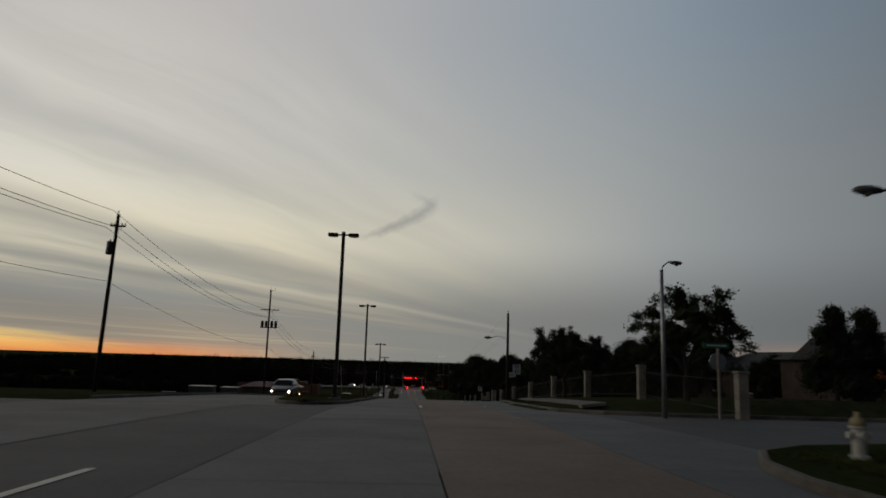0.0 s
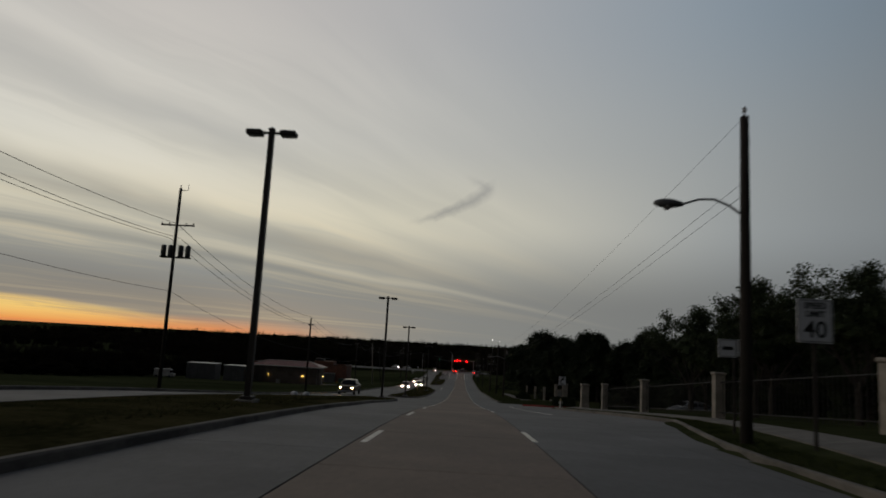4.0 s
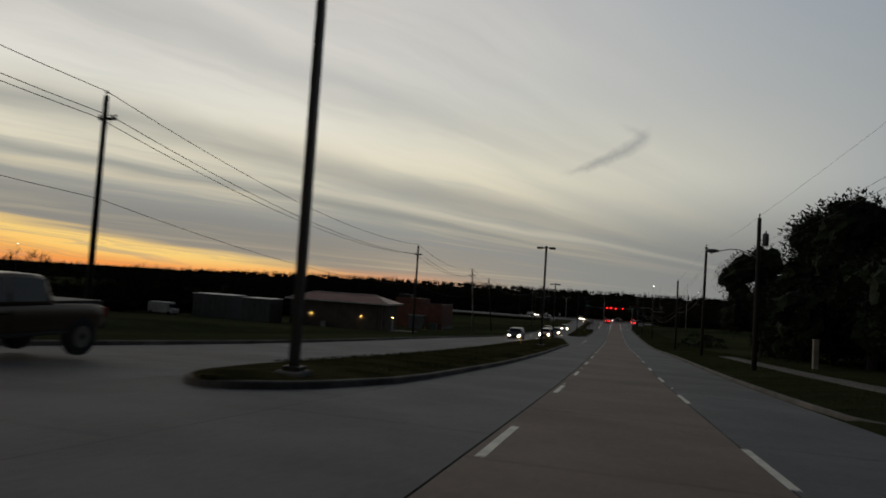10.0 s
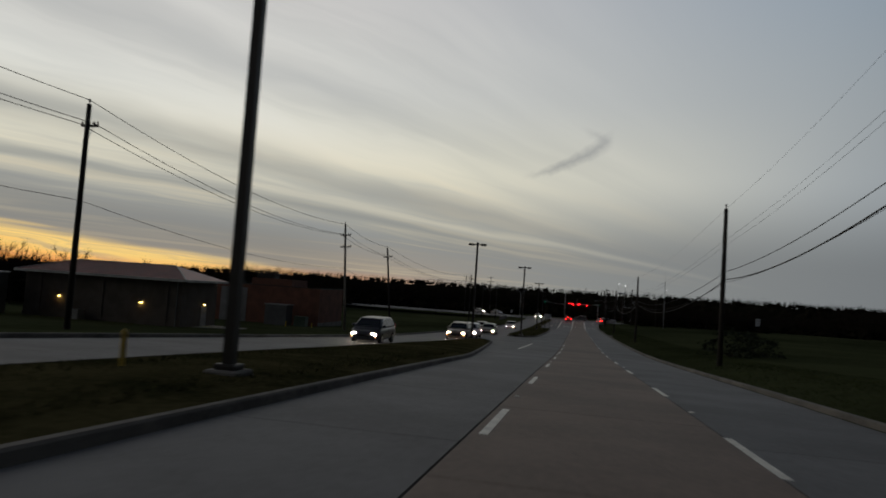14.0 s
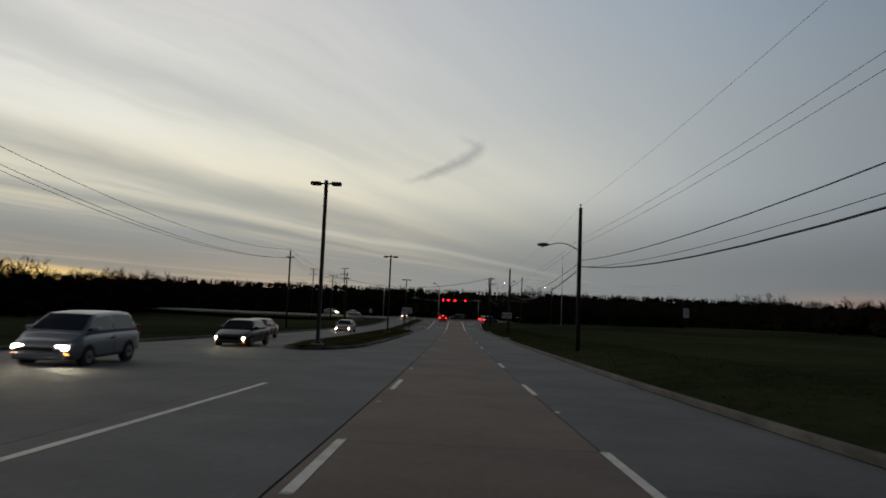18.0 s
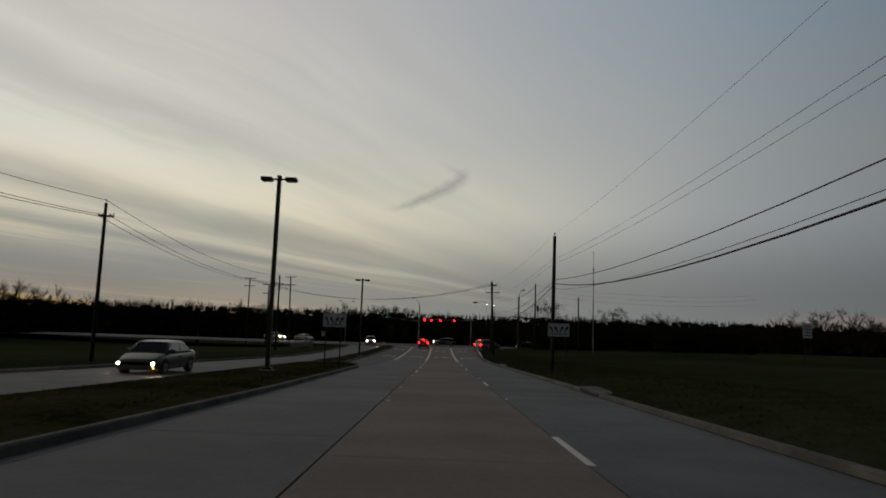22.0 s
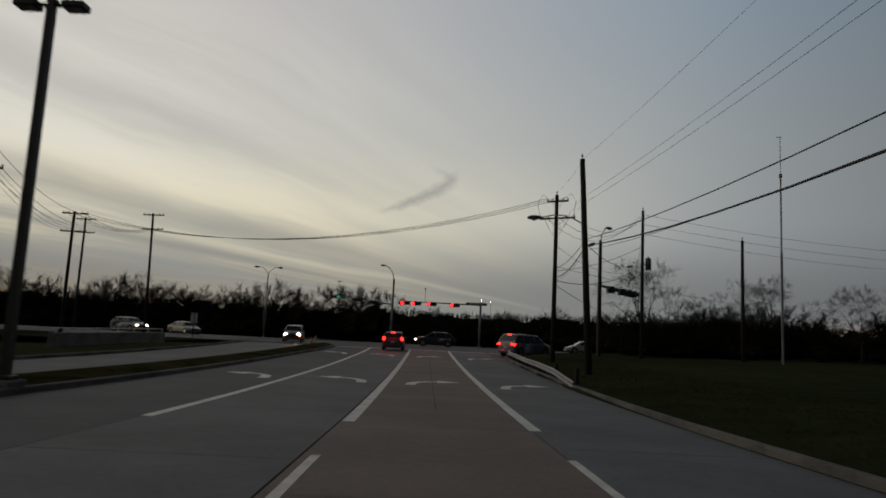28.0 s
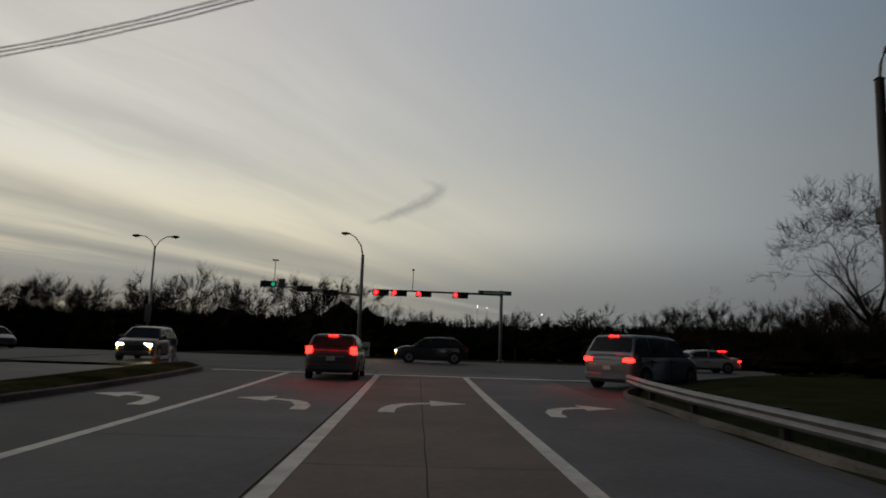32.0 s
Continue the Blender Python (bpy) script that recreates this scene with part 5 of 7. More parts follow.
def hedge(x, y, lx, ly, h, label, turn=0):
    rng = random.Random(int(x * 10 + y))
    g = G()
    for _ in range(900):
        px, py, pz = rng.uniform(-lx, lx), rng.uniform(-ly, ly), rng.uniform(0.02, h)
        k = rng.choice("xyz")
        if k == "x":
            px = math.copysign(lx, px) + rng.uniform(-0.05, 0.05)
        elif k == "y":
            py = math.copysign(ly, py) + rng.uniform(-0.05, 0.05)
        else:
            pz = h + rng.uniform(-0.05, 0.07)
        d = Vector((rng.uniform(-1, 1), rng.uniform(-1, 1), rng.uniform(-1, 1))).normalized() * 0.09
        e = d.cross(Vector((rng.uniform(-1, 1), rng.uniform(-1, 1), rng.uniform(-1, 1)))).normalized() * 0.06
        c = Vector((px, py, pz))
        g.add([c - d, c + e, c + d, c - e], [(0, 1, 2, 3)])
    z = road_z(y)
    ob = thing("clipped_hedge", label, "hedge", (x, y, z), turn)
    part("core", G().box(-lx * 0.96, -ly * 0.96, -0.2, lx * 0.96, ly * 0.96, h * 0.96, 0.06), HEDGE, ob)
    part("leaves", g, HEDGE, ob)


hedge(12.5, 177.0, 1.25, 0.6, 1.15, "low clipped dark hedge on the driveway island")
hedge(14.2, 157.5, 1.4, 0.6, 0.8, "low clipped hedge behind the sidewalk")
for y in (194.5, 206.1, 219.7):
    rest = thing("fence_column", "pale slim stone column under the trees", "fence column", (12.4, y, ground_z(12.4, y)), group="fence columns")
    part("shaft", G().box(-0.16, -0.16, -0.4, 0.16, 0.16, 1.7, 0.02), STONE, rest)
    part("cap", G().box(-0.2, -0.2, 1.7, 0.2, 0.2, 1.8, 0.03), STONE, rest)
isl = [(7.6 + 5.6 * u, 175.2 + 1.3 * math.sin(math.pi * u) * s) for s in (1, -1) for u in ([i / 10 for i in range(11)] if s > 0 else [1 - i / 10 for i in range(1, 10)])]
kerb("island_kerb", isl, -1, "red painted kerb round the driveway island", True, REDKERB)
single("island_bed", G().add([(x * 0.97 + 0.3, y, road_z(y) + 0.12) for x, y in isl], [tuple(range(len(isl)))[::-1]]), SOIL, "planting bed on the driveway island", "island", kind="structure")

# storm inlet at the kerb
for y in (349.5, 387):
    inlet = thing("storm_inlet", "concrete storm drain inlet set in the kerb", "storm drain", (5.7, y, road_z(y)))
    part("top_slab", G().box(-0.03, -1.5, 0.12, 0.75, 1.5, 0.19, 0.02), KERB, inlet)
    # a near-black block paints the shade inside the open throat
    part("throat", G().box(-0.02, -1.4, 0.0, 0.05, 1.4, 0.12), JOINT, inlet, "inlet mouth, its shade painted as a dark block")


for x, y, h, label in ((23.5, 120.5, 2.6, "small amber yard lamp glowing among the trees"), (22.0, 161.5, 6.4, "amber street lamp glowing behind the oak")):
    yard = thing("yard_lamp", label, "lamp", (x, y, ground_z(x, y)), group="yard lamps")
    part("post", G().tube([(0, 0, -0.3), (0, 0, h)], 0.05, 8), BRONZE, yard)
    part("lantern", G().tube([(0, 0, h), (0, 0, h + 0.05), (0, 0, h + 0.22), (0, 0, h + 0.28)], [0.06, 0.12, 0.12, 0.03], 10), WALLAMP, yard, "lit amber lantern")


for x, y in ((-10.45, 142.9), (-10.4, 146.2)):
    cover = thing("valve_cover", "small white domed utility cover on the median", "utility cover", (x, y, road_z(y) + 0.13), group="utility covers")
    part("dome", G().tube([(0, 0, -0.1), (0, 0, 0.16), (0, 0, 0.26), (0, 0, 0.3)], [0.24, 0.24, 0.16, 0.05], 12), WHITE, cover, smooth=True)
    part("collar", G().tube([(0, 0, -0.1), (0, 0, 0.05)], 0.28, 12), PALE, cover)


# ---- trees ----
def grow(g, rng, at, way, length, radius, depth, tips, spread=0.75, droop=0.0, sides=4):
    """A limb that bends, forks and thins out."""
    pts, rad = [Vector(at)], [radius]
    d = Vector(way).normalized()
    for i in range(3):
        d = (d + Vector((rng.gauss(0, 0.16), rng.gauss(0, 0.16), rng.gauss(0, 0.10) - droop))).normalized()
        pts.append(pts[-1] + d * length / 3)
        rad.append(radius * (1 - 0.16 * (i + 1)))
    g.tube(pts, rad, max(3, sides), False)
    if depth == 0:
        tips.append((pts[-1], d))
        tips.append((pts[2], d))
        return
    for k in range(rng.choice((2, 3, 3))):
        q = (d + Vector((rng.gauss(0, spread), rng.gauss(0, spread), rng.gauss(0.1, spread * 0.6)))).normalized()
        grow(g, rng, pts[-1] if k else pts[2], q, length * rng.uniform(0.62, 0.85), rad[-1] * 0.68, depth - 1, tips, spread, droop, sides - 1)


def leaf_cloud(g, rng, centre, size, count, leaf):
    for _ in range(count):
        c = Vector(centre) + Vector((rng.gauss(0, size), rng.gauss(0, size), rng.gauss(0, size * 0.5)))
        d = Vector((rng.gauss(0, 1), rng.gauss(0, 1), rng.gauss(0, 0.7))).normalized() * leaf * rng.uniform(0.6, 1.3)
        e = d.cross(Vector((rng.gauss(0, 1), rng.gauss(0, 1), rng.gauss(0, 1)))).normalized() * leaf * 0.55
        k = len(g.v)
        g.v += [tuple(c - d), tuple(c + e), tuple(c + d), tuple(c - e)]
        g.f.append((k, k + 1, k + 2, k + 3))


def ragged(g, rng, centre, size, seed):
    """An uneven dark inner mass of foliage."""
    rows, cols = 9, 14
    rings = []
    for r in range(rows):
        v = math.pi * (0.04 + 0.92 * r / (rows - 1))
        ring = []
        for c in range(cols):
            a = 2 * math.pi * c / cols
            d = Vector((math.sin(v) * math.cos(a), math.sin(v) * math.sin(a), -math.cos(v)))
            k = 0.80 + 0.55 * noise.noise(d * 1.7 + Vector((seed, 0, 0))) + 0.25 * noise.noise(d * 4.1 + Vector((0, seed, 0)))
            ring.append((centre[0] + d.x * size[0] * k, centre[1] + d.y * size[1] * k, centre[2] + d.z * size[2] * k))
        rings.append(ring)
    g.loft(rings)
    return rings


def oak_tree(seed, height, label):
    """A spreading live oak with a ragged, layered crown."""
    rng = random.Random(seed)
    tree = thing("live_oak", label, "tree", group="trees")
    wood, crown, tips = G(), G(), []
    th = height * 0.22
    wood.tube([(0, 0, -0.4), (0.05, 0, th * 0.5), (rng.uniform(-0.1, 0.1), rng.uniform(-0.1, 0.1), th)], [0.22, 0.17, 0.15], 8)
    for k in range(7):
        a = k * math.pi / 3.5 + rng.uniform(-0.3, 0.3)
        up = rng.uniform(0.5, 1.5)
        grow(wood, rng, (0, 0, th * rng.uniform(0.75, 1.0)), (math.cos(a), math.sin(a), up), height * 0.27, 0.09, 3, tips, 0.55, 0.0, 5)
    for p, d in tips:
        leaf_cloud(crown, rng, p, height * 0.030, 60, 0.075)
    for k in range(5):
        a = rng.uniform(0, 6.28)
        ragged(crown, rng, (height * 0.14 * math.cos(a), height * 0.14 * math.sin(a), height * rng.uniform(0.42, 0.62)), (height * 0.15, height * 0.15, height * 0.09), seed + k)
    k = height / max(p[2] for p in crown.v)
    reach = sorted(math.hypot(p[0], p[1]) for p in crown.v)[int(len(crown.v) * 0.97)]
    f = height * 0.5 / reach
    for g in (wood, crown):
        g.v = [(p[0] * f, p[1] * f, p[2] * k) for p in g.v]
    part("trunk", wood, BARK, tree)
    part("crown", crown, LEAF, tree)
    return tree


def cedar_tree(seed, height, width, label, round_top=False, foot=0.08):
    """A dense dark evergreen, wide below, with a broken outline."""
    rng = random.Random(seed)
    tree = thing("cedar_tree", label, "tree", group="trees")
    wood, crown = G(), G()
    wood.tube([(0, 0, -0.4), (0, 0, height * 0.5), (0, 0, height * 0.93)], [0.2, 0.12, 0.03], 7)
    lumps = []
    for k in range(34 if round_top else 30):
        u = (k + rng.random()) / 34
        a = rng.uniform(0, 2 * math.pi)
        if round_top:
            r = width * math.sqrt(max(0.05, 1 - (u * 1.05 - 0.15) ** 2)) * rng.uniform(0.35, 0.85)
        else:
            r = width * (1 - u) ** 0.8 * rng.uniform(0.3, 0.85)
        z = height * (foot + (0.92 - foot) * u)
        size = width * (0.34 if round_top else 0.18 + 0.22 * (1 - u)) * rng.uniform(0.8, 1.2)
        lumps.append((Vector((r * math.cos(a), r * math.sin(a), z)), size))
    for k, (c, size) in enumerate(lumps):
        ragged(crown, rng, c, (size * 0.85, size * 0.85, size * 0.8), seed * 7 + k)
        wood.tube([(0, 0, c.z * 0.9), c], [0.04, 0.015], 3, False)
        for _ in range(360):
            d = Vector((rng.gauss(0, 1), rng.gauss(0, 1), rng.gauss(0.15, 1))).normalized()
            p = c + d * size * rng.uniform(0.72, 1.22)
            e = (d + Vector((rng.gauss(0, 0.6), rng.gauss(0, 0.6), rng.gauss(0.25, 0.5)))).normalized() * rng.uniform(0.06, 0.17)
            w = e.cross(Vector((rng.gauss(0, 1), rng.gauss(0, 1), rng.gauss(0, 1)))).normalized() * rng.uniform(0.022, 0.055)
            q = len(crown.v)
            crown.v += [tuple(p - e * 0.5 - w), tuple(p - e * 0.5 + w), tuple(p + e + w * 0.4), tuple(p + e - w * 0.4)]
            crown.f.append((q, q + 1, q + 2, q + 3))
    k = height / max(p[2] for p in crown.v)
    for g in (wood, crown):
        g.v = [(p[0], p[1], p[2] * k) for p in g.v]
    part("trunk", wood, BARK, tree)
    part("crown", crown, CEDAR, tree)
    return tree


def bare_tree(seed, height, label, depth=4):
    rng = random.Random(seed)
    tree = thing("bare_tree", label, "tree", group="trees")
    wood, tips = G(), []
    wood.tube([(0, 0, -0.4), (0.05, 0, height * 0.12), (0.1, 0.05, height * 0.26)], [height * 0.026, height * 0.02, height * 0.018], 8)
    part("trunk", wood, BARK, tree)
    limbs = G()
    for k in range(5):
        a = k * 2 * math.pi / 5 + rng.uniform(-0.4, 0.4)
        grow(limbs, rng, (0.1, 0.05, height * rng.uniform(0.17, 0.26)), (math.cos(a), math.sin(a), rng.uniform(0.35, 1.6)), height * 0.26, height * 0.011, depth, tips, 0.36, 0.0, 5)
    for p, d in tips:
        for _ in range(2):
            q = (d + Vector((rng.gauss(0, 0.5), rng.gauss(0, 0.5), rng.gauss(0, 0.4)))).normalized()
            limbs.tube([p, p + q * height * 0.06], [0.008, 0.004], 3, False)
    part("crown", limbs, TWIG, tree, "crown of bare twigs")
    return tree


def plant(tree, spots, first=True):
    for i, (x, y, scale, turn) in enumerate(spots):
        m = pose(x, y, ground_z(x, y), 0, 0, turn) @ Matrix.Scale(scale, 4)
        if i == 0 and first:
            tree.matrix_basis = m
        else:
            c = copy_thing(tree, pose(x, y, ground_z(x, y), 0, 0, turn))
            c.scale = (scale, scale, scale)


oak = oak_tree(3, 7.4, "spreading live oak with a ragged evergreen crown")
oak_b = oak_tree(8, 6.2, "smaller live oak with layered dark branches")
plant(oak, [(19.0, 106.5, 0.76, 0), (15.5, 124.0, 0.85, 80), (19.5, 140.0, 1.15, 200), (24.0, 118.0, 0.85, 130), (19.6, 155.0, 1.2, 20)])
plant(oak_b, [(9.2, 99.8, 0.84, 0), (12.6, 86.5, 0.98, 150), (14.4, 113.5, 0.95, 120), (15.5, 133.0, 0.95, 200), (23.5, 149.0, 1.3, 250), (23.0, 161.0, 1.2, 90)])
cedar = cedar_tree(5, 8.6, 3.2, "dense dark cedar reaching down to the ground")
cedar_b = cedar_tree(11, 7.4, 3.6, "broad dark evergreen with a rounded top", True)
plant(cedar, [(17.5, 195.5, 0.98, 10), (18.7, 189.0, 1.08, 70), (26.5, 183.0, 1.05, 200), (31.0, 180.0, 1.0, 100), (19.5, 205.0, 1.2, 310), (18.0, 217.0, 1.22, 55), (19.0, 229.5, 1.2, 160), (25.5, 94.0, 0.72, 33), (29.5, 96.5, 0.75, 80), (33.0, 93.0, 0.72, 140), (36.0, 176.0, 1.0, 20), (27.0, 200.0, 1.2, 20), (42.0, 168.0, 1.05, 220), (33.0, 163.0, 1.0, 140), (26.0, 222.0, 1.3, 0), (23, 241, 1.2, 70)])
plant(cedar_b, [(16.2, 199.0, 1.2, 0), (22.6, 187.8, 1.12, 35), (16.5, 210.5, 1.42, 90), (16.6, 223.0, 1.66, 180), (17.2, 233.5, 1.72, 270), (21.0, 212.0, 1.45, 30), (23.5, 232.0, 1.8, 60), (18.2, 244.5, 1.25, 15), (15.6, 250.0, 0.55, 120), (29.0, 190.0, 1.3, 120), (38.0, 186.0, 1.2, 45), (25.5, 171.0, 1.0, 200), (28.0, 143.0, 1.1, 10), (33.0, 128.0, 1.1, 60), (36, 105, 0.5, 150), (30, 110, 0.55, 0), (21.5, 146.0, 0.85, 20), (20.0, 131.0, 0.85, 80), (19.5, 117.0, 0.8, 110), (27, 160, 1.15, 0), (33, 152, 1.2, 30), (22.5, 193, 1.2, 20), (19.8, 197, 1.2, 75), (26, 187, 1.25, 140), (24.5, 178, 1.05, 10), (16.5, 120, 0.55, 40), (17.5, 110, 0.6, 0), (16.8, 101, 0.6, 95)])
plant(cedar_tree(23, 11.6, 4.9, "tall round evergreen with a raised ragged crown", True, 0.27), [(13.6, 242.0, 0.93, 0)])
for x, y, w, h in ((12.4, 282.0, 2.6, 2.1), (15.0, 285.5, 2.2, 1.7), (9.6, 196.0, 0.8, 0.9)):
    rng = random.Random(int(x * y))
    bush = thing("dark_bush", "rounded dark evergreen bush in the field", "bush", (x, y, ground_z(x, y)))
    g, w_g = G(), G()
    for k in range(70):
        a, u = rng.uniform(0, 6.28), rng.random()
        r = w * math.sqrt(1 - u * u) * rng.uniform(0.7, 1.02)
        leaf_cloud(g, rng, (r * math.cos(a), r * math.sin(a), h * u), 0.22, 12, 0.13)
        if k % 8 == 0:
            w_g.tube([(0, 0, -0.1), (0.7 * r * math.cos(a), 0.7 * r * math.sin(a), h * u * 0.8)], [0.04, 0.01], 4, False)
    part("stems", w_g, BARK, bush)
    part("foliage", g, CEDAR, bush)
bare = bare_tree(4, 9.0, "bare winter tree with fine spreading twigs", 5)
bare_b = bare_tree(9, 8.0, "bare winter tree leaning over the junction")
plant(bare, [(21.2, 453.0, 1.03, 0), (34.0, 455.0, 0.9, 140), (-52.0, 470.0, 1.0, 60), (-44.0, 488.0, 1.05, 210), (40.0, 449.0, 0.8, 250)])
plant(bare_b, [(28.0, 450.0, 0.85, 30), (24.3, 455.5, 0.95, 75), (31.5, 456.5, 0.9, 205), (24.5, 477, 0.8, 90), (33, 478, 0.9, 10), (38.5, 477, 0.85, 170), (46, 479, 0.9, 260), (52, 478, 0.8, 40), (30, 452.5, 0.65, 200), (-38.0, 505.0, 1.1, 0), (12.0, 503.0, 0.75, 120), (-2.0, 505.0, 0.85, 300)])


# ---- far woods ----
def woodland(name, label, spots, seed, brush_h, brush_n, lump=1.0):
    """Many bare trees with fine twigs and a thicket below them, as one mass."""
    rng = random.Random(seed)
    kinds = []
    for k in range(6):
        g, tips = G(), []
        r2 = random.Random(seed * 31 + k)
        g.tube([(0, 0, -0.5), (r2.uniform(-0.2, 0.2), 0, 2.6), (r2.uniform(-0.3, 0.3), 0.1, 5.0)], [0.14, 0.10, 0.06], 4, False)
        for j in range(7):
            a = j * 0.9 + r2.uniform(-0.4, 0.4)
            grow(g, r2, (0, 0, r2.uniform(1.8, 4.8)), (math.cos(a), math.sin(a), r2.uniform(0.5, 1.7)), 2.1, 0.06, 2, tips, 0.36, -0.02, 3)
        for p, d in tips:
            for _ in range(9):
                q = (d + Vector((r2.gauss(0, 0.55), r2.gauss(0, 0.55), r2.gauss(0.15, 0.45)))).normalized()
                w = q.cross(Vector((r2.gauss(0, 1), r2.gauss(0, 1), r2.gauss(0, 1)))).normalized() * r2.uniform(0.012, 0.024)
                o = p - d * r2.uniform(0.0, 0.8)
                g.add([o - w, o + w, o + q * r2.uniform(0.6, 1.6)], [(0, 1, 2)])
        kinds.append((np.array(g.v), g.f))
    out_v, out_f, total = [], [], 0
    for x, y, h in spots:
        v, f = kinds[rng.randrange(6)]
        a, s = rng.uniform(0, 6.28), h / 9.0
        c, t = math.cos(a) * s, math.sin(a) * s
        w = np.stack([v[:, 0] * c - v[:, 1] * t + x, v[:, 0] * t + v[:, 1] * c + y, v[:, 2] * s + ground_z(x, y)], 1)
        out_v.append(w)
        out_f += [tuple(i + total for i in face) for face in f]
        total += len(v)
    g = G()
    g.v = [tuple(p) for p in np.concatenate(out_v)]
    g.f = out_f
    wood = thing(name, label, "woodland", kind="stuff")
    tagged(part("bare_trees", g, TWIG, wood), kind="stuff")
    b = G()
    for k, (x, y, h) in enumerate(spots):
        for m in range(brush_n):
            px, py = x + rng.gauss(0, 2.6 * lump), y + rng.gauss(0, 2.6 * lump)
            size = rng.uniform(2.4, 4.2) * lump
            hh = brush_h * h / 9.0 * rng.uniform(0.6, 0.9)
            base = ground_z(px, py)
            ragged(b, rng, (px, py, base + hh * 0.32), (size, size, hh * 0.36), k * 3 + m)
            for _ in range(170):
                a, u = rng.uniform(0, 6.28), rng.uniform(0.0, 1.0)
                r = size * 0.85 * math.sqrt(1 - u * u * 0.8) * rng.uniform(0.5, 1.0)
                c = Vector((px + r * math.cos(a), py + r * math.sin(a), base + hh * (0.30 + 0.34 * u)))
                e = Vector((math.cos(a) * 0.35 + rng.gauss(0, 0.4), math.sin(a) * 0.35 + rng.gauss(0, 0.4), rng.uniform(0.5, 1.7))).normalized() * hh * rng.uniform(0.14, 0.42)
                w = e.cross(Vector((rng.gauss(0, 1), rng.gauss(0, 1), rng.gauss(0, 1)))).normalized() * rng.uniform(0.018, 0.034)
                q = len(b.v)
                b.v += [tuple(c - w), tuple(c + w), tuple(c + e)]
                b.f.append((q, q + 1, q + 2))
    tagged(part("thicket", b, BRUSH, wood), kind="stuff")


def ridge():
    """A long wooded rise far beyond the road."""
    g = G()
    count, rows = 1100, 7
    for i in range(count + 1):
        deg = -100 + 175 * i / count
        a = radians(deg)
        lift = lerp([(-100, -2), (-55, -5), (-40, -4), (-26, 0), (-12, 0.5), (2, 0.5), (16, 1.0), (40, 0.5), (75, -2)], deg)
        for k in range(rows):
            d = 590 + 9 * k
            x, y = d * math.sin(a), 200 + d * math.cos(a)
            n1 = noise.noise(Vector((x / 60, y / 60, 0))) * 1.6 + noise.noise(Vector((x / 11, y / 11, 3))) * 2.8 + noise.noise(Vector((x / 4.0, y / 4.0, 7))) * 1.7
            z = -14 + (lift + 13) * math.sin(math.pi * 0.5 * min(1, k / 3)) + (n1 if k else 0)
            g.v.append((x, y, z))
    for i in range(count):
        for k in range(rows - 1):
            a = i * rows + k
            g.f.append((a, a + rows, a + rows + 1, a + 1))
    rng = random.Random(12)
    for i in range(420):
        deg = rng.uniform(-95, 70)
        a = radians(deg)
        d = rng.uniform(600, 625)
        x, y, r = d * math.sin(a), 200 + d * math.cos(a), rng.uniform(1.4, 3.0)
        lift = lerp([(-100, -2), (-55, -5), (-40, -4), (-26, 0), (-12, 0.5), (2, 0.5), (16, 1.0), (40, 0.5), (75, -2)], deg)
        ragged(g, rng, (x, y, lift - 0.6 + rng.uniform(-0.5, 1.2)), (r, r, r * 0.75), i)
    for i in range(5200):
        deg = rng.uniform(-95, 70)
        a = radians(deg)
        d = rng.uniform(596, 628)
        x, y = d * math.sin(a), 200 + d * math.cos(a)
        stand = noise.noise(Vector((x / 16, y / 16, 21)))
        lift = lerp([(-100, -2), (-55, -5), (-40, -4), (-26, 0), (-12, 0.5), (2, 0.5), (16, 1.0), (40, 0.5), (75, -2)], deg)
        tall = rng.uniform(1.2, 3.4) * (1 + 1.1 * stand)
        base = lift - 0.8
        lean, wide = rng.uniform(-0.5, 0.5), rng.uniform(0.12, 0.32)
        ux, uy = math.cos(a), -math.sin(a)
        g.add([(x - wide * ux, y - wide * uy, base), (x + wide * ux, y + wide * uy, base), (x + lean * ux, y + lean * uy, base + 1.2 + tall)], [(0, 1, 2)])
        for k in (0.45, 0.7):
            s1 = rng.choice((-1, 1)) * rng.uniform(0.5, 1.3)
            h = base + (1.2 + tall) * k
            cx, cy = x + lean * k * ux, y + lean * k * uy
            g.add([(cx, cy, h), (cx, cy, h + 0.3), (cx + s1 * ux, cy + s1 * uy, h + rng.uniform(0.4, 1.1))], [(0, 1, 2)])
    single("wooded_ridge", g, BRUSH, "long dark wooded rise far beyond the junction", "woodland", kind="stuff")


ridge()
rng = random.Random(77)
woodland("far_woods", "dark bare winter woods beyond the junction", [(x * 1.5 + rng.uniform(-1.5, 1.5), 506 + rng.uniform(-6, 16), rng.uniform(8.0, 10.8) if x * 1.5 < -8 else rng.uniform(4.8, 6.8)) for x in range(-125, 133)], 1, 8.6, 2)
woodland("left_woods", "dark bare winter woods behind the buildings", [(-86 + rng.uniform(-14, 8) - 0.05 * abs(y - 330), y + rng.uniform(-3, 3), rng.choice((5.5, 6.5, 7.5, 9.0)) * rng.uniform(0.9, 1.15) * (1.25 if y > 390 else 1.0)) for y in range(200, 500, 2)], 2, 8.4, 2)
woodland("west_woods", "dark line of winter trees across the field", [(-170 + rng.uniform(-18, 14), y + rng.uniform(-4, 4), rng.uniform(5, 7)) for y in range(130, 440, 4)], 3, 8.0, 2)
woodland("right_woods", "low dark tree line across the open field", [(120 + rng.uniform(-10, 16) - 0.08 * (y - 250), y + rng.uniform(-3, 3), rng.uniform(5.8, 8.0) + max(0, (y - 400) / 22)) for y in range(150, 510, 4)], 4, 8.0, 2)
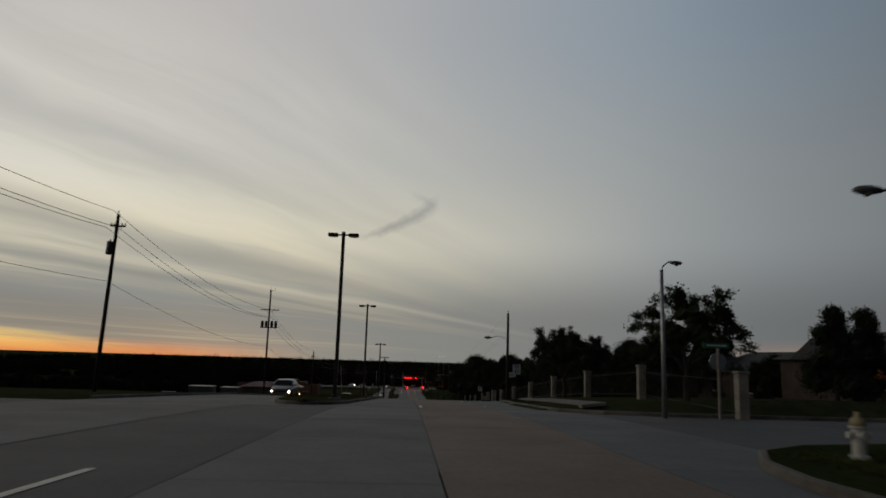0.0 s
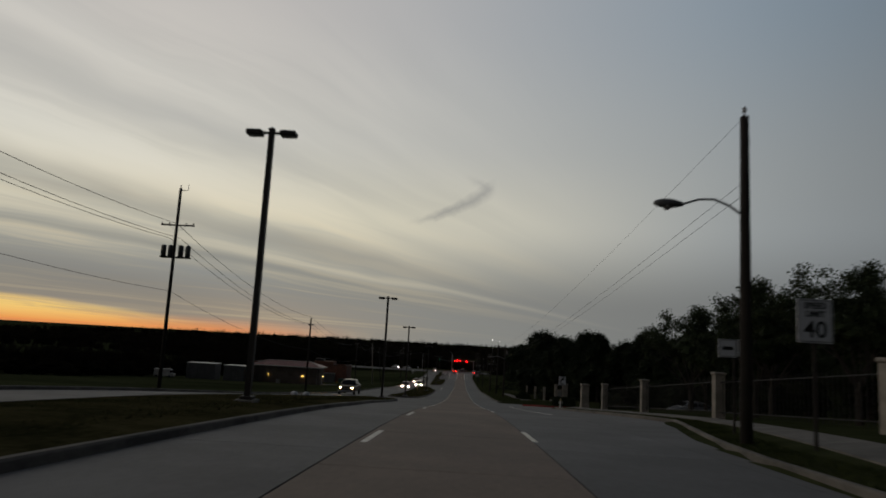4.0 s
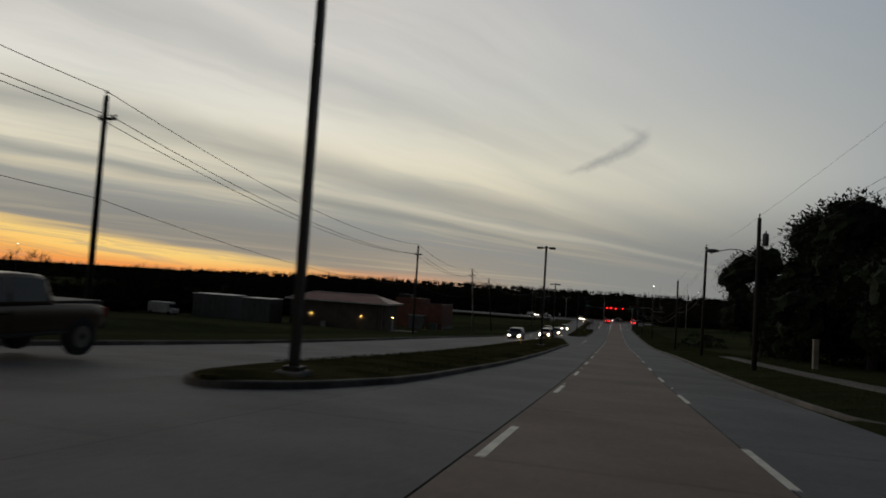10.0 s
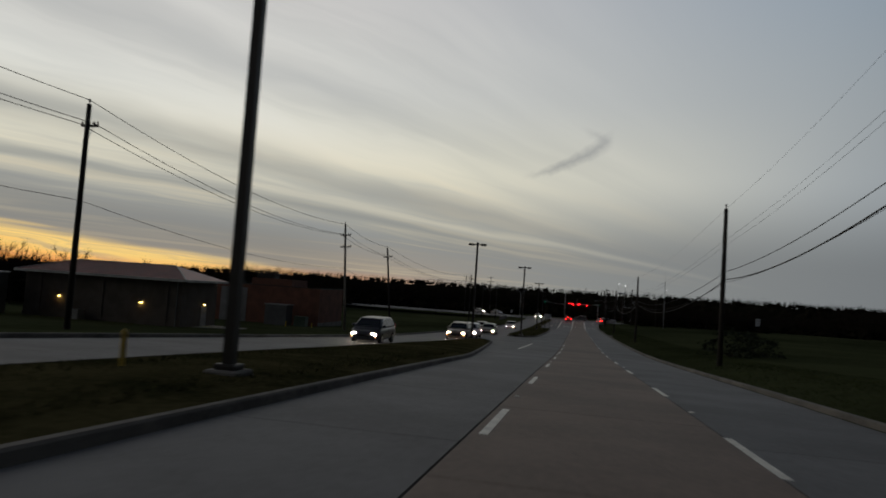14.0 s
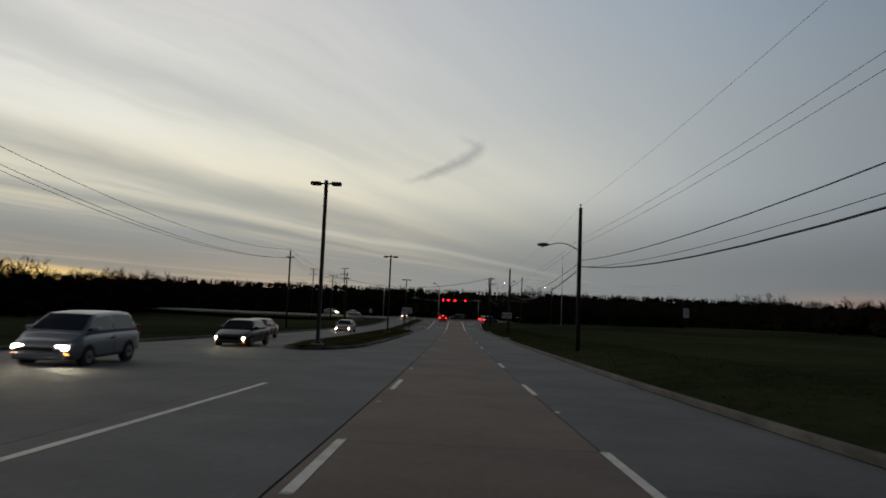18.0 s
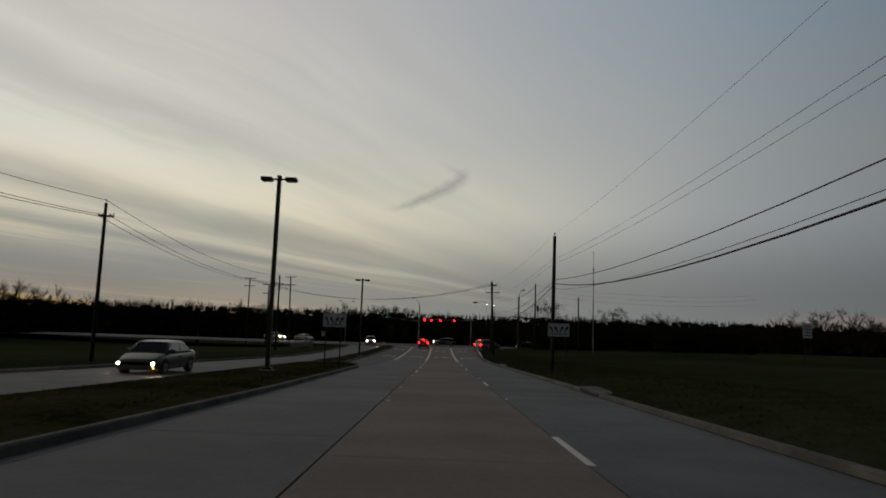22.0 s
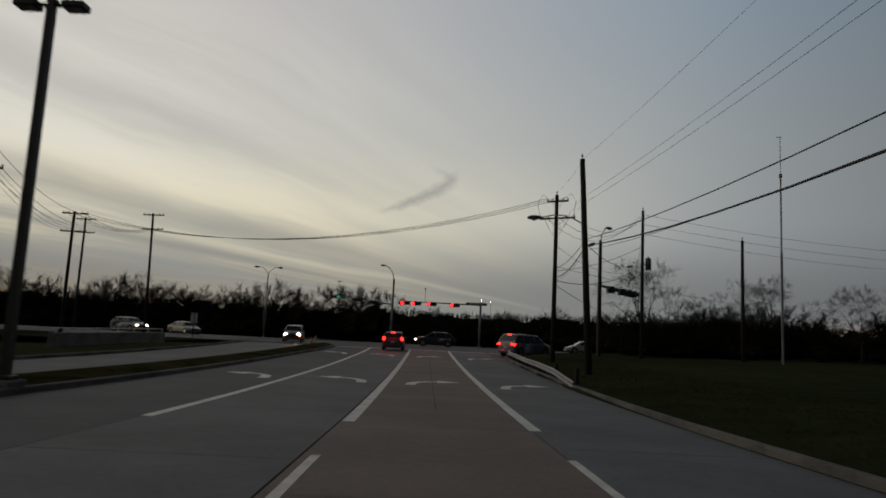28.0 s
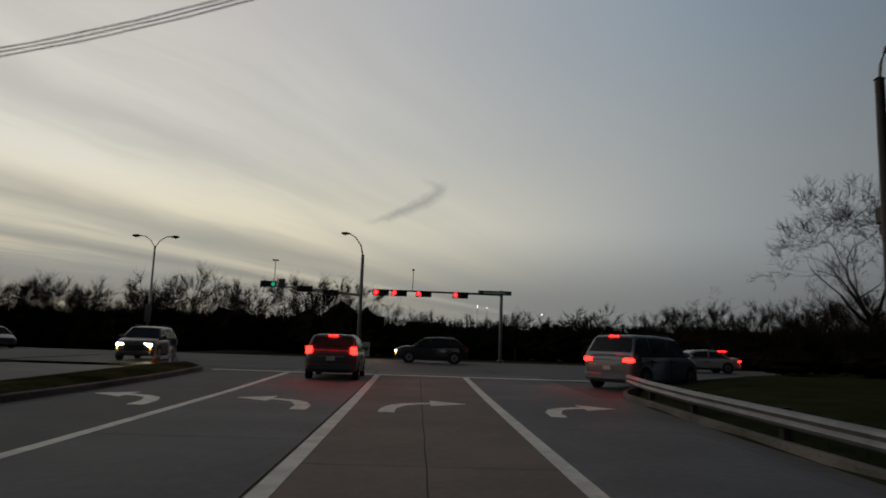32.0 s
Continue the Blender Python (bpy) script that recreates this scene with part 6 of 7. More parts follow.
woodland("back_woods", "deep dark woods behind the first trees", [(rng.uniform(-330, 330), rng.uniform(535, 620), rng.uniform(8, 10.5)) for _ in range(170)], 6, 8.6, 2)
woodland("edge_woods", "bare thicket beside the junction", [(24 + rng.uniform(0, 66), 474 + rng.uniform(2, 24), rng.uniform(5.0, 7.0)) for _ in range(44)], 5, 7.0, 2)


def corner_spot():
    x = 17.0 + 43 * rng.random() ** 1.3
    back = lerp([(8, 446), (10.8, 448.5), (14.5, 452.3), (20, 455.8), (30, 458), (60, 459.5)], x)
    front = lerp([(8, 440), (12, 439.6), (20, 441.2), (32, 446), (60, 450)], x)
    return x, front + (back - 1.2 - front) * rng.random(), rng.uniform(2.3, 3.6) + 1.4 * min(max((x - 22) / 8, 0), 1)


woodland("corner_thicket", "dense bare brush between the lawn and the corner", [corner_spot() for _ in range(90)], 8, 5.6, 2, 0.34)


# ---- buildings ----
def side_lamp(parent, x, y, z):
    """A down light on a wall that faces +x."""
    l = part("wall_lamp", G().box(x, y - 0.14, z - 0.08, x + 0.16, y + 0.14, z + 0.16, 0.03), BRONZE, parent)
    part("lens", G().box(x + 0.02, y - 0.11, z - 0.13, x + 0.14, y + 0.11, z - 0.082), WALLAMP, l)


def wall_lamp(parent, x, y, z):
    l = part("wall_lamp", G().box(x - 0.14, y - 0.16, z - 0.08, x + 0.14, y, z + 0.16, 0.03), BRONZE, parent)
    part("lens", G().box(x - 0.11, y - 0.14, z - 0.13, x + 0.11, y - 0.02, z - 0.082), WALLAMP, l)


def hip_building():
    """Low buff block building with a red hipped roof."""
    zb = ground_z(-44, 285) - 0.05
    b = thing("block_building", "low buff block building with a red hipped metal roof", "building", (0, 0, zb))
    x0, x1, y0, y1, h = -56.4, -38.3, 283.3, 289.8, 4.75
    part("wall", G().box(x0, y0, -0.6, x1, y0 + 0.3, h), BLOCK, b)
    part("wall", G().box(x1 - 0.3, y0 + 0.3, -0.6, x1, y1, h), BLOCK, b)
    part("wall", G().box(x0, y0 + 0.3, -0.6, x0 + 0.3, y1, h), BLOCK, b)
    part("wall", G().box(x0 + 0.3, y1 - 0.3, -0.6, x1 - 0.3, y1, h), BLOCK, b)
    o, r = 0.8, 1.35
    g = G()
    e = [(x0 - o, y0 - o, h), (x1 + o, y0 - o, h), (x1 + o, y1 + o, h), (x0 - o, y1 + o, h)]
    k = [(x0 + 3, (y0 + y1) / 2, h + r), (x1 - 3, (y0 + y1) / 2, h + r)]
    g.add(e + k, [(0, 1, 5, 4), (1, 2, 5), (2, 3, 4, 5), (3, 0, 4), (3, 2, 1, 0)])
    roof = part("roof", g, ROOFING, b)
    part("ridge_cap", G().tube([k[0], k[1]], 0.09, 6), FASCIA, roof)
    for q, p in ((e[0], k[0]), (e[1], k[1])):
        part("hip_cap", G().tube([q, p], 0.07, 6), FASCIA, roof)
    for i in range(1, 50):
        u = i / 50
        px = e[0][0] + (e[1][0] - e[0][0]) * u
        cut = min(1.0, (px - e[0][0]) / (3 + o), (e[1][0] - px) / (3 + o))
        part("roof_seam", G().tube([(px, y0 - o, h + 0.02), (px, y0 - o + ((y1 - y0) / 2 + o) * cut, h + 0.02 + r * cut)], 0.025, 4), ROOFING, roof)
    part("fascia", G().box(x0 - o, y0 - o - 0.03, h - 0.2, x1 + o, y0 - o, h + 0.03), FASCIA, roof)
    part("fascia", G().box(x1 + o, y0 - o, h - 0.2, x1 + o + 0.03, y1 + o, h + 0.03), FASCIA, roof)
    for x in (-52.2, -42.7):
        wall_lamp(b, x, y0, 2.35)
    side_lamp(b, x1, 287.4, 2.4)
    door = part("door", G().box(x1, 286.9, 0, x1 + 0.04, 287.9, 2.1), DOORPAINT, b)
    part("door_handle", G().box(x1 + 0.04, 287.0, 1.0, x1 + 0.09, 287.1, 1.06), GALV, door)
    part("doorstep", G().box(x1, 284.2, -0.2, x1 + 4.2, 289.2, 0.05), PALE, b)
    for x in (-54.6, -47.3, -40.0):
        part("wall_pier", G().box(x - 0.22, y0 - 0.09, -0.6, x + 0.22, y0, h - 0.05), BLOCK, b)
    part("plinth", G().box(x0 - 0.05, y0 - 0.06, -0.6, x1 + 0.05, y0 - 0.001, 0.5), BLOCK, b)
    part("downpipe", G().tube([(x1 - 0.5, y0 - 0.07, 0.1), (x1 - 0.5, y0 - 0.07, h - 0.15)], 0.045, 8), DOORPAINT, b)
    ac = thing("air_conditioner", "grey air conditioning unit at the wall", "air conditioner", (-49.2, 282.4, zb))
    part("case", G().box(-0.5, -0.5, 0, 0.5, 0.5, 1.1, 0.03), HVAC, ac)
    part("fan_guard", G().tube([(0, 0, 1.1), (0, 0, 1.14)], 0.4, 14), TRIM, ac)


hip_building()


def brick_building():
    zb = ground_z(-46, 315) - 0.05
    b = thing("brick_building", "flat-roofed brown brick building with a roof unit", "building", (0, 0, zb))
    x0, x1, y0, y1, h = -66.0, -35.8, 313.0, 322.5, 5.4
    part("wall", G().box(x0, y0, -0.6, x1, y0 + 0.3, h), BRICK, b)
    part("wall", G().box(x1 - 0.3, y0 + 0.3, -0.6, x1, y1, h), BRICK, b)
    part("wall", G().box(x0, y0 + 0.3, -0.6, x0 + 0.3, y1, h), BRICK, b)
    part("wall", G().box(x0 + 0.3, y1 - 0.3, -0.6, x1 - 0.3, y1, h), BRICK, b)
    part("roof", G().box(x0 + 0.3, y0 + 0.3, h - 0.5, x1 - 0.3, y1 - 0.3, h - 0.3), ASPHALT, b)
    part("coping", G().box(x0 - 0.05, y0 - 0.05, h, x1 + 0.05, y0 + 0.35, h + 0.1), TRIM, b)
    part("coping", G().box(x1 - 0.35, y0 + 0.35, h, x1 + 0.05, y1, h + 0.1), TRIM, b)
    part("base_course", G().box(x1, y0, -0.6, x1 + 0.06, y1, 0.6), PALE, b)
    part("raised_bay", G().box(-46.5, 313.36, h - 0.2, -40.3, 319.0, h + 1.05), BRICK, b)
    part("roller_door", G().box(-51.0, y0 - 0.05, 0.0, -46.9, y0, 4.9), DOORPAINT, b)
    u = thing("roof_unit", "dark steel ventilation unit on the flat roof", "roof unit", (-44.9, 315.2, zb + h + 1.05))
    part("case", G().box(-1.35, -0.9, 0, 1.35, 0.9, 0.6, 0.05), TRIM, u)
    part("hood", G().box(-1.55, -1.1, 0.6, 1.55, 1.1, 0.75, 0.04), TRIM, u)
    part("flue", G().tube([(-3.7, 0, -1.4), (-3.7, 0, -0.55)], 0.22, 8), TRIM, u)
    shed = thing("utility_shed", "small pale utility shelter with a flat top", "shed", (-40.6, 310.4, zb))
    part("body", G().box(-1.6, -1.0, -0.2, 1.6, 1.0, 2.9, 0.03), TRANSF, shed)
    part("lid", G().box(-1.7, -1.1, 2.9, 1.7, 1.1, 3.02), GALV, shed)
    cab = thing("utility_cabinet", "green utility cabinet beside the shelter", "utility cabinet", (-36.6, 309.0, zb))
    part("body", G().box(-0.8, -0.6, -0.2, 0.8, 0.6, 1.5, 0.04), UTIL, cab)
    part("lid", G().box(-0.86, -0.66, 1.5, 0.86, 0.66, 1.6), UTIL, cab)
    for x in (-33.6, -37.2):
        p = thing("bollard", "short yellow steel bollard", "bollard", (x, 305.5, zb), group="bollards")
        part("shaft", G().tube([(0, 0, -0.2), (0, 0, 1.0), (0, 0, 1.06)], [0.08, 0.08, 0.04], 10), YELLOW, p)


brick_building()


STEELGREY = material("grey_metal_cladding", (0.07, 0.075, 0.08), 0.6, 0.2, second=(0.05, 0.053, 0.057), grain=10, patch=0.8)


def storage():
    zb = ground_z(-60, 280) - 0.1
    for x, y, w, h, label in ((-69.4, 281, 3.9, 4.2, "pale metal storage building at the field"), (-59.9, 279.6, 2.75, 4.1, "grey metal storage building beside the block building")):
        c = thing("storage_building", label, "storage building", (x, y, zb))
        part("body", G().box(-w, -2.3, -0.1, w, 2.3, h, 0.05), STEELGREY, c)
        for i in range(int(w * 2)):
            part("rib", G().box(-w + 0.4 + i, -2.36, 0.1, -w + 0.6 + i, -2.302, h - 0.15), STEELGREY, c)
        part("roof_edge", G().box(-w - 0.1, -2.45, h, w + 0.1, 2.45, h + 0.12, 0.03), GALV, c)
    t = thing("parked_van", "white van parked by the containers", "van", (-79, 278, zb))
    part("body", G().box(-2.4, -1, 0.35, 2.0, 1, 2.3, 0.15), FASCIA, t)
    part("bonnet", G().box(2.0, -0.95, 0.35, 2.9, 0.95, 1.2, 0.12), FASCIA, t)
    part("windscreen", G().box(1.95, -0.8, 1.35, 2.03, 0.8, 2.0), GLASS, t)
    for wx in (-1.6, 2.0):
        for wy in (-0.95, 0.95):
            part("wheel", G().disc((wx, wy, 0.35), (0, 1, 0), 0.35, 0.22, 14), TYRE, t)


storage()


def house(x, y, turn, label):
    z = ground_z(x, y)
    hs = thing("house", label, "house", (x, y, z), turn)
    part("wall", G().box(-7, -0.15, -0.3, 7, 0.15, 3.0), DARKBRICK, hs)
    part("wall", G().box(-7, 0.15, -0.3, -6.7, 9, 3.0), DARKBRICK, hs)
    part("wall", G().box(6.7, 0.15, -0.3, 7, 9, 3.0), DARKBRICK, hs)
    part("wall", G().box(-6.7, 8.7, -0.3, 6.7, 9, 3.0), DARKBRICK, hs)
    part("roof", G().add([(-7.6, -0.6, 2.9), (7.6, -0.6, 2.9), (7.6, 9.6, 2.9), (-7.6, 9.6, 2.9), (-3.5, 4.5, 5.2), (3.5, 4.5, 5.2)], [(0, 1, 5, 4), (1, 2, 5), (2, 3, 4, 5), (3, 0, 4), (3, 2, 1, 0)]), ASPHALT, hs)
    part("gable", G().add([(-5.5, -0.7, 2.9), (-1.0, -0.7, 2.9), (-3.2, -0.7, 4.6), (-3.2, 3.5, 4.6), (-5.5, 3.5, 2.9), (-1.0, 3.5, 2.9)], [(0, 1, 2), (1, 5, 3, 2), (4, 0, 2, 3)]), ASPHALT, hs)
    w = part("window", G().box(1.5, -0.2, 0.9, 3.0, -0.152, 2.3), GLASS, hs)
    part("window_frame", G().box(1.4, -0.19, 0.8, 3.1, -0.16, 0.9), FASCIA, w)
    w = part("window", G().box(-4.2, -0.2, 0.9, -2.6, -0.152, 2.3), GLASS, hs)
    part("window_frame", G().box(-4.3, -0.19, 0.8, -2.5, -0.16, 0.9), FASCIA, w)


house(31.0, 100.0, -75, "single-storey house with a dark hipped roof behind the fence")
house(33.0, 122.0, -80, "single-storey house with a dark gabled roof behind trees")

wall_low = thing("low_wall", "low grey retaining wall with a steel rail", "wall")
za = ground_z(-22, 440)
part("wall", G().box(-23.6, 431, za - 0.5, -23.2, 449, za + 0.75), PALE, wall_low)
part("rail", G().tube([(-23.4, 431, za + 1.05), (-23.4, 449, za + 1.05)], 0.035, 6), GALV, wall_low)
for i in range(7):
    part("rail_post", G().box(-23.43, 431.5 + 2.85 * i, za + 0.75, -23.37, 431.56 + 2.85 * i, za + 1.05), GALV, wall_low)

# a few far lamps on the skyline
for x, y, z in ((30, 760, 9.0), (36, 770, 8.6), (70, 800, 7.6), (-330, 480, 7.5)):
    far = thing("distant_lamp", "tiny white floodlight far on the skyline", "lamp", (x, y, -12.4), group="distant lamps")
    part("pole", G().tube([(0, 0, 0), (0, 0, z + 12.4)], 0.1, 5), GREYPOLE, far)
    part("bulb", G().tube([(0, 0, z + 12.3), (0, 0, z + 12.55)], [0.14, 0.14], 6), FARLAMP, far)


# ---- vehicles ----
def paint(name, colour):
    return material(name, colour, 0.28, 0.35, second=tuple(c * 0.93 for c in colour), grain=3, spec=0.6)


BODIES = {
    # length, width, sill, stations along the length: (y, bonnet or waist height, roof height or None)
    "sedan": dict(l=4.7, w=1.82, belt=0.93, roof=1.44, cab=(-1.75, -0.95, 0.55, 1.35), nose=0.70, tail=0.98, r=0.32),
    "hatch": dict(l=4.2, w=1.86, belt=1.0, roof=1.58, cab=(-1.85, -1.55, 0.55, 1.45), nose=0.80, tail=1.02, r=0.30),
    "suv": dict(l=4.7, w=1.88, belt=1.06, roof=1.66, cab=(-2.25, -1.55, 0.40, 1.35), nose=0.95, tail=1.10, r=0.36),
    "van": dict(l=5.2, w=2.06, belt=1.20, roof=1.92, cab=(-2.5, -2.1, 0.75, 1.6), nose=1.05, tail=1.24, r=0.38),
    "pickup": dict(l=5.8, w=2.04, belt=1.26, roof=1.94, cab=(-1.15, -1.0, 0.75, 1.35), nose=1.22, tail=1.24, r=0.42),
}


def vehicle(kind, colour, label, category, x, y, turn, lamps="front", z=None):
    """A car facing +y before it is turned."""
    k = BODIES[kind]
    L, w, belt, roof, r = k["l"] / 2, k["w"] / 2, k["belt"], k["roof"], k["r"]
    c0, c1, c2, c3 = k["cab"]
    nose, tail = k["nose"], k["tail"]
    car = thing(kind if kind != "van" else "minivan", label, category, (x, y, road_z(y) if z is None else z), turn, group="vehicles")
    mat = paint("paint_%d_%d_%d" % tuple(int(99 * c) for c in colour), colour)

    def ring(yy, low, high, half):
        pts = [(0.0, low), (0.55, low), (0.88, low + 0.02), (0.965, low + 0.09), (0.99, low + 0.2), (1.0, low + (high - low) * 0.55), (0.985, low + (high - low) * 0.78), (0.955, high - 0.07), (0.90, high - 0.02), (0.80, high), (0.4, high + 0.015), (0.0, high + 0.02)]
        return [(half * px, yy, pz) for px, pz in pts] + [(-half * px, yy, pz) for px, pz in pts[-2:0:-1]]

    stations = [(-L, 0.46, tail - 0.22, 0.80), (-L + 0.03, 0.38, tail - 0.12, 0.88), (-L + 0.10, 0.31, tail - 0.05, 0.94), (-L + 0.28, 0.26, tail - 0.01, 0.985), (-L + 0.6, 0.22, (tail + belt) / 2, 1.0), (c0 + 0.4, 0.20, belt, 1.0),
                (0.0, 0.19, belt - 0.01, 1.0), (c3 - 0.1, 0.20, belt - 0.02, 1.0), ((c3 + L - 0.5) / 2, 0.21, (belt + nose) / 2 + 0.05, 0.995), (L - 0.5, 0.23, nose + 0.05, 0.97), (L - 0.24, 0.26, nose - 0.01, 0.92), (L - 0.10, 0.29, nose - 0.08, 0.86), (L, 0.38, nose - 0.2, 0.74)]
    clear = 0.27 if kind == "pickup" else 0.0
    part("body", G().loft([ring(a, lo + clear, hi, w * f) for a, lo, hi, f in stations]), mat, car, smooth=True)

    def height(q):
        """The cabin's outline along the car."""
        if q <= c1:
            u = max(0.0, (q - c0) / (c1 - c0))
            return belt - 0.03 + (roof - 0.05 - belt + 0.03) * u
        if q >= c2:
            u = max(0.0, (c3 - q) / (c3 - c2))
            return belt - 0.05 + (roof - 0.04 - belt + 0.05) * u ** 0.9
        u = (q - c1) / (c2 - c1)
        return roof - 0.05 + 0.05 * math.sin(math.pi * min(1, u * 1.1 + 0.02)) ** 0.6

    wb, wt = w * 0.945, w * 0.76

    def side_x(zz):
        u = max(0.0, min(1.0, (zz - belt) / (roof - belt)))
        return wb + (wt - wb) * u ** 1.25

    rings = []
    for q in [c0 + (c1 - c0) * u for u in (0.0, 0.5, 0.92)] + [c1 + (c2 - c1) * u for u in (0.04, 0.2, 0.5, 0.8, 0.97)] + [c2 + (c3 - c2) * u for u in (0.06, 0.5, 1.0)]:
        h = height(q)
        lowz = belt - 0.12
        rim = min(0.07, max(0.0, h - belt))
        xs = [(side_x(lowz), lowz), (side_x((lowz + h) / 2), (lowz + h) / 2), (side_x(h - rim), h - rim), (side_x(h) - rim * 0.5, h - rim * 0.25), (side_x(h) - rim * 1.6, h), (0, h + 0.015)]
        rings.append([(a, q, c) for a, c in xs] + [(-a, q, c) for a, c in xs[-2::-1]])
    part("roof", G().loft(rings), mat, car, smooth=True)

    def patch(name, rows, mat_p=GLASS):
        """A thin curved pane from rows of outer points."""
        g = G()
        m = len(rows[0])
        for row in rows:
            g.v += [tuple(p) for p in row]
        for a in range(len(rows) - 1):
            for c in range(m - 1):
                q = a * m + c
                g.f.append((q, q + 1, q + 1 + m, q + m))
        part(name, g, mat_p, car, smooth=True)

    for name, qa, qb, out in (("windscreen", c2 + (c3 - c2) * 0.10, c3 - (c3 - c2) * 0.14, 1), ("rear_window", c0 + (c1 - c0) * 0.16, c1 - (c1 - c0) * 0.12, -1)):
        rows = []
        for a in range(5):
            q = qa + (qb - qa) * a / 4
            h = height(q)
            half = side_x(h) - 0.10
            rows.append([(half * u, q + out * 0.012, h + 0.022 - 0.012 * u * u) for u in (-1, -0.6, 0, 0.6, 1)])
        patch(name, rows if out > 0 else rows)
    edges = [0.02, 0.30, 0.64, 0.96] if kind in ("van", "suv") else [0.06, 0.48, 0.95]
    for side in (-1, 1):
        for u, v in zip(edges, edges[1:]):
            y0, y1 = c0 + (c3 - c0) * u + 0.04, c0 + (c3 - c0) * v - 0.04
            low_row, high_row = [], []
            for a in range(7):
                q = y0 + (y1 - y0) * a / 6
                top_z = max(belt + 0.045, height(q) - 0.10)
                low_row.append((side * (side_x(belt + 0.04) + 0.012), q, belt + 0.04))
                high_row.append((side * (side_x(top_z) + 0.012), q, top_z))
            patch("side_window", [low_row, [tuple((p[n_] + q[n_]) / 2 for n_ in range(3)) for p, q in zip(low_row, high_row)], high_row])
        g = G().box(min(side * w * 0.96, side * (w + 0.17)), c3 - 0.55, belt + 0.0, max(side * w * 0.96, side * (w + 0.17)), c3 - 0.38, belt + 0.15, 0.04)
        part("door_mirror", g, mat, car)
        for q in (c0 + (c3 - c0) * edges[1], c0 + (c3 - c0) * edges[-2]):
            part("door_seam", G().box(min(side * w * 0.97, side * w * 1.002), q - 0.008, 0.34 + clear, max(side * w * 0.97, side * w * 1.002), q + 0.008, belt - 0.14), TRIM, car)
            part("door_handle", G().box(min(side * w * 0.985, side * (w + 0.02)), q + 0.08, belt - 0.24, max(side * w * 0.985, side * (w + 0.02)), q + 0.28, belt - 0.20, 0.008), TRIM, car)
        part("sill_strip", G().box(min(side * w * 0.96, side * w * 1.004), -L + 1.35, 0.24 + clear, max(side * w * 0.96, side * w * 1.004), L - 1.4, 0.32 + clear, 0.01), TRIM, car)
    for wy in (-L + 0.88, L - 0.92):
        for side in (-1, 1):
            part("wheel_arch", G().disc((side * (w - 0.07), wy, r + 0.01), (1, 0, 0), r + 0.06, 0.155, 24), TRIM, car)
            tyre = part("wheel", G().disc((side * (w - 0.09), wy, r), (1, 0, 0), r, 0.21, 24), TYRE, car)
            part("rim", G().disc((side * (w + 0.012), wy, r), (1, 0, 0), r * 0.64, 0.03, 16), RIM, tyre)
            part("hub", G().disc((side * (w + 0.03), wy, r), (1, 0, 0), r * 0.2, 0.02, 10), TRIM, tyre)
    part("rear_bumper", G().box(-w * 0.90, -L - 0.06, 0.30 + clear, w * 0.90, -L + 0.14, 0.56 + clear, 0.06), TRIM if kind in ("suv", "pickup") else mat, car)
    part("front_bumper", G().box(-w * (0.82 + clear * 0.4), L - 0.12, 0.24 + clear, w * (0.82 + clear * 0.4), L + 0.05 + clear * 0.3, 0.46 + clear, 0.06), RIM if kind == "pickup" else mat, car)
    part("grille", G().box(-w * 0.48, L - 0.08, 0.50 + clear, w * 0.48, L + 0.035, nose - 0.20, 0.03), TRIM, car)
    part("number_plate", G().box(-0.15, -L - 0.05, 0.66, 0.15, -L - 0.02, 0.80), FASCIA, car)
    part("tailgate_strip", G().box(-w * 0.5, -L - 0.02, tail - 0.24, w * 0.5, -L + 0.03, tail - 0.20, 0.01), RIM, car)
    for side in (-1, 1):
        x0, x1 = sorted((side * w * 0.50, side * w * 0.84))
        hz = nose - 0.22
        part("headlight", G().box(x0, L - 0.20, hz - 0.06, x1, L - 0.01, hz + 0.08, 0.035), (WARMLAMP if kind == "pickup" else HEADLAMP) if lamps == "front" else LAMPGLASS, car)
        tz = tail - 0.22 if kind != "hatch" else 1.02
        inner = 0.60 if kind in ("van", "sedan") else 0.72
        tx0, tx1 = sorted((side * w * inner, side * w * 0.955))
        part("tail_light", G().box(tx0, -L - 0.015 if kind != "hatch" else -L + 0.02, tz - (0.08 if inner < 0.7 else 0.15), tx1, -L + 0.2, tz + (0.07 if inner < 0.7 else 0.12), 0.03), LENSRED if lamps == "rear" else REDKERB, car)
        if lamps == "front":
            part("turn_light", G().box(x0, L - 0.16, hz - 0.2, x1, L - 0.02, hz - 0.14, 0.01), LENSAMB, car)
    if lamps == "rear":
        part("high_brake_light", G().box(-0.16, c1 - 0.10 if kind != "sedan" else c0, roof - 0.08, 0.16, c1 + 0.02, roof - 0.04), LENSRED, car)
    if kind == "pickup":
        for j in range(3):
            part("grille_bar", G().box(-w * 0.46, L + 0.03, 0.80 + 0.075 * j, w * 0.46, L + 0.055, 0.825 + 0.075 * j, 0.006), RIM, car, "chrome bar")
        part("cargo_bed", G().box(-w * 0.86, -L + 0.1, belt - 0.35, w * 0.86, c0 - 0.1, belt + 0.045), TRIM, car)
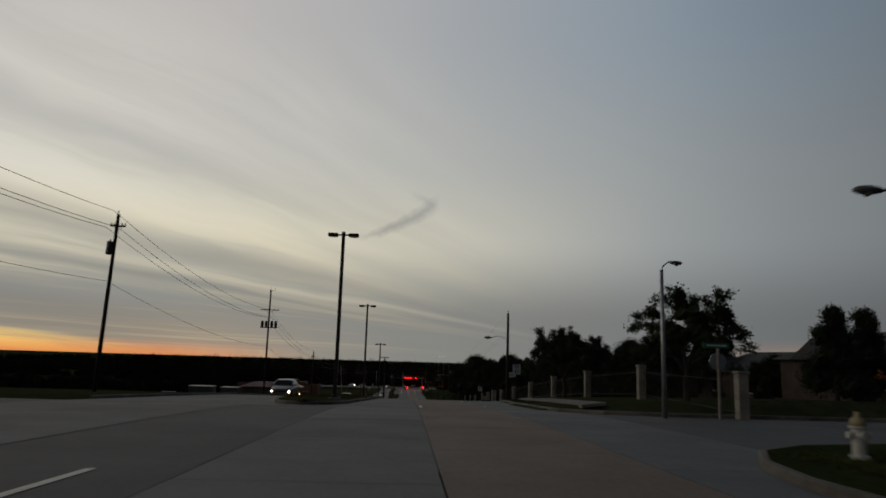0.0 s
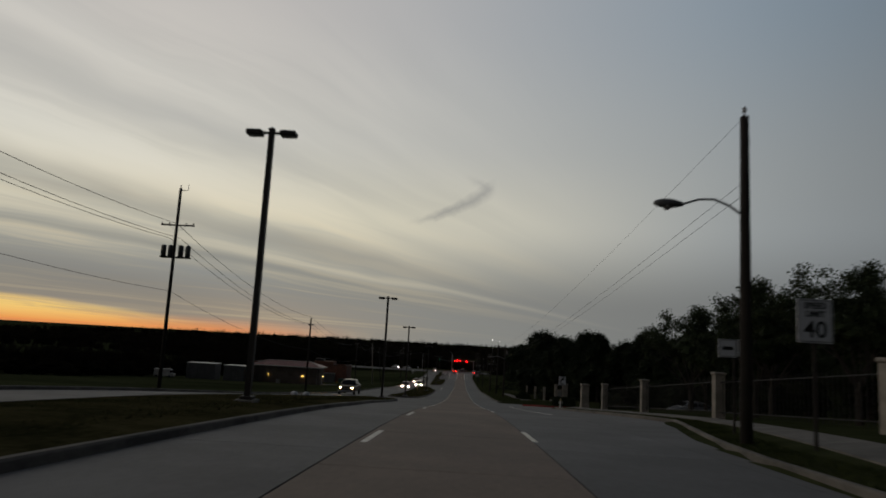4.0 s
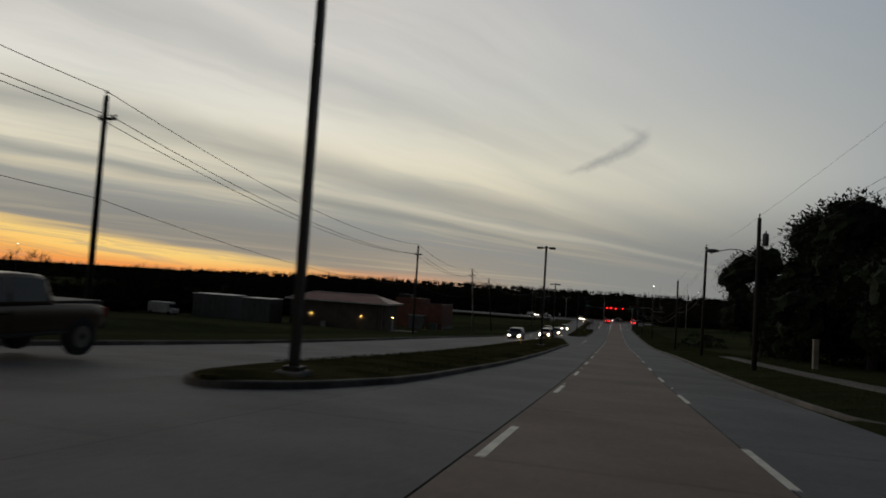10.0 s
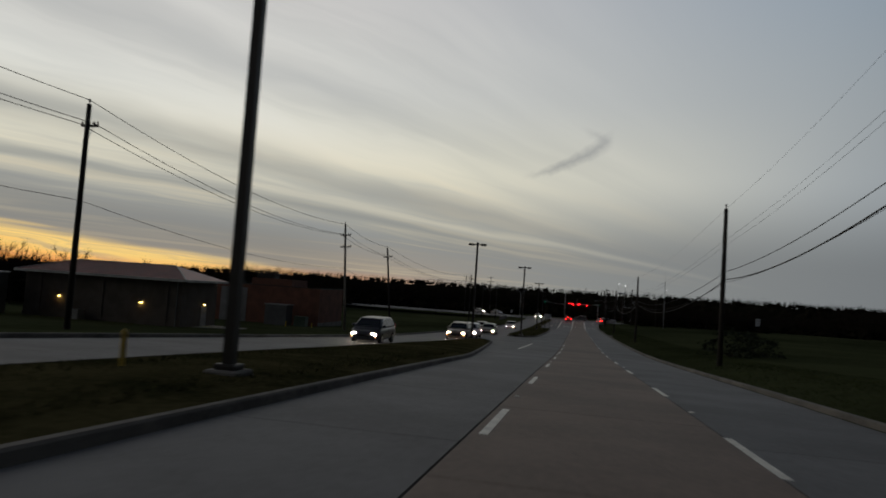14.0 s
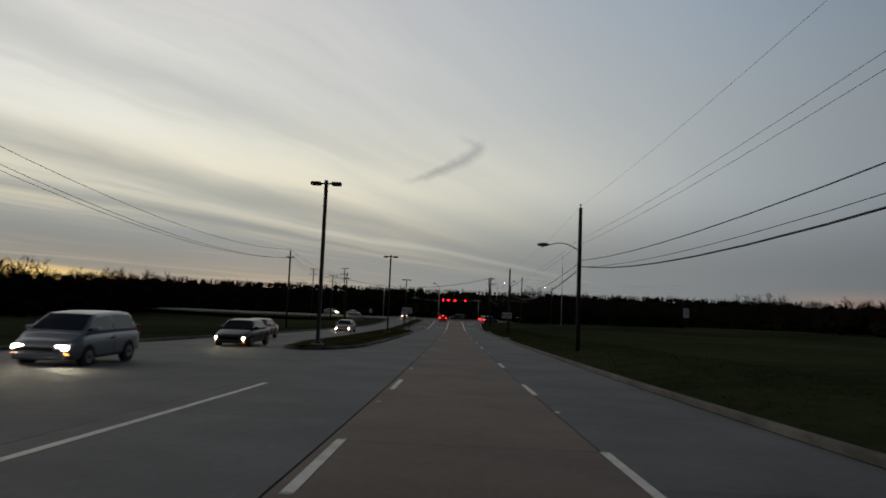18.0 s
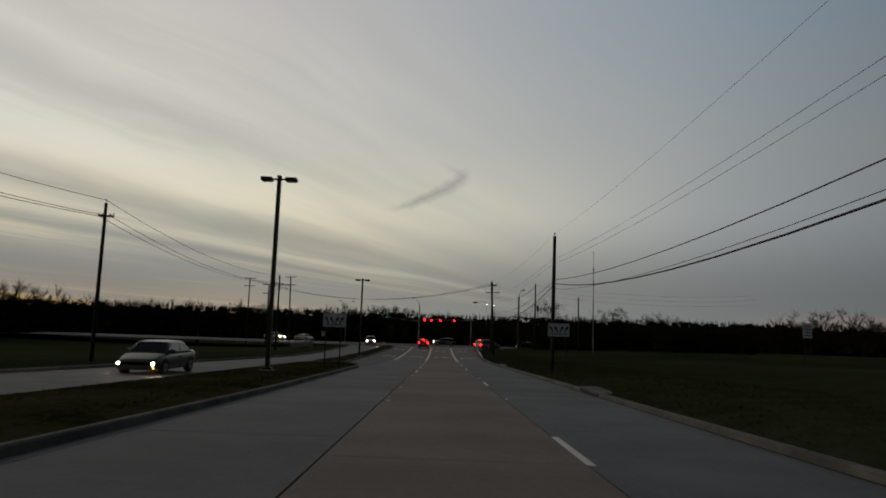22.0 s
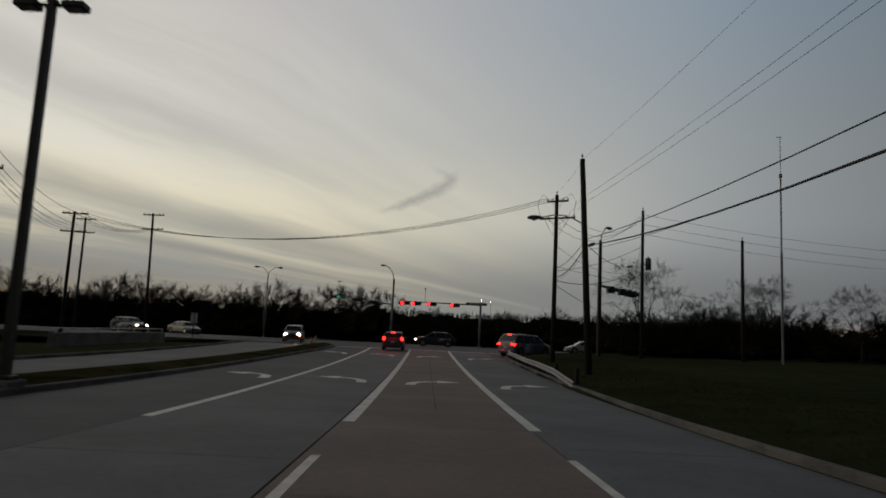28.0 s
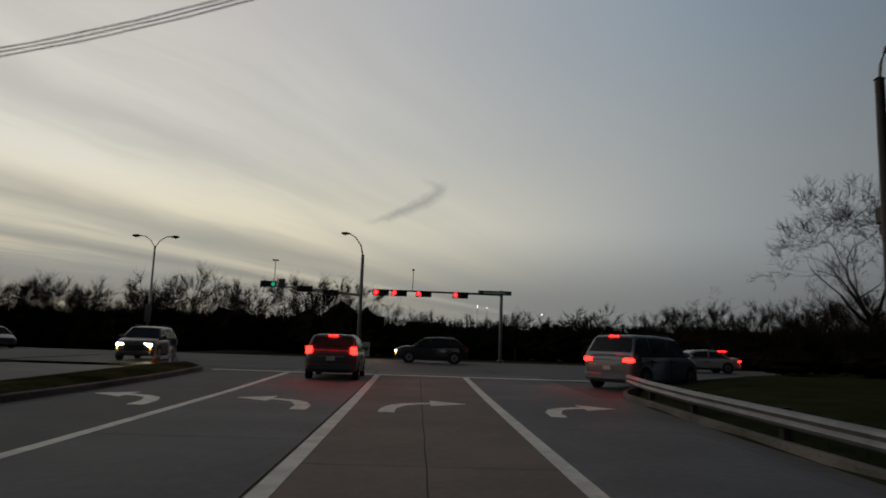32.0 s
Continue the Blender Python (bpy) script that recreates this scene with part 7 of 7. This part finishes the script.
    if kind in ("van", "suv"):
        for side in (-1, 1):
            part("roof_rail", G().tube([(side * wt * 0.9, c1 + 0.15, roof + 0.0), (side * wt * 0.9, c1 + 0.3, roof + 0.05), (side * wt * 0.9, c2 - 0.4, roof + 0.05), (side * wt * 0.9, c2 - 0.2, roof)], 0.018, 6), TRIM, car)
    return car


vehicle("hatch", (0.07, 0.072, 0.078), "dark grey hatchback waiting at the signal with brake lights lit", "car", -2.75, 448.5, 0, "rear")
vehicle("van", (0.19, 0.21, 0.23), "silver minivan turning the corner with brake lights lit", "car", 8.95, 448.2, -48, "rear")
vehicle("sedan", (0.42, 0.42, 0.41), "silver sedan on the cross street beyond the minivan", "car", 18.6, 466.0, 90, "rear")
vehicle("suv", (0.045, 0.045, 0.05), "black sport utility car crossing the junction", "car", 1.2, 466.8, 90, "front")
vehicle("sedan", (0.16, 0.16, 0.17), "grey sedan waiting on the far side street", "car", -29.0, 470.0, 233, "none")
vehicle("suv", (0.25, 0.25, 0.26), "pale car waiting beyond the median", "car", -35.2, 469.0, 240, "front")
vehicle("pickup", (0.085, 0.06, 0.036), "brown pickup truck with lit headlamps", "pickup truck", -13.6, 185.0, 180)
vehicle("hatch", (0.045, 0.05, 0.058), "dark grey hatchback with lit headlamps beside the median", "car", -12.8, 264.9, 180)
vehicle("hatch", (0.40, 0.41, 0.43), "silver hatchback with lit headlamps", "car", -11.4, 296.5, 180)
vehicle("sedan", (0.04, 0.045, 0.04), "dark sedan with lit headlamps", "car", -11.5, 313.0, 180)
vehicle("sedan", (0.14, 0.07, 0.055), "brown sedan with lit headlamps", "car", -14.3, 325.5, 180)
vehicle("suv", (0.20, 0.17, 0.13), "tan sport utility car with lit headlamps", "car", -10.9, 286.5, 180)
vehicle("sedan", (0.10, 0.11, 0.08), "olive sedan with lit headlamps", "car", -12.6, 355.0, 180)
vehicle("suv", (0.10, 0.10, 0.11), "dark sport utility car waiting with lit headlamps", "car", -13.4, 457.5, 186)
vehicle("sedan", (0.12, 0.12, 0.13), "grey sedan with lit headlamps at the first junction", "car", -12.6, 112.0, 180)
vehicle("sedan", (0.25, 0.27, 0.30), "pale sedan parked in the lot behind the fence", "car", 24.0, 168.0, 100, "none", ground_z(24, 168))
